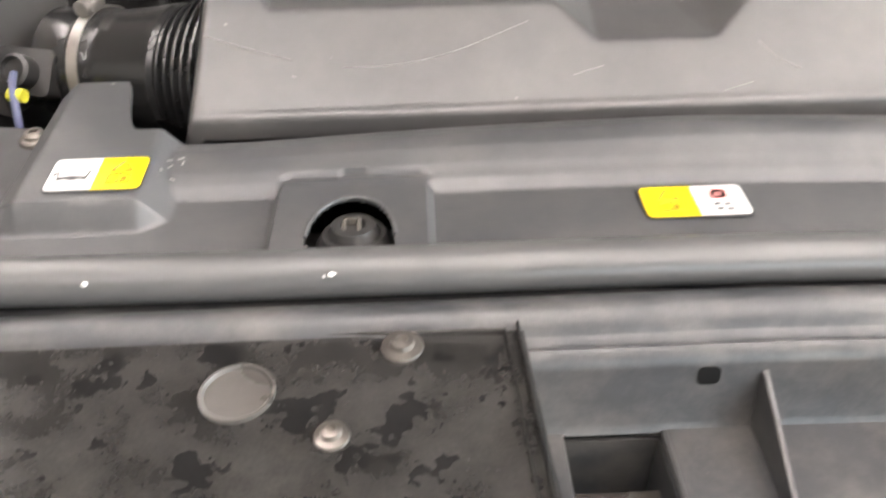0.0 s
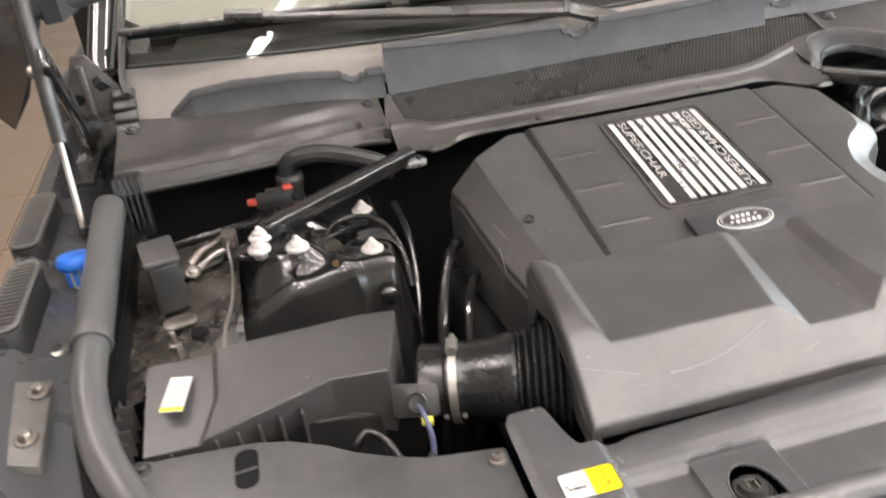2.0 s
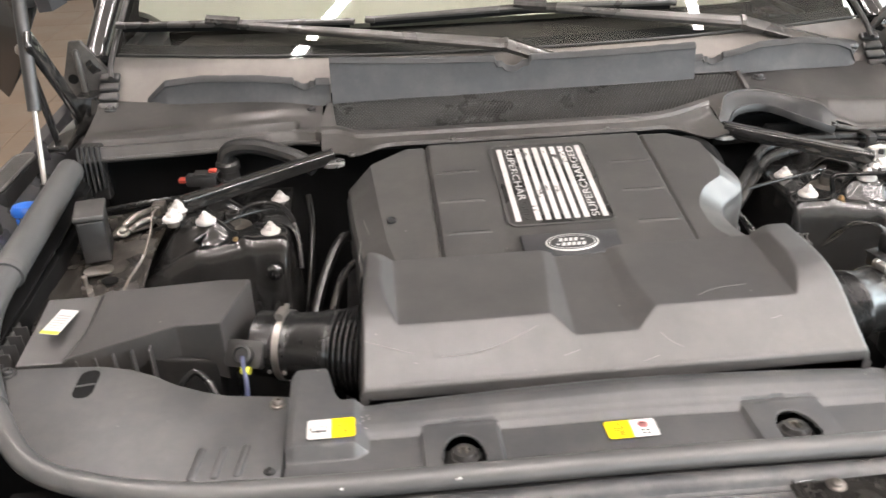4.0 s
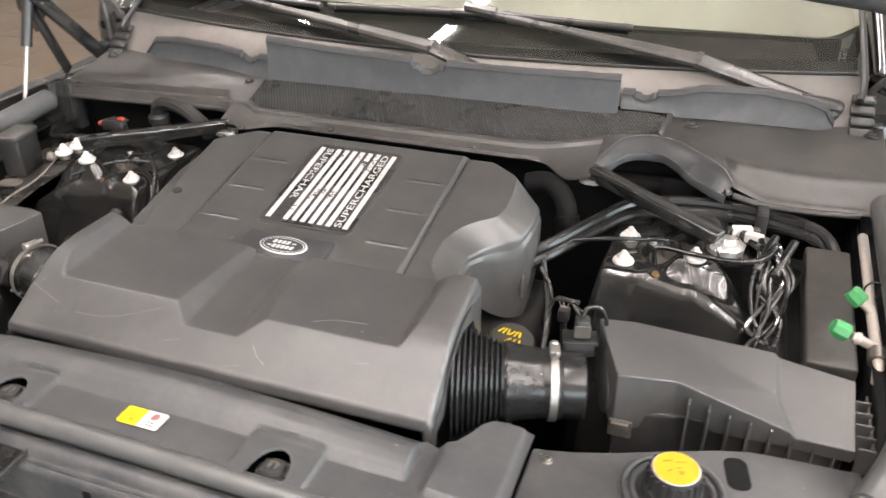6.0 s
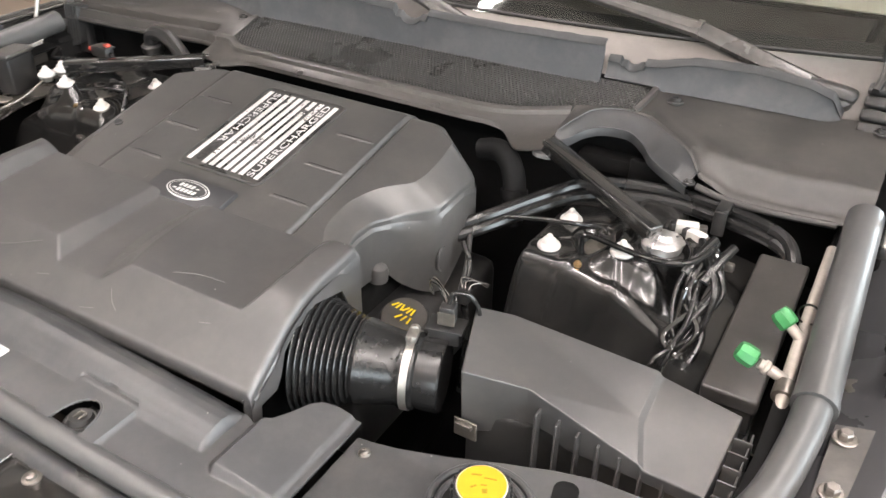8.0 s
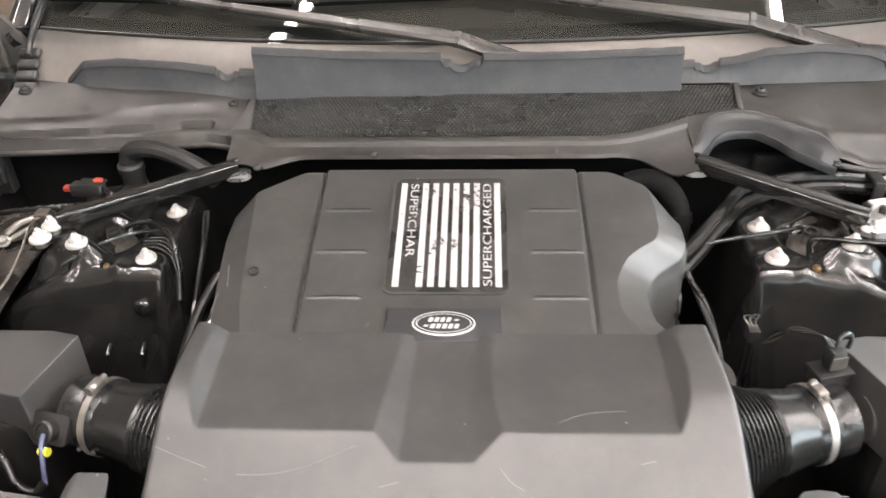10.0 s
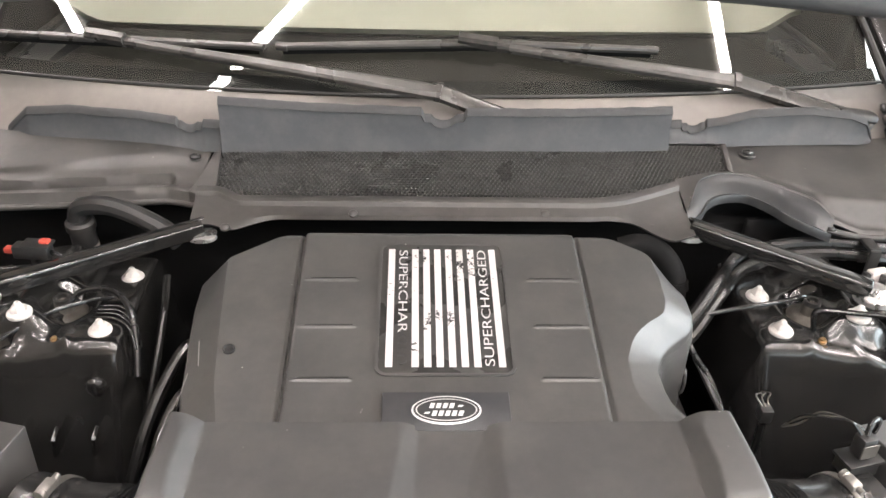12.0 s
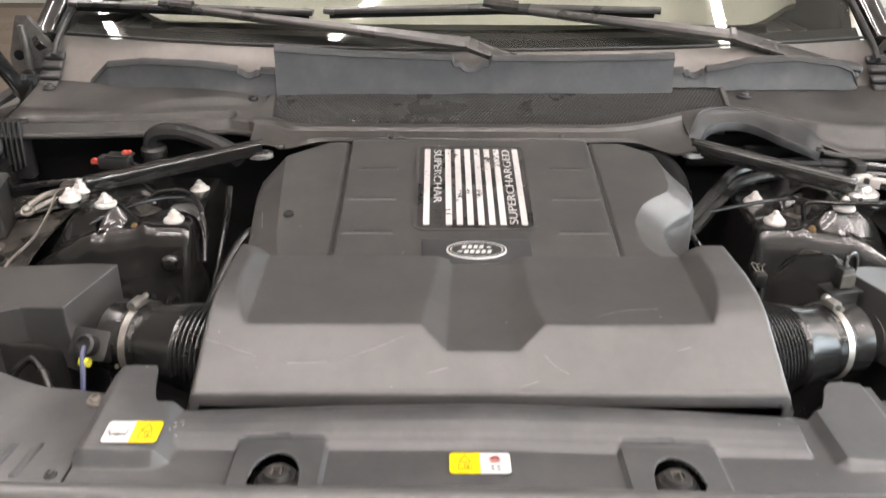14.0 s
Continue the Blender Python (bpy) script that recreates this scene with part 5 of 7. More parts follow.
def build_tower(s):
    t = thing("strut_tower", (s * 0.56, 0.90, 0.50), "glossy black painted suspension tower", "suspension tower", "suspension towers")

    def zf(x, y):
        ax = abs(x)
        z = 1.004
        # front face, inner face and the fall towards the wing
        z -= 2.6 * max(0, 0.836 - 0.10 * max(0, ax - 0.49) - y) + 7.0 * max(0, 0.424 - ax) + 0.16 * max(0, ax - 0.49)
        z -= 0.40 * max(0, ax - 0.585) + 0.9 * max(0, ax - 0.66) * (1 - step(0.84, 0.90, y))
        # pressed ribs and the round seat of the mount
        for ang in (-112, -62, -28, 30, -150):
            dx, dy = math.cos(radians(ang)), math.sin(radians(ang))
            px, py = ax - 0.522, y - 0.918
            along, across = px * dx + py * dy, -px * dy + py * dx
            if along > 0.045:
                z += 0.0070 * math.exp(-(across / 0.0045) ** 2) * step(0.045, 0.055, along) * (1 - step(0.105, 0.12, along))
        z += 0.032 * step(0.505, 0.545, ax) * step(0.842, 0.868, y) * (1 - step(0.60, 0.66, ax))
        d = math.hypot(ax - 0.522, y - 0.918)
        z += 0.005 * math.exp(-((d - 0.046) / 0.004) ** 2)
        z -= 0.014 * (1 - step(0.034, 0.043, d))
        return max(z, 0.60)

    xs, ys = lin(0.400, 0.775, 130), lin(0.690, 1.04, 120)
    # blunt the sharp rims by averaging the heights
    hz = np.array([[zf(x, y) for x in xs] for y in ys])
    for _ in range(9):
        q = np.pad(hz, 1, mode="edge")
        hz = (q[:-2, 1:-1] + q[2:, 1:-1] + q[1:-1, :-2] + q[1:-1, 2:] + 2 * q[1:-1, 1:-1]) / 6
    bm = sheet(lambda i, j: (s * xs[i], ys[j], float(hz[j][i])), range(len(xs)), range(len(ys)), 0.003)
    part("shell", bm, M_TOWER, t, angle=60)
    part("mount", lathe((s * 0.522, 0.918, 0.985), (0, 0, 1), [(0.030, 0), (0.030, 0.008), (0.022, 0.013), (0.013, 0.014), (0.012, 0.028), (0.007, 0.029), (0.006, 0.026), (0, 0.025)], 28), M_MOUNT, t, "dull metal strut top mount")
    part("mount_ring", lathe((s * 0.522, 0.918, 0.990), (0, 0, 1), [(0.0115, 0.02), (0.0115, 0.030), (0.008, 0.030), (0.008, 0.02)], 20), M_BLACK, t)
    part("earth_bolt", lathe((s * 0.509, 0.846, 0.9975), (0, 0, 1), [(0.0085, 0), (0.0085, 0.002), (0.0055, 0.0025), (0.0055, 0.007), (0.0035, 0.0075), (0.0035, 0.010), (0, 0.010)], 12), M_COPPER, t, "brassy earth bolt")
    if s < 0:
        part("front_knob", lathe((s * 0.447, 0.800, 0.965), (0, -1, 0.2), [(0.013, 0), (0.013, 0.006), (0.009, 0.009), (0.004, 0.010), (0, 0.010)], 20), M_PAINT, t)
    for i in range(3 if s < 0 else 0):
        part("front_rib", box(-0.003, 0.003, -0.010, 0.012, -0.026, 0.022, 0.002, 2, Matrix.Translation((s * (0.455 + 0.05 * i), 0.776 - 0.002 * i, 0.892)) @ Matrix.Rotation(radians(18), 4, "X") @ Matrix.Rotation(radians(-14 * s), 4, "Y")), M_PAINT, t)
    spots = [(0.454, 0.862), (0.556, 0.868), (0.449, 0.989)]
    if s > 0:
        spots = [(0.458, 0.864), (0.561, 0.868), (0.456, 0.948)]
    for x, y in spots:
        n = thing("strut_nut", (s * x, y, 1.000), "white capped nut on a strut tower stud", "nut", "strut nuts")
        i, j = round((x - 0.400) / 0.375 * 129), round((y - 0.690) / 0.35 * 119)
        capped_nut(n, s * x, y, float(hz[j - 2:j + 3, i - 2:i + 3].max()) - 0.001)


def bar(a, b, w, h, bev=0.006):
    a, b = Vector(a), Vector(b)
    q = (b - a).to_track_quat("X", "Z").to_matrix().to_4x4()
    return box(0, (b - a).length, -w / 2, w / 2, -h / 2, h / 2, bev, 3, Matrix.Translation(a) @ q)


def build_brace(s):
    t = thing("strut_brace", (s * 0.48, 0.97, 1.03), "black painted strut brace from tower to bulkhead", "brace", "strut braces")
    a, b = ((-0.352, 1.036, 1.064), (-0.598, 0.905, 1.046)) if s < 0 else ((0.372, 1.036, 1.070), (0.592, 0.905, 1.047))
    part("tube", bar(a, b, 0.025, 0.023, 0.0035), M_PAINT, t)
    part("upper_edge", bar(Vector(a) + Vector((0, 0.016, 0.004)), Vector(b) + Vector((0, 0.016, 0.004)), 0.008, 0.010, 0.003), M_PAINT, t)
    part("foot", prism(rounded(0, 0, 0.066, 0.044, 0.02), 0, 0.008, 0.003, m=Matrix.Translation((b[0] + s * 0.012, b[1] - 0.004, 1.020)) @ Matrix.Rotation(radians(-28 * s), 4, "Z")), M_PAINT, t)
    part("end_lug", prism(rounded(0, 0, 0.040, 0.034, 0.012), 0, 0.007, 0.002, m=Matrix.Translation((a[0], a[1] - 0.004, a[2] - 0.016))), M_CRUMPLE, t, "bare metal end lug")
    if s > 0:
        c = thing("tower_cap", (0.600, 0.908, 1.03), "bright crumpled aluminium cap on brace foot", "cap")
        bm = lathe((0.602, 0.908, 1.0285), (0, 0, 1), [(0.027, 0), (0.027, 0.010), (0.023, 0.014), (0.016, 0.016), (0.010, 0.021), (0.004, 0.022), (0, 0.022)], 20)
        for v in bm.verts:
            v.co += Vector((noise.noise(v.co * 70), noise.noise(v.co * 70 + Vector((5, 0, 0))), noise.noise(v.co * 80 + Vector((9, 0, 0))))) * 0.003
        part("shell", bm, M_CRUMPLE, c)
        for a, L in ((0.4, 0.030), (2.3, 0.026), (4.0, 0.030), (5.2, 0.024)):
            part("ear", prism(rounded(L / 2, 0, L, 0.017, 0.007), 0, 0.004, 0.0015, m=Matrix.Translation((0.602, 0.908, 1.041)) @ Matrix.Rotation(a, 4, "Z") @ Matrix.Rotation(radians(14), 4, "Y")), M_CRUMPLE, c)
        for px, py, pz, rz, L in ((0.622, 0.948, 1.046, 0.25, 0.030), (0.640, 0.930, 1.046, -0.35, 0.026)):
            w = thing("wire_connector", (px, py, pz - 0.01), "pale grey two-part wire connector by the brace foot", "connector", "brace connectors")
            m = Matrix.Translation((px, py, pz)) @ Matrix.Rotation(rz, 4, "Z")
            part("shell", box(-L / 2, L / 2, -0.007, 0.007, -0.010, 0.006, 0.002, 2, m), M_NYLON, w)
            part("sleeve", box(L / 2 + 0.0002, L / 2 + 0.011, -0.0055, 0.0055, -0.007, 0.004, 0.002, 2, m), M_DULL, w, "bright end sleeve")
            part("collar", box(-L / 2 - 0.008, -L / 2 - 0.0002, -0.006, 0.006, -0.008, 0.004, 0.002, 2, m), M_BLACK, w)
    else:
        for x, y in ((-0.604, 0.900), (-0.607, 0.866)):
            n = thing("brace_nut", (x, y, 1.028), "white capped nut on the brace foot", "nut", "brace nuts")
            part("spacer", lathe((x, y, 1.0275), (0, 0, 1), [(0.010, 0), (0.010, 0.0098)], 16), M_DULL, n)
            capped_nut(n, x, y, 1.0375, 0.98)


# ---- bulkhead, cowl and windscreen ----
def cowl_z(y):
    return interp(y, [1.05, 1.09, 1.12, 1.20, 1.25], [1.071, 1.086, 1.094, 1.112, 1.122])


def build_cowl():
    t = thing("windscreen_cowl", (0.03, 1.13, 1.04), "dusty grey plastic cowl panel with honeycomb grille", "car panel")

    def front(x):
        return 1.092 + 0.020 * step(0.30, 0.345, -x) + 0.066 * step(0.22, 0.47, x)

    # the lip in front of the grille, stepping down to the bay
    def lip(u, v):
        x = u
        y_t = front(x) - 0.002
        ends = step(0.24, 0.34, abs(x))
        rows = [(0.0, 0.0), (-0.008, 0.001), (-0.014, -0.001), (-0.018, -0.007), (-0.030 - 0.004 * ends, -0.010 - 0.004 * ends), (-0.036 - 0.020 * ends, -0.012 - 0.008 * ends), (-0.0385 - 0.030 * ends - 0.055 * step(0.28, 0.345, x), -0.017 - 0.010 * ends)]
        dy, dz = rows[v]
        z0 = cowl_z(y_t) if x < 0.25 else cowl_z(1.092) + 0.014 * step(0.25, 0.45, x)
        return (x, y_t + dy, z0 + dz)

    part("front_lip", sheet(lip, lin(-0.372, 0.372, 90), range(7), 0.003), M_COWL, t, angle=30)
    # side cheeks of the frame
    part("cheek", prism([(-0.385, 1.100), (-0.348, 1.088), (-0.344, 1.112), (-0.352, 1.196), (-0.362, 1.196), (-0.374, 1.130)], 1.060, 1.1, 0.002, top=lambda x, y: cowl_z(y) + 0.001), M_COWL, t)
    part("cheek", prism([(0.461, 1.160), (0.470, 1.152), (0.4785, 1.229), (0.469, 1.229)], 1.060, 1.1, 0.002, top=lambda x, y: cowl_z(y) + 0.003), M_COWL, t)
    inner = spline([(0.374, 1.052, 1.066), (0.396, 1.066, 1.074), (0.412, 1.088, 1.081), (0.436, 1.104, 1.085), (0.475, 1.106, 1.086), (0.505, 1.084, 1.082), (0.528, 1.058, 1.076), (0.562, 1.042, 1.066), (0.590, 1.036, 1.056)], 6)
    crest = spline([(0.372, 1.066, 1.078), (0.384, 1.085, 1.088), (0.402, 1.122, 1.098), (0.425, 1.141, 1.101), (0.455, 1.149, 1.102), (0.495, 1.143, 1.101), (0.540, 1.108, 1.097), (0.578, 1.080, 1.090), (0.600, 1.058, 1.072)], 6)

    def arch(u, v):
        b_ = crest[u]
        a_ = inner[u]
        f, dz = [(-0.02, -0.012), (-0.04, -0.001), (0.0, 0.002), (0.12, -0.001), (0.5, 0.003), (0.85, 0.003), (1.0, 0.001)][v]
        q = a_.lerp(b_, f)
        return (q.x, q.y, q.z + dz)

    def shelf(u, v):
        b_ = crest[u]
        back = front(b_.x) + 0.004 if b_.x < 0.468 else b_.y + 0.010
        z1 = cowl_z(back) - 0.001 if b_.x < 0.468 else b_.z - 0.004
        y1 = max(back, b_.y + 0.004)
        return (b_.x, b_.y + (y1 - b_.y) * v, b_.z + 0.003 + (z1 - b_.z - 0.003) * v)

    part("arch_flange", sheet(arch, range(len(inner)), range(7), 0.003), M_ARCH, t, "blue-grey arched flange", angle=40)
    part("arch_shelf", sheet(shelf, range(len(inner)), lin(0, 1, 4), 0.003), M_COWL, t, angle=40)
    # honeycomb grille
    bm = bmesh.new()
    p = 0.0068
    hh = p * 0.866
    r_out, r_in = p / math.sqrt(3), p / math.sqrt(3) * 0.80
    for j in range(28):
        y = 1.088 + hh * j
        for i in range(-54, 72):
            x = p * (i + 0.5 * (j % 2))
            f = front(x)
            if y < f - 0.002 or y > 1.234 or x < -0.350 or x > 0.467 or (x < 0.36 and y > 1.215):
                continue
            z = cowl_z(y) - 0.004
            ring = []
            for k in range(6):
                a = radians(30 + 60 * k)
                ring.append(((x + r_out * math.cos(a), y + r_out * math.sin(a), z), (x + r_in * math.cos(a), y + r_in * math.sin(a), z + 0.0006), (x + r_in * math.cos(a), y + r_in * math.sin(a), z - 0.0025)))
            vs = [[bm.verts.new(q) for q in col] for col in ring]
            for k in range(6):
                n = (k + 1) % 6
                bm.faces.new((vs[k][0], vs[n][0], vs[n][1], vs[k][1]))
                bm.faces.new((vs[k][1], vs[n][1], vs[n][2], vs[k][2]))
    part("grille", bm, M_GRILLE, t, "fine honeycomb grille", angle=60)
    part("duct", merge(box(-0.35, 0.385, 1.10, 1.235, 1.045, 1.055, 0.0), box(0.3851, 0.468, 1.160, 1.235, 1.045, 1.055, 0.0)), M_BLACK, t)
    for x in (-0.045, 0.032):
        part("duct_drain", lathe((x, 1.150, 1.0545), (0, 0, 1), [(0.019, 0), (0.019, 0.001), (0, 0.001)], 20), M_DARK, t, "dark round drain under the grille")
    for x, y in ((-0.133, 1.056), (0.155, 1.060), (-0.318, 1.030), (0.315, 1.038)):
        z = 1.0760 if abs(x) < 0.2 else 1.066
        part("stud", lathe((x, y, z), (0, -0.3, 1), [(0.0075, 0), (0.007, 0.003), (0.004, 0.005), (0, 0.0052)], 16), M_COWL, t)

    # rubber blades that meet the bonnet
    def blade(name, line, label, notch=None):
        """line: rows of x, y, z of foot, z of top."""
        th = thing(name, (line[len(line) // 2][0], line[len(line) // 2][1], min(r[2] for r in line)), label, "seal", "cowl seals")
        xs = [r[0] for r in line]

        def col(x):
            y = interp(x, xs, [r[1] for r in line])
            z0 = interp(x, xs, [r[2] for r in line])
            z1 = interp(x, xs, [r[3] for r in line])
            for nx, w, d in notch or ():
                q = abs(x - nx)
                if q < w:
                    z1 -= d * (1 if q > w * 0.55 else 1 + 0.9 * math.sqrt(1 - (q / (w * 0.55)) ** 2))
            return y, z0, z1

        us = sorted(set(lin(xs[0], xs[-1], 140)))

        def fn(u, v):
            y, z0, z1 = col(u)
            k = v
            lean = 0.010 * k + 0.004 * math.sin(k * 3.0)
            wob = 0.0022 * noise.noise(Vector((u * 9, 0, 3))) * k
            return (u, y + lean + wob, z0 + (z1 - 0.007 - z0) * k)

        part("blade", sheet(fn, us, lin(0, 1, 9), 0.004), M_SEAL, th, angle=40)

        def rim(u, v):
            y, z0, z1 = col(u)
            wob = 0.0022 * noise.noise(Vector((u * 9, 0, 3)))
            rag = 0.0016 * noise.noise(Vector((u * 40, 2, 0)))
            return (u, y + 0.0085 + wob + 0.011 * v, z1 - 0.008 + (0.010 + rag) * math.sin(v * 1.57))

        part("top_lip", sheet(rim, us, lin(0, 1, 6), 0.003), M_LIP, th, angle=40)
        return th

    blade("cowl_seal", [(-0.352, 1.200, 1.103, 1.194), (-0.2, 1.202, 1.100, 1.184), (0.0, 1.205, 1.098, 1.177), (0.2, 1.208, 1.102, 1.177), (0.379, 1.216, 1.110, 1.180)], "grey rubber cowl seal with a rounded notch", [(0.004, 0.034, 0.011)])
    blade("side_seal", [(-0.735, 1.275, 1.098, 1.102), (-0.68, 1.256, 1.098, 1.150), (-0.60, 1.240, 1.100, 1.160), (-0.50, 1.222, 1.102, 1.160), (-0.42, 1.214, 1.103, 1.153), (-0.355, 1.207, 1.104, 1.150)], "grey rubber side cowl seal with ragged top", [(-0.405, 0.020, 0.006)])
    blade("side_seal", [(0.382, 1.231, 1.118, 1.150), (0.44, 1.232, 1.118, 1.152), (0.470, 1.233, 1.117, 1.156), (0.482, 1.234, 1.112, 1.158), (0.52, 1.238, 1.112, 1.168), (0.62, 1.248, 1.110, 1.170), (0.70, 1.256, 1.108, 1.160), (0.735, 1.262, 1.106, 1.146), (0.752, 1.266, 1.106, 1.118)], "grey rubber side cowl seal with ragged top", [(0.425, 0.020, 0.006)])

    # panels beside the grille
    for s in (-1, 1):
        sp = thing("cowl_side_panel", (s * 0.60, 1.16, 1.03), "dusty grey plastic cowl end panel" if s < 0 else "dusty grey plastic cowl end panel with an arched cut-out", "car panel", "cowl side panels")

        def fr(ax):
            if s < 0:
                return interp(ax, [0.37, 0.42, 0.46, 0.66, 0.80], [1.098, 1.112, 1.108, 1.088, 1.080])
            return interp(ax, [0.47, 0.495, 0.54, 0.578, 0.600, 0.65, 0.72, 0.80], [1.152, 1.147, 1.112, 1.084, 1.062, 1.052, 1.048, 1.056])

        def fn(ax, v):
            y0 = fr(ax)
            y = y0 + (1.262 + 0.02 * step(0.6, 0.8, ax) - y0) * v
            d = y - y0
            if s > 0:
                zfront = interp(ax, [0.47, 0.495, 0.54, 0.578, 0.600, 0.65, 0.80], [1.101, 1.101, 1.097, 1.090, 1.070, 1.054, 1.054])
                zback = 1.097 + 0.12 * (y - 1.14)
                z = zfront + (zback - zfront) * step(0.010, 0.040, d) - 0.006 * (1 - step(0, 0.006, d))
                z += 0.005 * math.sin(ax * 14 + 1) * step(0.03, 0.07, d) * step(0.55, 0.62, ax)
            else:
                z = 1.084 + 0.20 * max(0, y - 1.13) - 0.016 * (1 - step(0, 0.008, d))
                z += 0.006 * math.sin(ax * 14 + 1) * step(0.06, 0.09, d)
                # the long recess with a rounded end
                q = math.hypot(max(0, 0.428 - ax), y - (y0 + 0.029))
                z -= 0.013 * (1 - step(0.011, 0.018, q))
            return (s * ax, y, z)

        part("panel", sheet(fn, lin(0.372 if s < 0 else 0.470, 0.812 if s < 0 else 0.832, 90), lin(0, 1, 50), 0.003), M_COWL, sp, angle=40)
        if s > 0:
            part("front_edge", tube([(0.602, 1.052, 1.054), (0.65, 1.049, 1.046), (0.72, 1.047, 1.046), (0.795, 1.055, 1.046)], 0.005, 10), M_COWL, sp)
            screw("trim_clip", (0.592, 1.046, 1.060), 0.006, M_BLACK, "black trim clip in the cowl end panel", group="trim clips", washer=1.5)
            screw("trim_clip", (0.812, 1.250, 1.1105), 0.008, M_BLACK, "black trim clip in the cowl end panel", group="trim clips", washer=1.5)
            screw("trim_clip", (0.512, 1.214, 1.107), 0.009, M_BLACK, "black trim clip in the cowl end panel", group="trim clips", washer=1.5)
        else:
            part("front_edge", tube([(-0.375, 1.096, 1.066), (-0.42, 1.110, 1.066), (-0.46, 1.106, 1.066), (-0.66, 1.086, 1.066), (-0.81, 1.079, 1.066)], 0.005, 10), M_COWL, sp)
            screw("trim_clip", (-0.394, 1.196, 1.0975), 0.009, M_BLACK, "black trim clip in the cowl end panel", group="trim clips", washer=1.5)
            screw("trim_clip", (-0.787, 1.246, 1.1075), 0.008, M_BLACK, "black trim clip in the cowl end panel", group="trim clips", washer=1.5)
    # plenum under the arch, near-black for the shade there
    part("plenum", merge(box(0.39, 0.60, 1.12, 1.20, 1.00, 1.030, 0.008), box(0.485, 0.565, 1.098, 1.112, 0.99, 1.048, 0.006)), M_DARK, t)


GLASS_A = 32.0


def glass_point(x, k):
    """k metres up the slope from the lower edge of the windscreen."""
    y0 = 1.288 + 0.055 * (x / 0.75) ** 2
    return Vector((x, y0 + k * math.cos(radians(GLASS_A)), 1.172 + 0.014 * (x / 0.75) ** 2 + k * math.sin(radians(GLASS_A))))


def build_screen():
    t = thing("windscreen", (0, 1.35, 1.17), "clear raked windscreen reflecting ceiling lights", "windscreen")

    def fn(u, v):
        return glass_point(u * (1 - 0.12 * v), v * 0.85)

    g = part("pane", sheet(fn, lin(-0.78, 0.78, 40), lin(0, 1, 20), 0.005), M_GLASS, t)
    g.visible_shadow = False
    part("frit", sheet(lambda u, v: glass_point(u, -0.004 + 0.045 * v) + Vector((0, 0.006, -0.0085)), lin(-0.78, 0.78, 40), lin(0, 1, 3), 0.001), M_DARK, t, "black border")
    # scuttle between seal and glass
    sc = thing("scuttle_panel", (0, 1.26, 1.10), "satin black scuttle panel below the windscreen", "car panel")

    def sf(u, v):
        g0 = glass_point(u, 0.0)
        y = 1.236 + 0.035 * (abs(u) / 0.75) ** 2
        return (u, y + (g0.y - 0.002 - y) * v, 1.118 + (g0.z - 1.118 - 0.002) * (v ** 0.8) + 0.003 * math.sin(v * 3.1) - 0.034 * step(0.52, 0.72, abs(u)) * (1 - v) ** 0.4)

    part("panel", sheet(sf, lin(-0.80, 0.80, 60), lin(0, 1, 14), 0.003), M_SCUTTLE, sc)
    part("edge_strip", tube([glass_point(x, -0.001) + Vector((0, 0, 0.003)) for x in lin(-0.78, 0.78, 30)], 0.0028, 8, 2), M_BLACK, sc)
    # dashboard behind the glass
    d = thing("dashboard", (0, 1.75, 0.95), "long black dashboard top behind the windscreen", "dashboard")

    def df(u, v):
        far = 2.04 + 0.05 * (u / 0.7) ** 2
        return (u, 1.315 + 0.05 * (u / 0.7) ** 2 + (far - 1.315) * v, 1.150 - 0.086 * v + 0.008 * math.sin(v * 3))

    part("top", sheet(df, lin(-0.735, 0.735, 30), lin(0, 1, 12), 0.01), M_DASH, d)
    part("body", box(-0.72, 0.72, 1.42, 2.02, 0.80, 1.04, 0.02), M_DASH, d)
    # dark side walls added to block the bright window beyond the glass
    for s in (-1, 1):
        part("side_blind", sheet(lambda u, v: (s * (0.770 + 0.13 * step(0, 0.35, u)), 1.36 + 1.1 * u, 0.80 + (0.372 + min(0.66 * u, 0.44)) * v), lin(0, 1, 12), lin(0, 1, 4), 0.02), M_DASH, d)
    # pale cream sheet, sized to fill the pale band across the glass
    c = thing("cream_band", (0, 2.4, 0.8), "pale cream sheet behind the dashboard", "car interior")

    def cf(u, v):
        # the lower edge lifts at its rounded ends
        lift = 0.055 * step(0.72, 0.87, abs(u)) ** 2
        return (u, 1.87 + 0.02 * (u / 0.7) ** 2 + 0.60 * v, 1.112 + lift * (1 - v) + 0.43 * v + 0.012 * math.sin(v * 6))

    part("base", box(-0.80, 0.80, 1.885, 1.93, 0.80, 1.110, 0.004), M_DASH, c, "black lower part below the cream sheet")
    part("trim", sheet(cf, lin(-0.87, 0.87, 70), lin(0, 1, 16), 0.02), M_CREAM, c)
    part("rear_trim", box(-0.80, 0.80, 2.80, 2.82, 0.80, 1.60, 0.005), M_DASH, c, "dark rear of the cabin")
    part("seam", tube([cf(x, 0.30) for x in lin(-0.4, 0.4, 12)], 0.004, 8, 2), M_DASH, c)
    part("handle", prism(rounded(0, 0, 0.05, 0.018, 0.008), 0, 0.012, 0.003, m=Matrix.Translation(cf(0.02, 0.40)) @ Matrix.Rotation(radians(50), 4, "X")), M_DASH, c, "small dark handle")
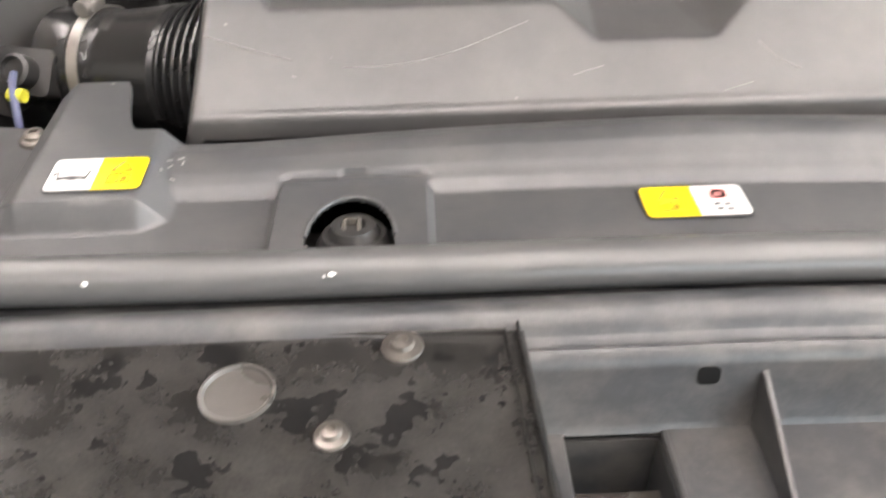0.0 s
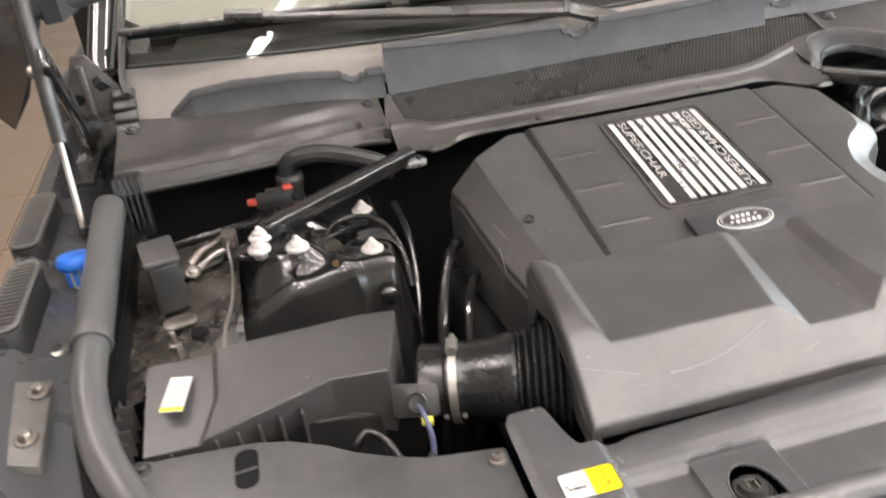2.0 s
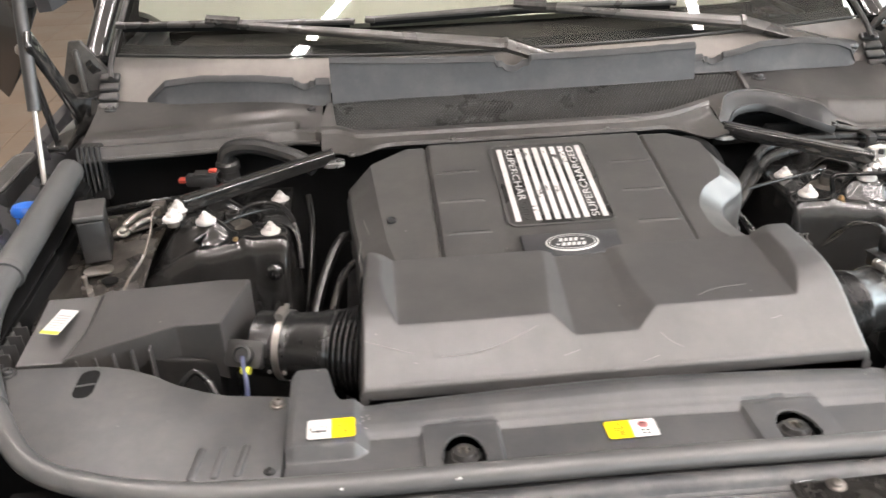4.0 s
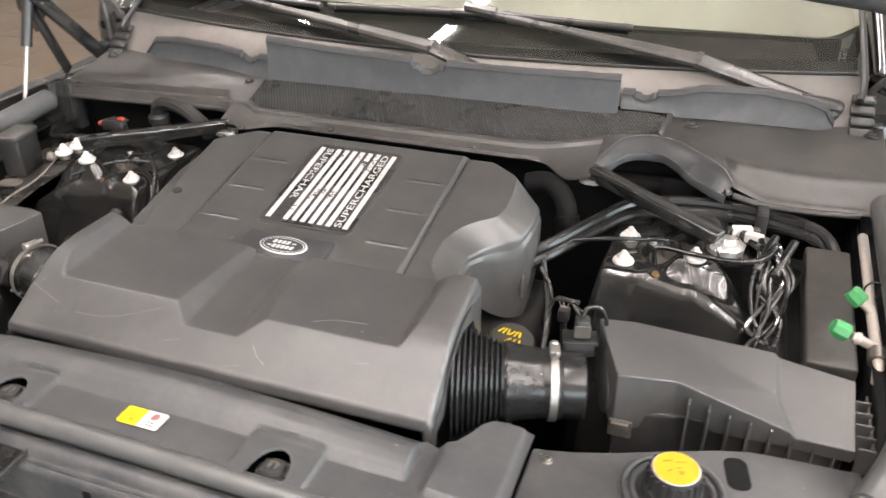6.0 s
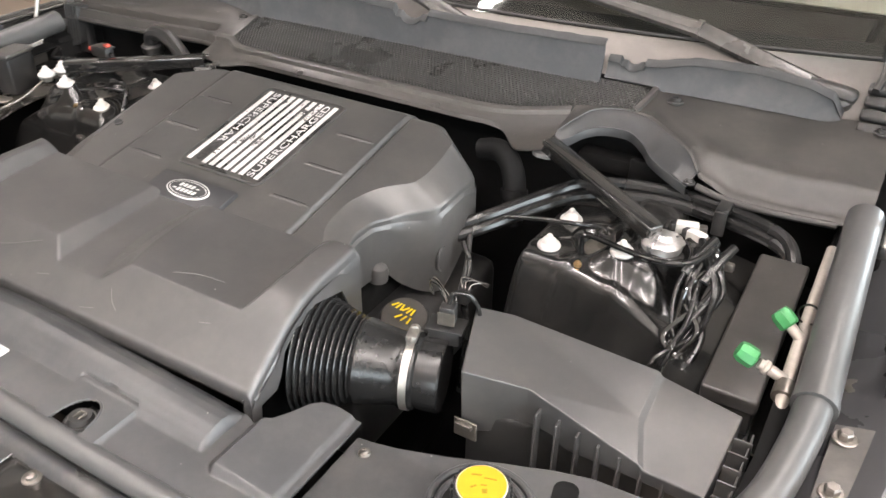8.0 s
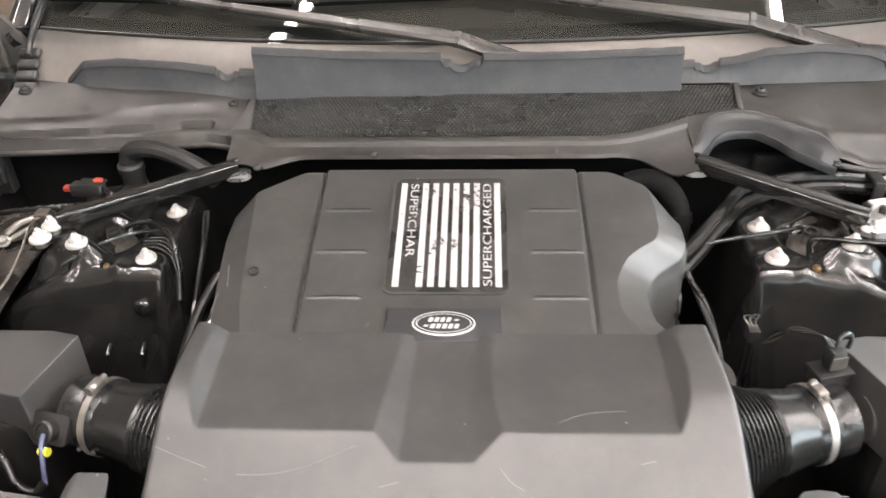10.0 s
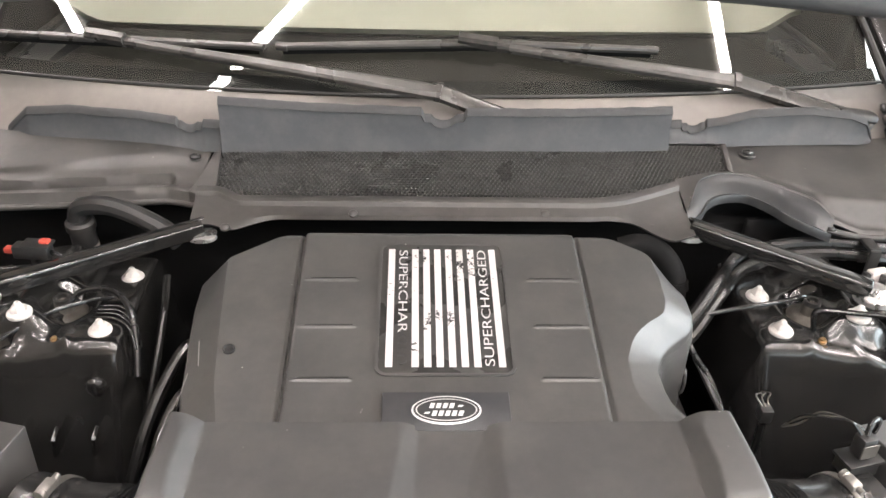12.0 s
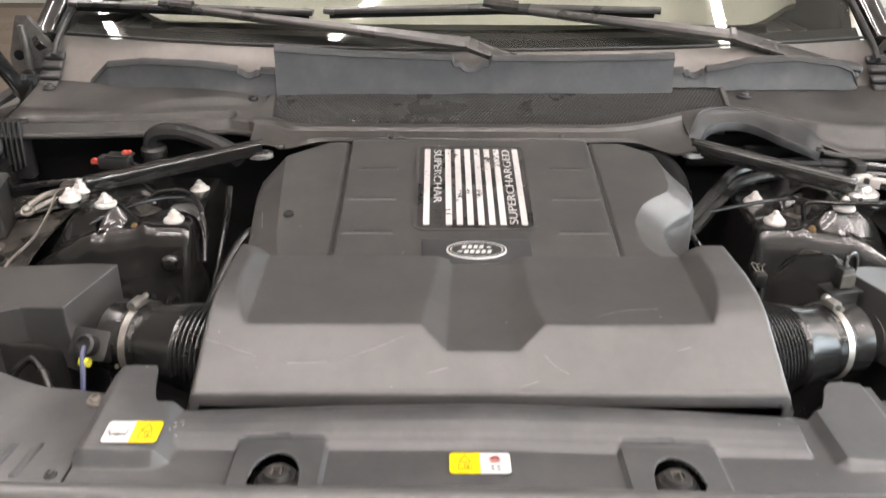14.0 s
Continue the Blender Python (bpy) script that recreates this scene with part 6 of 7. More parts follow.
    # pillars
    for s in (-1, 1):
        p = thing("screen_pillar", (s * 0.80, 1.36, 1.10), "glossy dark windscreen pillar with rubber edge", "pillar", "windscreen pillars")
        a, b = glass_point(s * 0.79, 0.02), glass_point(s * 0.70, 0.86)
        low = Vector((s * 0.818, 1.345, 1.172))
        part("pillar", tube([low, a + Vector((s * 0.036, 0.02, -0.006)), (a + b) / 2 + Vector((s * 0.034, 0, 0.010)), b + Vector((s * 0.03, 0, 0))], 0.028, 18, 8, flat=0.75), M_PAINT, p)
        part("edge", tube([Vector((s * 0.786, 1.288, 1.158)), a + Vector((s * -0.001, 0.0, 0.004)), (a + b) / 2 + Vector((s * 0.002, 0, 0.007)), b], 0.006, 8, 8), M_BLACK, p)
        part("foot", box(s * 0.835 - 0.034, s * 0.835 + 0.034, 1.285, 1.50, 0.98, 1.125, 0.012), M_PAINT, p)
        # stacked rubber corrugations at the pillar's foot
        for i in range(4):
            part("gaiter_fold", box(-0.020, 0.020, -0.010, 0.010, -0.006, 0.006, 0.005, 3, Matrix.Translation((s * 0.795, 1.262 + 0.017 * i, 1.108 + 0.015 * i)) @ Matrix.Rotation(radians(30), 4, "X")), M_BLACK, p)


def build_wipers():
    # driver's and passenger's wiper, both parked at the foot of the glass
    for (pivot, elbow, conn, tip0, tip1, label) in (
            ((0.165, 1.240, 1.132), (-0.004, 1.262, 1.187), (-0.568, 1.384, 1.228), (-0.775, 1.396, 1.232), (-0.310, 1.372, 1.222), "long black wiper with its blade on the glass"),
            ((0.742, 1.302, 1.130), (0.505, 1.310, 1.195), (0.066, 1.372, 1.234), (-0.268, 1.362, 1.226), (0.366, 1.358, 1.231), "black wiper with a flat blade on the glass")):
        t = thing("wiper", pivot, label, "wiper", "wipers")
        P, E, C, A, B = map(Vector, (pivot, elbow, conn, tip0, tip1))
        d = (C - E).normalized()
        up = Vector((0, -math.sin(radians(GLASS_A)), math.cos(radians(GLASS_A))))

        def strip(a, b, w0, w1, h, lift=0.0):
            ax_ = (b - a).normalized()
            side = up.cross(ax_).normalized()
            bm = bmesh.new()
            rows = []
            for q, w in ((a, w0), (b, w1)):
                rows.append([bm.verts.new(q + side * sx * w + up * (sz + lift)) for sx, sz in ((-0.5, 0), (0.5, 0), (0.5, h * 0.7), (0.25, h), (-0.25, h), (-0.5, h * 0.7))])
            for k in range(6):
                bm.faces.new((rows[0][k], rows[0][(k + 1) % 6], rows[1][(k + 1) % 6], rows[1][k]))
            bm.faces.new(rows[0])
            bm.faces.new(rows[1])
            return bm

        part("root_arm", strip(P, E, 0.030, 0.028, 0.014), M_WIPER, t)
        part("pivot_cap", lathe(P, up, [(0.019, -0.012), (0.019, 0.008), (0.014, 0.014), (0, 0.015)], 24), M_WIPER, t)
        if P.x > 0.5:
            part("pivot_cover", tube([P + Vector((-0.050, -0.006, 0.016)), P + Vector((-0.02, -0.002, 0.013)), P + Vector((0.010, 0.002, 0.008)), P + Vector((0.020, 0.003, 0.004))], 0.020, 14, 6, flat=0.65, radii=lambda q: 1 - 0.35 * q ** 6), M_BLACK, t, "black rounded pivot cover")
        part("hinge", strip(E - d * 0.006, E + d * 0.004, 0.031, 0.031, 0.017), M_WIPER, t)
        part("arm", strip(E, C, 0.028, 0.013, 0.012, 0.001), M_WIPER, t)
        blade = part("blade_spine", merge(strip(A, C, 0.011, 0.015, 0.009, 0.004), strip(C, B, 0.015, 0.011, 0.009, 0.004)), M_WIPER, t)
        part("rubber_lip", merge(strip(A, C, 0.005, 0.005, 0.014, -0.010), strip(C, B, 0.005, 0.005, 0.014, -0.010)), M_DARK, blade, "thin rubber lip")
        part("connector", strip(C - d * 0.034, C + d * 0.034, 0.021, 0.021, 0.014, 0.009), M_WIPER, t)
        for q in (A, B):
            part("end_cap", strip(q - d * 0.010, q + d * 0.010, 0.013, 0.013, 0.010, 0.0035), M_WIPER, t)


# ---- wings, bonnet and things along the rails ----
def build_wings():
    for s in (-1, 1):
        t = thing("wing", (s * 0.92, 0.85, 0.55), "black painted front wing with its inner flange", "car body", "front wings")

        def fn(u, v):
            y = 0.44 + 1.06 * u
            bow = 0.012 * (1 - ((u - 0.6) / 0.6) ** 2)
            rows = [(0.842, 0.980 + 0.03 * u), (0.880, 0.988 + 0.03 * u), (0.916, 0.998 + 0.045 * u), (0.928, 1.016 + 0.05 * u), (0.938 + bow, 1.020 + 0.05 * u), (0.952 + bow, 1.000 + 0.05 * u), (0.960 + bow, 0.93), (0.965 + bow, 0.60)]
            x, z = rows[v]
            return (s * (x - 0.06 * (1 - u) ** 3), y, z)

        part("skin", sheet(fn, lin(0, 1, 24), range(8), 0.003), M_BODY, t, angle=50)
        part("rail", sheet(lambda u, v: (s * (0.795 + 0.045 * v - 0.06 * max(0, 0.25 - u)), 0.46 + 0.62 * u, 0.984 + 0.035 * u - 0.003 * v), lin(0, 1, 16), lin(0, 1, 3), 0.003), M_DARK, t)
        for y in (0.596, 0.674):
            b = thing("wing_bolt", (s * 0.869, y, 0.99), "dull steel flange bolt on the wing rail", "bolt", "wing bolts")
            z = 1.0095 + 0.03 * (y - 0.44)
            part("washer", lathe((s * 0.869, y, z), (0, 0, 1), [(0.0125, 0), (0.0125, 0.002), (0.011, 0.003)], 20), M_DULL, b)
            part("head", lathe((s * 0.869, y, z + 0.003), (0, 0, 1), [(0.0075, 0), (0.0075, 0.006), (0.006, 0.008), (0, 0.008)], 6), M_DULL, b)
        part("bracket", prism([(s * 0.852, 0.555), (s * 0.900, 0.565), (s * 0.915, 0.70), (s * 0.858, 0.695)], 0.990, 0.998, 0.001, top=lambda x, y: 1.0035 + 0.03 * (y - 0.44) + 0.17 * (abs(x) - 0.836)), M_BRACKET, t, "grey bracket plate")
        part("boss", lathe((s * 0.872, 0.782, 0.998), (0, 0, 1), [(0.016, 0), (0.016, 0.004), (0.012, 0.006), (0.008, 0.006), (0.008, 0.002), (0, 0.002)], 20), M_DULL, t, "round threaded boss")
        # bump stops with ribbed tops
        for y0, y1 in ((0.755, 0.930), (0.975, 1.165)):
            v = thing("bump_stop", (s * 0.912, (y0 + y1) / 2, 1.0), "black oblong rubber bump stop with ribbed top", "bump stop", "bump stops")
            cx, cy, L = s * (0.916 if y0 < 0.9 else 0.931), (y0 + y1) / 2, y1 - y0
            part("body", prism(rounded(cx, cy, 0.042, L, 0.019), 1.000, 1.052, 0.003), M_BLACK, v)
            part("rim", tube([(px_, py_, 1.0575) for px_, py_ in rounded(cx, cy, 0.037, L - 0.006, 0.017)] + [(cx + 0.0185, cy + L / 2 - 0.020, 1.0575)], 0.0028, 8, 1, smooth=False), M_BUMP, v)
            part("recess", prism(rounded(cx, cy, 0.035, L - 0.008, 0.016), 1.0522, 1.0546, 0), M_DARK, v)
            n = int(L / 0.0095)
            for i in range(1, n):
                y = y0 + L * i / n
                wdt = 0.0335 if 1 < i < n - 1 else 0.020
                part("top_rib", box(cx - wdt / 2, cx + wdt / 2, y - 0.0013, y + 0.0013, 1.0545, 1.060, 0.0008, 1), M_BUMP, v)


def build_sides():
    """Door tops behind the wings, and dark filler blocks added to close gaps at the car's sides."""
    for s in (-1, 1):
        t = thing("car_door", (s * 0.90, 2.05, 0.35), "dark painted front door below its window line", "car door", "front doors")
        part("panel", prism(rounded(s * 0.885, 2.06, 0.17, 1.10, 0.02), 0.35, 1.10, 0.02, 3), M_BODY, t)
        part("window_strip", box(s * 0.872 - 0.012, s * 0.872 + 0.012, 1.60, 2.58, 1.1005, 1.112, 0.003), M_BLACK, t)
        # filler block added to hide the floor behind the roll seal
        r = thing("gap_filler", (s * 0.82, 1.18, 0.90), "black filler block added in the gap below the cowl's end", "car body", "rail ends")
        part("block", box(min(s * 0.797, s * 0.86), max(s * 0.797, s * 0.86), 1.035, 1.50, 0.90, 1.030, 0.01), M_DARK, r)


def build_left_rail_things():
    t = thing("washer_cap", (-0.862, 0.945, 0.99), "blue washer bottle cap on a pale neck", "cap")
    part("neck", lathe((-0.862, 0.940, 0.985), (0, 0.15, 1), [(0.013, 0), (0.013, 0.045)], 18), M_WHITE, t, "pale plastic neck")
    part("cap", lathe((-0.862, 0.947, 1.028), (0, 0.15, 1), [(0.024, 0), (0.026, 0.004), (0.026, 0.010), (0.022, 0.017), (0.010, 0.020), (0, 0.020)], 24), M_BLUE, t, "bright blue cap")
    for i in range(3):
        part("cap_tab", box(-0.862 - 0.012 + 0.010 * i, -0.862 - 0.007 + 0.010 * i, 0.9225, 0.9265, 1.008, 1.030, 0.001), M_BLUE, t)
    t = thing("relay_box", (-0.740, 0.888, 0.97), "small black relay box with a flat lid", "relay")
    m = Matrix.Translation((-0.740, 0.887, 0.975)) @ Matrix.Rotation(radians(12), 4, "Z")
    part("body", box(-0.021, 0.021, -0.034, 0.034, 0, 0.074, 0.004, 3, m), M_BLACK, t)
    part("lid", box(-0.0235, 0.0235, -0.0365, 0.0365, 0.0745, 0.084, 0.003, 3, m), M_LID, t)
    part("bracket", prism(rounded(0, -0.055, 0.045, 0.03, 0.012), -0.004, -0.001, 0.001, m=m), M_DULL, t, "bare metal bracket")
    # rubber corrugated corner by the rail
    for s in (-1,):
        t = thing("rail_gaiter", (s * 0.790, 1.09, 1.02), "black ribbed rubber gaiter at the rail end", "gaiter", "rail gaiters")
        part("block", box(s * 0.789 - 0.019, s * 0.789 + 0.019, 1.086, 1.112, 0.985, 1.090, 0.004), M_BLACK, t)
        for i in range(5):
            part("fin", box(-0.0022, 0.0022, -0.008, 0.010, -0.036 - 0.004 * i, 0.042, 0.0015, 2, Matrix.Translation((s * (0.771 + 0.009 * i), 1.080, 1.050)) @ Matrix.Rotation(radians(-6), 4, "X")), M_BLACK, t)
    # gas struts and hinges
    for s in (-1, 1):
        g = thing("gas_strut", (s * 0.850, 0.975, 1.03), "bonnet gas strut with bright rod and black barrel", "gas strut", "gas struts")
        a, b = Vector((s * 0.857, 1.028, 1.045)), Vector((s * 0.868, 1.195, 1.46))
        part("rod", tube([a, a.lerp(b, 0.32)], 0.0048, 12, 2), M_STEEL, g, "bright steel rod")
        part("barrel", tube([a.lerp(b, 0.29), b], 0.0115, 14, 2), M_BLACK, g)
        part("socket", lathe(a - Vector((0, 0, 0.012)), (0, 0, 1), [(0.009, 0), (0.010, 0.006), (0.007, 0.016)], 14), M_BLACK, g)
        h = thing("hinge", (s * 0.872, 1.22, 1.05), "black steel bonnet hinge arm", "hinge", "bonnet hinges")
        part("base", box(s * 0.872 - 0.020, s * 0.872 + 0.020, 1.16, 1.34, 1.055, 1.070, 0.004), M_PAINT, h)
        part("arm", bar((s * 0.866, 1.31, 1.075), (s * 0.850, 1.10, 1.285), 0.014, 0.034, 0.004), M_PAINT, h)
        plate = prism([(s * 0.802, 1.04), (s * 0.802, 1.165), (s * 0.826, 1.195), (s * 0.842, 1.225), (s * 0.866, 1.225), (s * 0.892, 1.150), (s * 0.892, 1.04)], -0.006, 0.006, 0.003, m=Matrix.Translation((0, 1.335, 0)) @ Matrix.Rotation(radians(90), 4, "X"))
        part("bracket", plate, M_HINGE, h, "dusty grey hinge bracket")
        part("bracket_rib", bar((s * 0.850, 1.322, 1.08), (s * 0.854, 1.322, 1.21), 0.012, 0.012, 0.004), M_HINGE, h)
        part("bracket_hole", lathe((s * 0.872, 1.3295, 1.15), (0, -1, 0), [(0.010, 0), (0.010, 0.002), (0, 0.002)], 16), M_DARK, h, "dark hole")
        part("link", bar((s * 0.884, 1.20, 1.075), (s * 0.868, 1.12, 1.24), 0.010, 0.026, 0.003), M_PAINT, h)
        for q in ((1.30, 1.085), (1.12, 1.262)):
            part("pivot", lathe((s * 0.855, q[0], q[1]), (s, 0, 0), [(0.010, -0.01), (0.010, 0.022), (0.006, 0.026), (0, 0.026)], 16), M_DULL, h)


def build_bonnet():
    """The raised bonnet, hinged behind, seen from below along its rear edge."""
    t = thing("bonnet", (0, 1.15, 1.36), "raised black bonnet with its dark lining", "bonnet")
    a = radians(64)

    def at(x, k, lift):
        y = 1.185 - k * math.cos(a)
        z = 1.372 - 0.055 * (x / 0.85) ** 2 + k * math.sin(a)
        return Vector((x, y + lift * math.sin(a), z + lift * math.cos(a)))

    part("skin", sheet(lambda u, v: at(u * (1 - 0.10 * v), v * 1.15, 0.035), lin(-0.87, 0.87, 40), lin(0, 1, 16), 0.004), M_BODY, t)
    part("lining", sheet(lambda u, v: at(u * (1 - 0.10 * v), 0.02 + v * 1.09, 0.004 + 0.006 * math.sin(u * 22) * math.sin(v * 14)), lin(-0.80, 0.80, 60), lin(0, 1, 40), 0.004), M_DARK, t)
    part("rear_beam", sheet(lambda u, v: at(u, [0.0, -0.006, 0.004, 0.020, 0.034, 0.045][v], [0.036, 0.018, 0.002, -0.006, -0.004, 0.004][v]), lin(-0.87, 0.87, 60), range(6), 0.003), M_SEAL, t, "blue-grey inner rear edge", angle=40)
    for s in (-1, 1):
        if s > 0:
            flap = [(0.755, 1.42), (0.772, 1.334), (0.798, 1.300), (0.853, 1.262), (0.885, 1.240), (0.912, 1.205), (0.948, 1.158), (0.985, 1.21), (0.99, 1.42)]
        else:
            flap = [(s * 0.835, 1.42), (s * 0.862, 1.31), (s * 0.885, 1.27), (s * 0.912, 1.205), (s * 0.948, 1.158), (s * 0.985, 1.21), (s * 0.99, 1.40)]
        part("corner_flange", prism(flap, -0.006, 0.006, 0.002, m=Matrix.Translation((0, 1.20, 0)) @ Matrix.Rotation(radians(90), 4, "X")), M_PAINT, t)
        part("side_beam", sheet(lambda u, v: at(s * ((0.80 + 0.07 * v) * (1 - 0.10 * u)), u * 1.14, [0.004, -0.014, -0.012, 0.034][int(round(v * 3))]), lin(0, 1, 24), lin(0, 1, 4), 0.003), M_BODY, t)


# ---- pipes, leads and small plant ----
def lead(name, pts, r, material, label, category="cable", group="", n=8):
    return solo(name, tube(pts, r, 10, n), material, label, category, group)


def build_pipes():
    # right side
    f = thing("fuse_box", (0.742, 0.84, 0.93), "flat black fuse box lid beside the tower", "fuse box")
    m = Matrix.Translation((0.752, 0.845, 0.985)) @ Matrix.Rotation(radians(6), 4, "X") @ Matrix.Rotation(radians(0), 4, "Z")
    part("lid", box(-0.034, 0.030, -0.135, 0.135, 0.0, 0.022, 0.004, 3, m), M_COWL, f)
    part("body", box(-0.030, 0.026, -0.130, 0.130, -0.06, 0.0, 0.003, 2, m), M_BLACK, f)
    p = thing("coolant_pipe", (0.80, 0.86, 0.98), "bare aluminium air-conditioning pipe with green caps", "pipe")
    part("pipe", tube([(0.800, 1.020, 1.028), (0.800, 0.95, 1.024), (0.800, 0.85, 1.016), (0.801, 0.76, 1.008), (0.803, 0.715, 0.998), (0.803, 0.695, 0.970), (0.803, 0.69, 0.92)], 0.0075, 14), M_ALU, p)
    part("collar", tube([(0.802, 0.742, 1.005), (0.802, 0.722, 1.001)], 0.0125, 12, 2), M_DULL, p)
    for (bx, by, bz), (gx, gy, gz) in (((0.800, 0.815, 1.018), (0.776, 0.824, 1.034)), ((0.800, 0.745, 1.008), (0.753, 0.742, 1.028))):
        d = (Vector((gx, gy, gz)) - Vector((bx, by, bz))).normalized()
        part("valve", lathe((bx, by, bz), d, [(0.0065, 0), (0.0065, 0.022), (0.0085, 0.024), (0.0085, 0.028), (0.006, 0.030), (0.006, 0.034)], 14), M_ALU, p)
        part("valve_cap", lathe((gx, gy, gz), d, [(0.0105, -0.012), (0.0125, -0.010), (0.0125, 0.004), (0.0100, 0.010), (0, 0.011)], 8), M_GREEN, p, "green plastic valve cap")
    part("strap", tube([(0.800 + 0.012 * math.cos(a), 0.845, 1.034 + 0.014 * math.sin(a)) for a in lin(-1.2, 4.3, 14)], 0.0013, 6, 2), M_HOSE, p)
    for k in range(2):
        dz, dy = -0.012 * k, -0.020 * k
        lead("heater_hose", [(0.300, 0.865 + dy, 0.985 + dz), (0.345, 0.900 + dy, 1.002 + dz), (0.400, 0.965 + dy, 1.020 + dz), (0.455, 1.025 + dy, 1.030 + dz), (0.56, 1.052 + dy * 0.6, 1.034 + dz), (0.66, 1.045 + dy * 0.6, 1.032 + dz), (0.735, 1.020 + dy * 0.4, 1.028 + dz), (0.762, 0.985, 1.010 + dz), (0.765, 0.965, 0.97)], 0.0095, M_HOSE, "black rubber heater hose behind the strut brace", "hose", "heater hoses")
    part_clip = thing("hose_clip", (0.650, 1.03, 1.02), "black plastic clip round the heater hoses", "clip")
    part("clip", merge(box(0.642, 0.660, 1.012, 1.062, 1.042, 1.048, 0.002), box(0.642, 0.660, 1.008, 1.013, 1.008, 1.046, 0.002)), M_BLACK, part_clip)
    el = thing("breather_elbow", (0.345, 0.99, 1.0), "black moulded plastic breather elbow behind the engine cover", "hose")
    # elbow coloured near-black for the shade behind the cover
    part("elbow", tube([(0.265, 1.020, 1.040), (0.295, 1.018, 1.048), (0.322, 1.005, 1.042), (0.340, 0.990, 1.020), (0.345, 0.982, 0.99), (0.344, 0.980, 0.95)], 0.018, 14), M_DARK, el)
    part("collar", tube([(0.343, 0.986, 1.006), (0.345, 0.982, 0.992)], 0.0215, 16, 2), M_DARK, el)
    lead("sensor_lead", [(0.352, 0.905, 1.000), (0.40, 0.905, 1.012), (0.44, 0.906, 1.020), (0.485, 0.912, 1.024), (0.512, 0.926, 1.020), (0.522, 0.922, 1.005)], 0.0035, M_HOSE, "thin black lead to the strut top mount", group="tower leads")
    lead("sensor_lead", [(0.505, 0.868, 1.006), (0.502, 0.872, 1.030), (0.515, 0.872, 1.036), (0.56, 0.858, 1.040), (0.61, 0.846, 1.045), (0.650, 0.850, 1.052), (0.668, 0.880, 1.058), (0.666, 0.915, 1.050)], 0.0040, M_HOSE, "bent black pipe across the tower top", group="tower leads")
    rng = random.Random(11)
    for k in range(11):
        u = k / 10
        pts = [(0.634 + 0.040 * u, 0.925 - 0.030 * rng.random(), 1.040 + 0.012 * rng.random())]
        for q, (cx, cy, cz) in enumerate(((0.668, 0.885, 1.045), (0.672, 0.850, 1.015), (0.668, 0.815, 0.975), (0.664, 0.780, 0.935), (0.660, 0.752, 0.885))):
            spread = (0.010, 0.018, 0.022, 0.020, 0.016)[q]
            pts.append((cx + (u - 0.5) * 0.030 * (1 if q < 2 else -0.6) + rng.uniform(-spread, spread), cy + rng.uniform(-0.008, 0.008), cz + rng.uniform(-0.010, 0.010)))
        lead("wiring_loom", pts, 0.0028 + 0.0024 * rng.random(), (M_HOSE, M_INTAKE, M_PAINT)[k % 3], "black taped wiring loom tangled down the tower side", group="wiring looms")
    for k, (x, y) in enumerate(((0.664, 0.898), (0.690, 0.890))):
        lead("loom_tail", [(x - 0.016, y - 0.038, 1.030), (x - 0.006, y - 0.014, 1.050), (x + 0.004, y + 0.010, 1.062)], 0.0062, M_HOSE, "upturned end of a thick taped loom", group="loom tails")
    for k in range(3):
        c = thing("loom_clip", (0.664 + 0.010 * k, 0.885 + 0.02 * k, 1.02), "pale plastic clip on the wiring loom", "clip", "loom clips")
        part("clip", box(0.660 + 0.010 * k, 0.676 + 0.010 * k, 0.882 + 0.02 * k, 0.890 + 0.02 * k, 1.018 - 0.004 * k, 1.030 - 0.004 * k, 0.002), M_DULL, c)
    # loose plug behind the right hose
    pl = thing("wire_plug", (0.395, 0.735, 0.96), "loose black plug with silver wires", "plug")
    part("plug", box(0.388, 0.404, 0.728, 0.746, 0.965, 0.985, 0.003), M_BLACK, pl)
    part("stem", tube([(0.396, 0.737, 0.966), (0.398, 0.74, 0.90), (0.39, 0.74, 0.80)], 0.005, 8, 4), M_HOSE, pl)
    for k in range(3):
        part("wire", tube([(0.392 + 0.004 * k, 0.738, 0.984), (0.385 + 0.008 * k, 0.748, 0.994 - 0.003 * k), (0.398 + 0.006 * k, 0.762, 0.986), (0.41, 0.775 + 0.004 * k, 0.97)], 0.0009, 6), M_DULL, pl, "silver wire")
    for k in range(2):
        lead("engine_lead", [(0.335, 0.86 - 0.02 * k, 0.985), (0.352 + 0.006 * k, 0.82, 0.955), (0.365, 0.77, 0.93), (0.37, 0.72, 0.89)], 0.004, M_HOSE if k else M_BLACK, "thin engine lead beside the cover", group="engine leads")
    # left side
    lead("heater_pipe", [(-0.552, 1.080, 1.026), (-0.551, 1.080, 1.052), (-0.540, 1.078, 1.072), (-0.505, 1.072, 1.079), (-0.465, 1.060, 1.075), (-0.412, 1.036, 1.062), (-0.385, 1.022, 1.046)], 0.0145, M_BLACK, "thick black bent heater pipe at the bulkhead", "pipe")
    cl = thing("pipe_clamp", (-0.546, 1.08, 1.04), "clamp and elbow on the heater pipe", "clamp")
    part("elbow", lathe((-0.548, 1.082, 1.008), (0.02, -0.1, 1), [(0.019, 0), (0.019, 0.026), (0.022, 0.028), (0.022, 0.040), (0.018, 0.044)], 20), M_BLACK, cl)
    part("band", lathe((-0.5485, 1.084, 1.000), (0.02, -0.1, 1), [(0.0195, 0), (0.0195, 0.008), (0.017, 0.009)], 20), M_ALU, cl, "bright band")
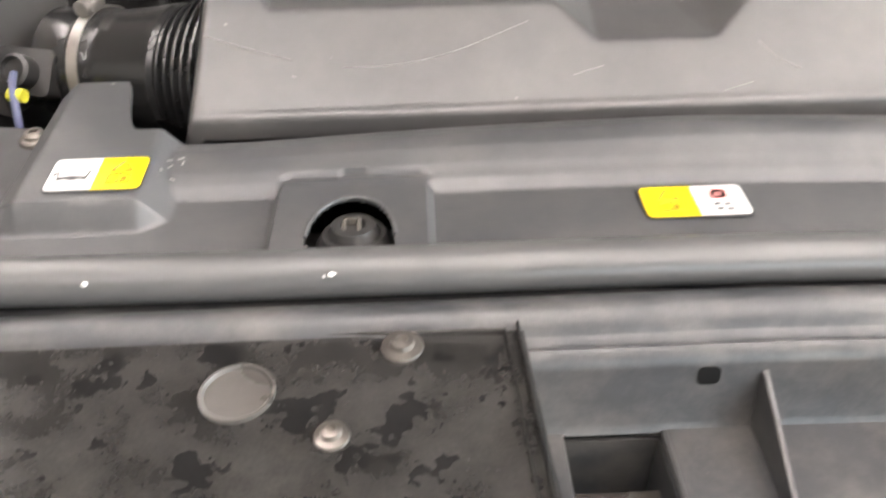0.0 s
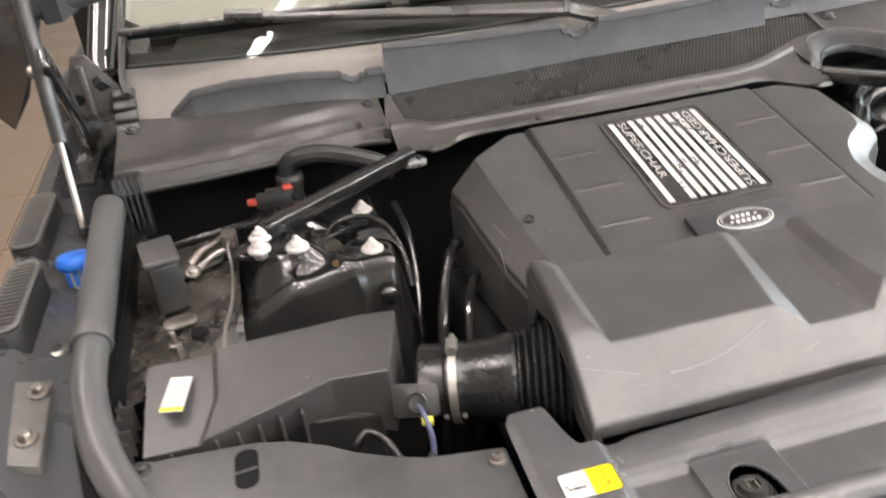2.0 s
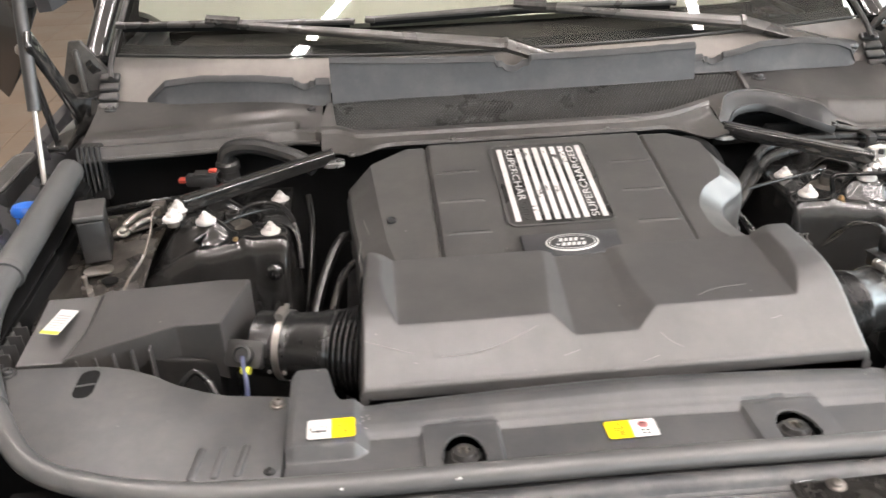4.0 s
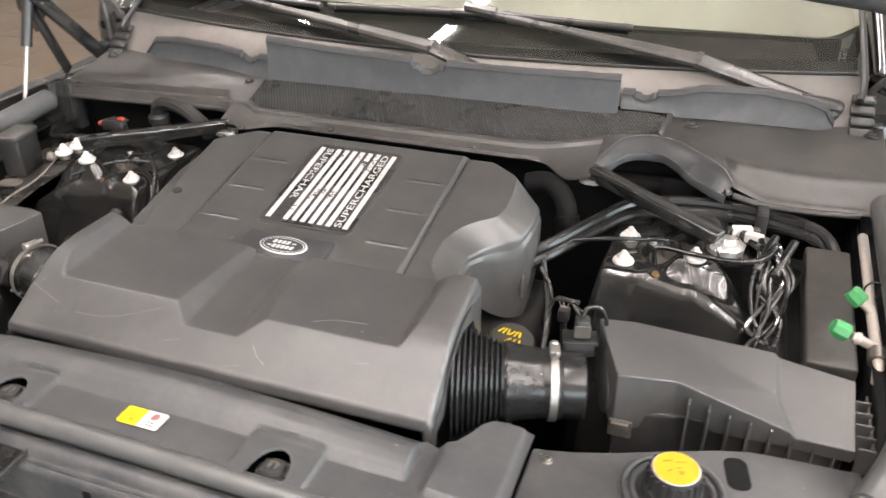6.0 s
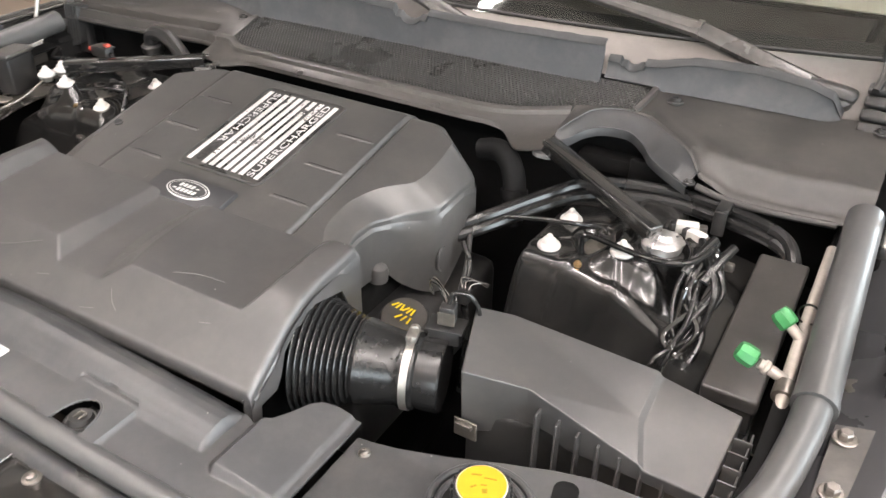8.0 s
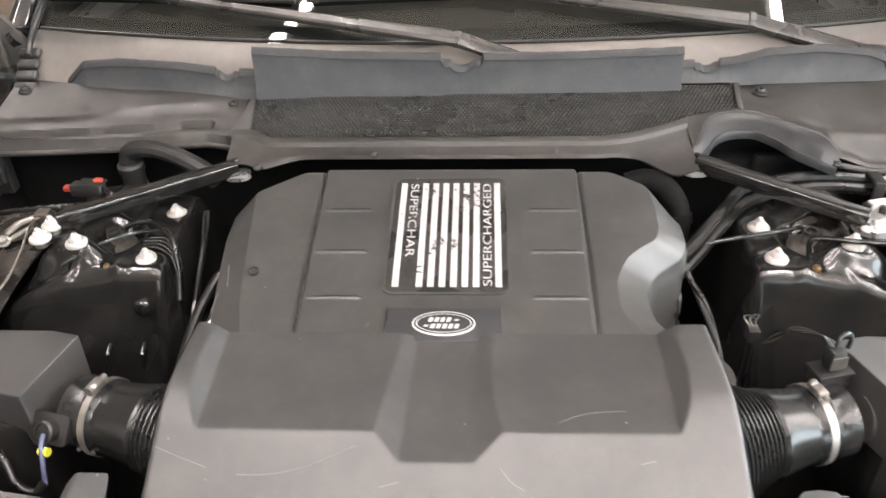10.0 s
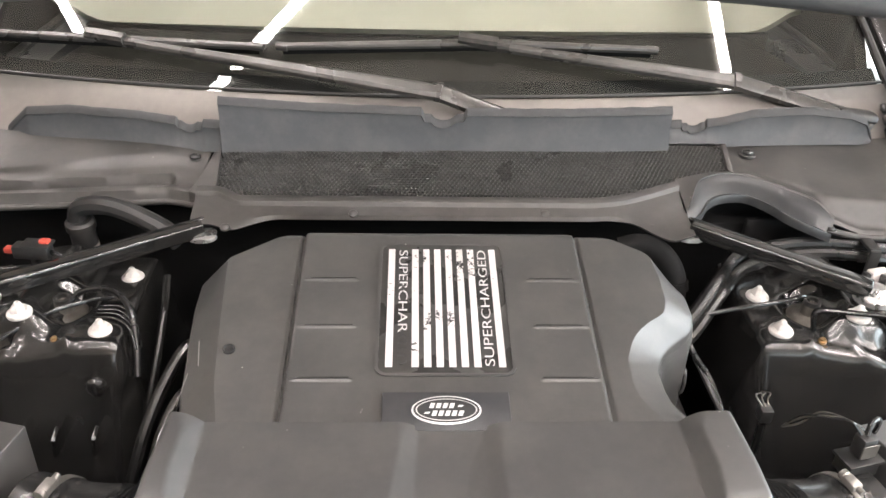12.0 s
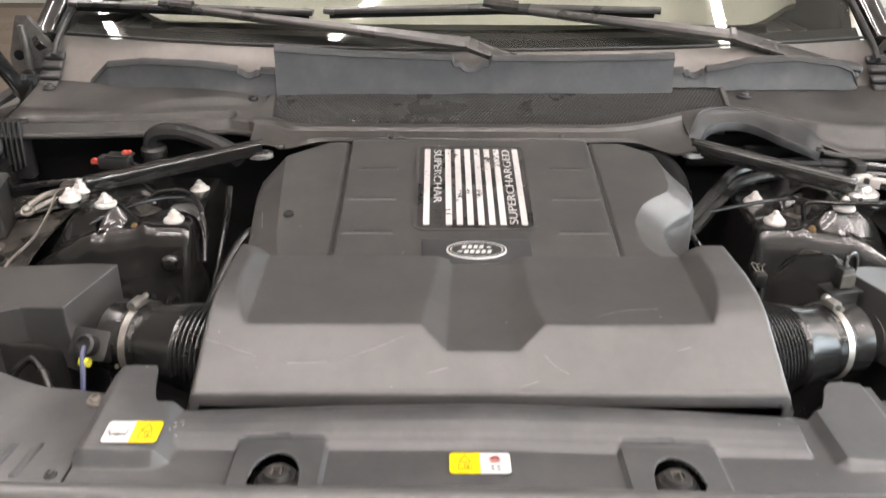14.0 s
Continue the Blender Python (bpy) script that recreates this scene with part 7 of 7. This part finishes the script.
    lead("breather_hose", [(-0.318, 0.868, 0.985), (-0.340, 0.850, 0.990), (-0.360, 0.818, 0.968), (-0.376, 0.782, 0.938), (-0.388, 0.750, 0.905), (-0.400, 0.71, 0.85), (-0.41, 0.69, 0.76)], 0.0085, M_HOSE, "black rubber breather hose beside the cover", "hose")
    lead("breather_hose", [(-0.312, 0.80, 0.975), (-0.335, 0.775, 0.970), (-0.352, 0.735, 0.945), (-0.362, 0.70, 0.905), (-0.366, 0.68, 0.85), (-0.366, 0.67, 0.78)], 0.0065, M_PAINT, "glossy black pipe beside the cover", "hose")
    lead("breather_hose", [(-0.398, 0.985, 1.010), (-0.392, 0.93, 0.985), (-0.396, 0.87, 0.935), (-0.408, 0.82, 0.86), (-0.41, 0.80, 0.77)], 0.006, M_HOSE, "black rubber breather hose beside the tower", "hose")
    lead("sensor_lead", [(-0.575, 0.842, 1.008), (-0.552, 0.858, 1.016), (-0.520, 0.884, 1.022), (-0.480, 0.902, 1.026), (-0.452, 0.916, 1.022)], 0.0032, M_HOSE, "thin black lead over the tower top", group="tower leads")
    lead("sensor_lead", [(-0.515, 0.916, 1.010), (-0.495, 0.925, 1.026), (-0.455, 0.922, 1.030), (-0.425, 0.895, 1.020), (-0.412, 0.865, 0.99), (-0.408, 0.835, 0.95)], 0.0042, M_HOSE, "thin black lead over the tower top", group="tower leads")
    for k in range(4):
        lead("sensor_lead", [(-0.468, 0.884 + 0.008 * k, 1.012), (-0.440, 0.880 + 0.009 * k, 1.012), (-0.418, 0.868 + 0.007 * k, 1.002), (-0.409, 0.850 + 0.006 * k, 0.975)], 0.0022, M_HOSE, "thin black lead over the tower top", group="tower leads")
    c = thing("wire_connector", (-0.575, 0.975, 1.045), "black connector with red clips and leads", "connector")
    m = Matrix.Translation((-0.575, 0.977, 1.058)) @ Matrix.Rotation(radians(-6), 4, "Z")
    part("shell", box(-0.026, 0.026, -0.010, 0.010, -0.010, 0.010, 0.003, 2, m), M_BLACK, c)
    part("collar", box(-0.012, 0.030, -0.012, 0.012, 0.0102, 0.014, 0.002, 2, m), M_BLACK, c)
    part("red_clip", box(-0.040, -0.0262, -0.006, 0.006, -0.004, 0.004, 0.002, 2, m), M_RED, c, "red clip")
    part("red_clip", box(0.014, 0.028, -0.005, 0.005, 0.0142, 0.020, 0.002, 2, m), M_RED, c, "red clip")
    part("lead", tube([m @ Vector(q) for q in ((0.026, 0, 0), (0.04, -0.004, -0.004), (0.052, 0.0, -0.016), (0.055, 0.01, -0.03))], 0.004, 8), M_HOSE, c)
    part("holder", box(-0.004, 0.004, -0.006, 0.006, -0.055, -0.0102, 0.002, 2, m), M_BLACK, c)
    lead("loom", [(-0.78, 1.02, 1.015), (-0.755, 0.985, 1.010), (-0.70, 0.975, 1.020), (-0.64, 0.975, 1.026), (-0.59, 0.985, 1.024)], 0.005, M_HOSE, "black taped loom along the wing", group="wiring looms")
    lead("brake_pipe", [(-0.648, 0.934, 1.028), (-0.652, 0.915, 1.026), (-0.650, 0.88, 1.012), (-0.655, 0.83, 0.992), (-0.668, 0.775, 0.980), (-0.672, 0.735, 0.968)], 0.0021, M_DULL, "thin dull steel pipe down the tower side", "pipe")
    v = thing("pipe_union", (-0.645, 0.955, 1.0), "pale metal pipe union block on the tower", "fitting")
    part("block", box(-0.662, -0.640, 0.950, 0.972, 1.005, 1.028, 0.003), M_DULL, v)
    part("nut", lathe((-0.648, 0.934, 1.018), (0, 0.1, 1), [(0.006, 0), (0.006, 0.012), (0.004, 0.013)], 6), M_DULL, v)
    v = thing("bracket_clutter", (-0.700, 0.95, 0.985), "crumpled bare metal bracket with nut behind the relay box", "bracket")
    bm = prism([(-0.735, 0.925), (-0.668, 0.945), (-0.655, 0.995), (-0.690, 1.000), (-0.728, 0.965)], 0.984, 0.990, 0.002)
    for q in bm.verts:
        q.co.z += 0.012 * noise.noise(q.co * 30)
    part("plate", bm, M_MOUNT, v)
    part("arm", tube([(-0.712, 0.945, 0.994), (-0.694, 0.962, 1.004), (-0.674, 0.975, 1.006), (-0.655, 0.985, 1.010)], 0.0065, 10), M_DULL, v, "dull metal arm")
    part("arm", tube([(-0.700, 0.935, 0.992), (-0.680, 0.948, 1.000), (-0.660, 0.955, 1.004)], 0.005, 10), M_DULL, v, "dull metal arm")
    part("nut", lathe((-0.709, 0.928, 0.990), (0.1, -0.3, 1), [(0.0105, 0), (0.0105, 0.003), (0.0070, 0.0035), (0.0070, 0.010), (0.0040, 0.012), (0, 0.012)], 12), M_STEEL, v, "pale plated nut")
    # shelf of the left wing with studs and holes
    w = thing("wing_shelf", (-0.72, 0.80, 0.93), "black inner wing shelf with stud and hole", "car body", "wing shelves")
    part("shelf", sheet(lambda u, q: (-0.795 + 0.15 * u, 0.70 + 0.34 * q, 0.950 + 0.022 * u + 0.02 * q + 0.004 * math.sin(9 * q + 4 * u)), lin(0, 1, 20), lin(0, 1, 30), 0.003), M_SHELF, w)
    part("stud", merge(lathe((-0.735, 0.785, 0.958), (0, 0, 1), [(0.0045, 0), (0.0045, 0.030), (0.003, 0.032), (0, 0.032)], 10), lathe((-0.735, 0.785, 0.962), (0, 0, 1), [(0.009, 0), (0.009, 0.008), (0.006, 0.010)], 6)), M_DULL, w, "bare threaded stud")
    part("hole", lathe((-0.703, 0.800, 0.9695), (0.1, 0, 1), [(0.0125, 0), (0.0125, 0.002), (0, 0.002)], 20), M_DARK, w, "round hole")
    w = thing("wing_shelf", (0.72, 0.80, 0.93), "black inner wing shelf beside the tower", "car body", "wing shelves")
    part("shelf", sheet(lambda u, q: (0.795 - 0.13 * u, 0.70 + 0.34 * q, 0.925 + 0.022 * u + 0.02 * q), lin(0, 1, 8), lin(0, 1, 12), 0.003), M_PAINT, w)


for side in (1, -1):
    build_air_box(side)
    build_hose(side)
    build_tower(side)
    build_brace(side)
build_sensors()
build_cowl()
build_screen()
build_wipers()
build_wings()
build_sides()
build_left_rail_things()
build_bonnet()
build_pipes()
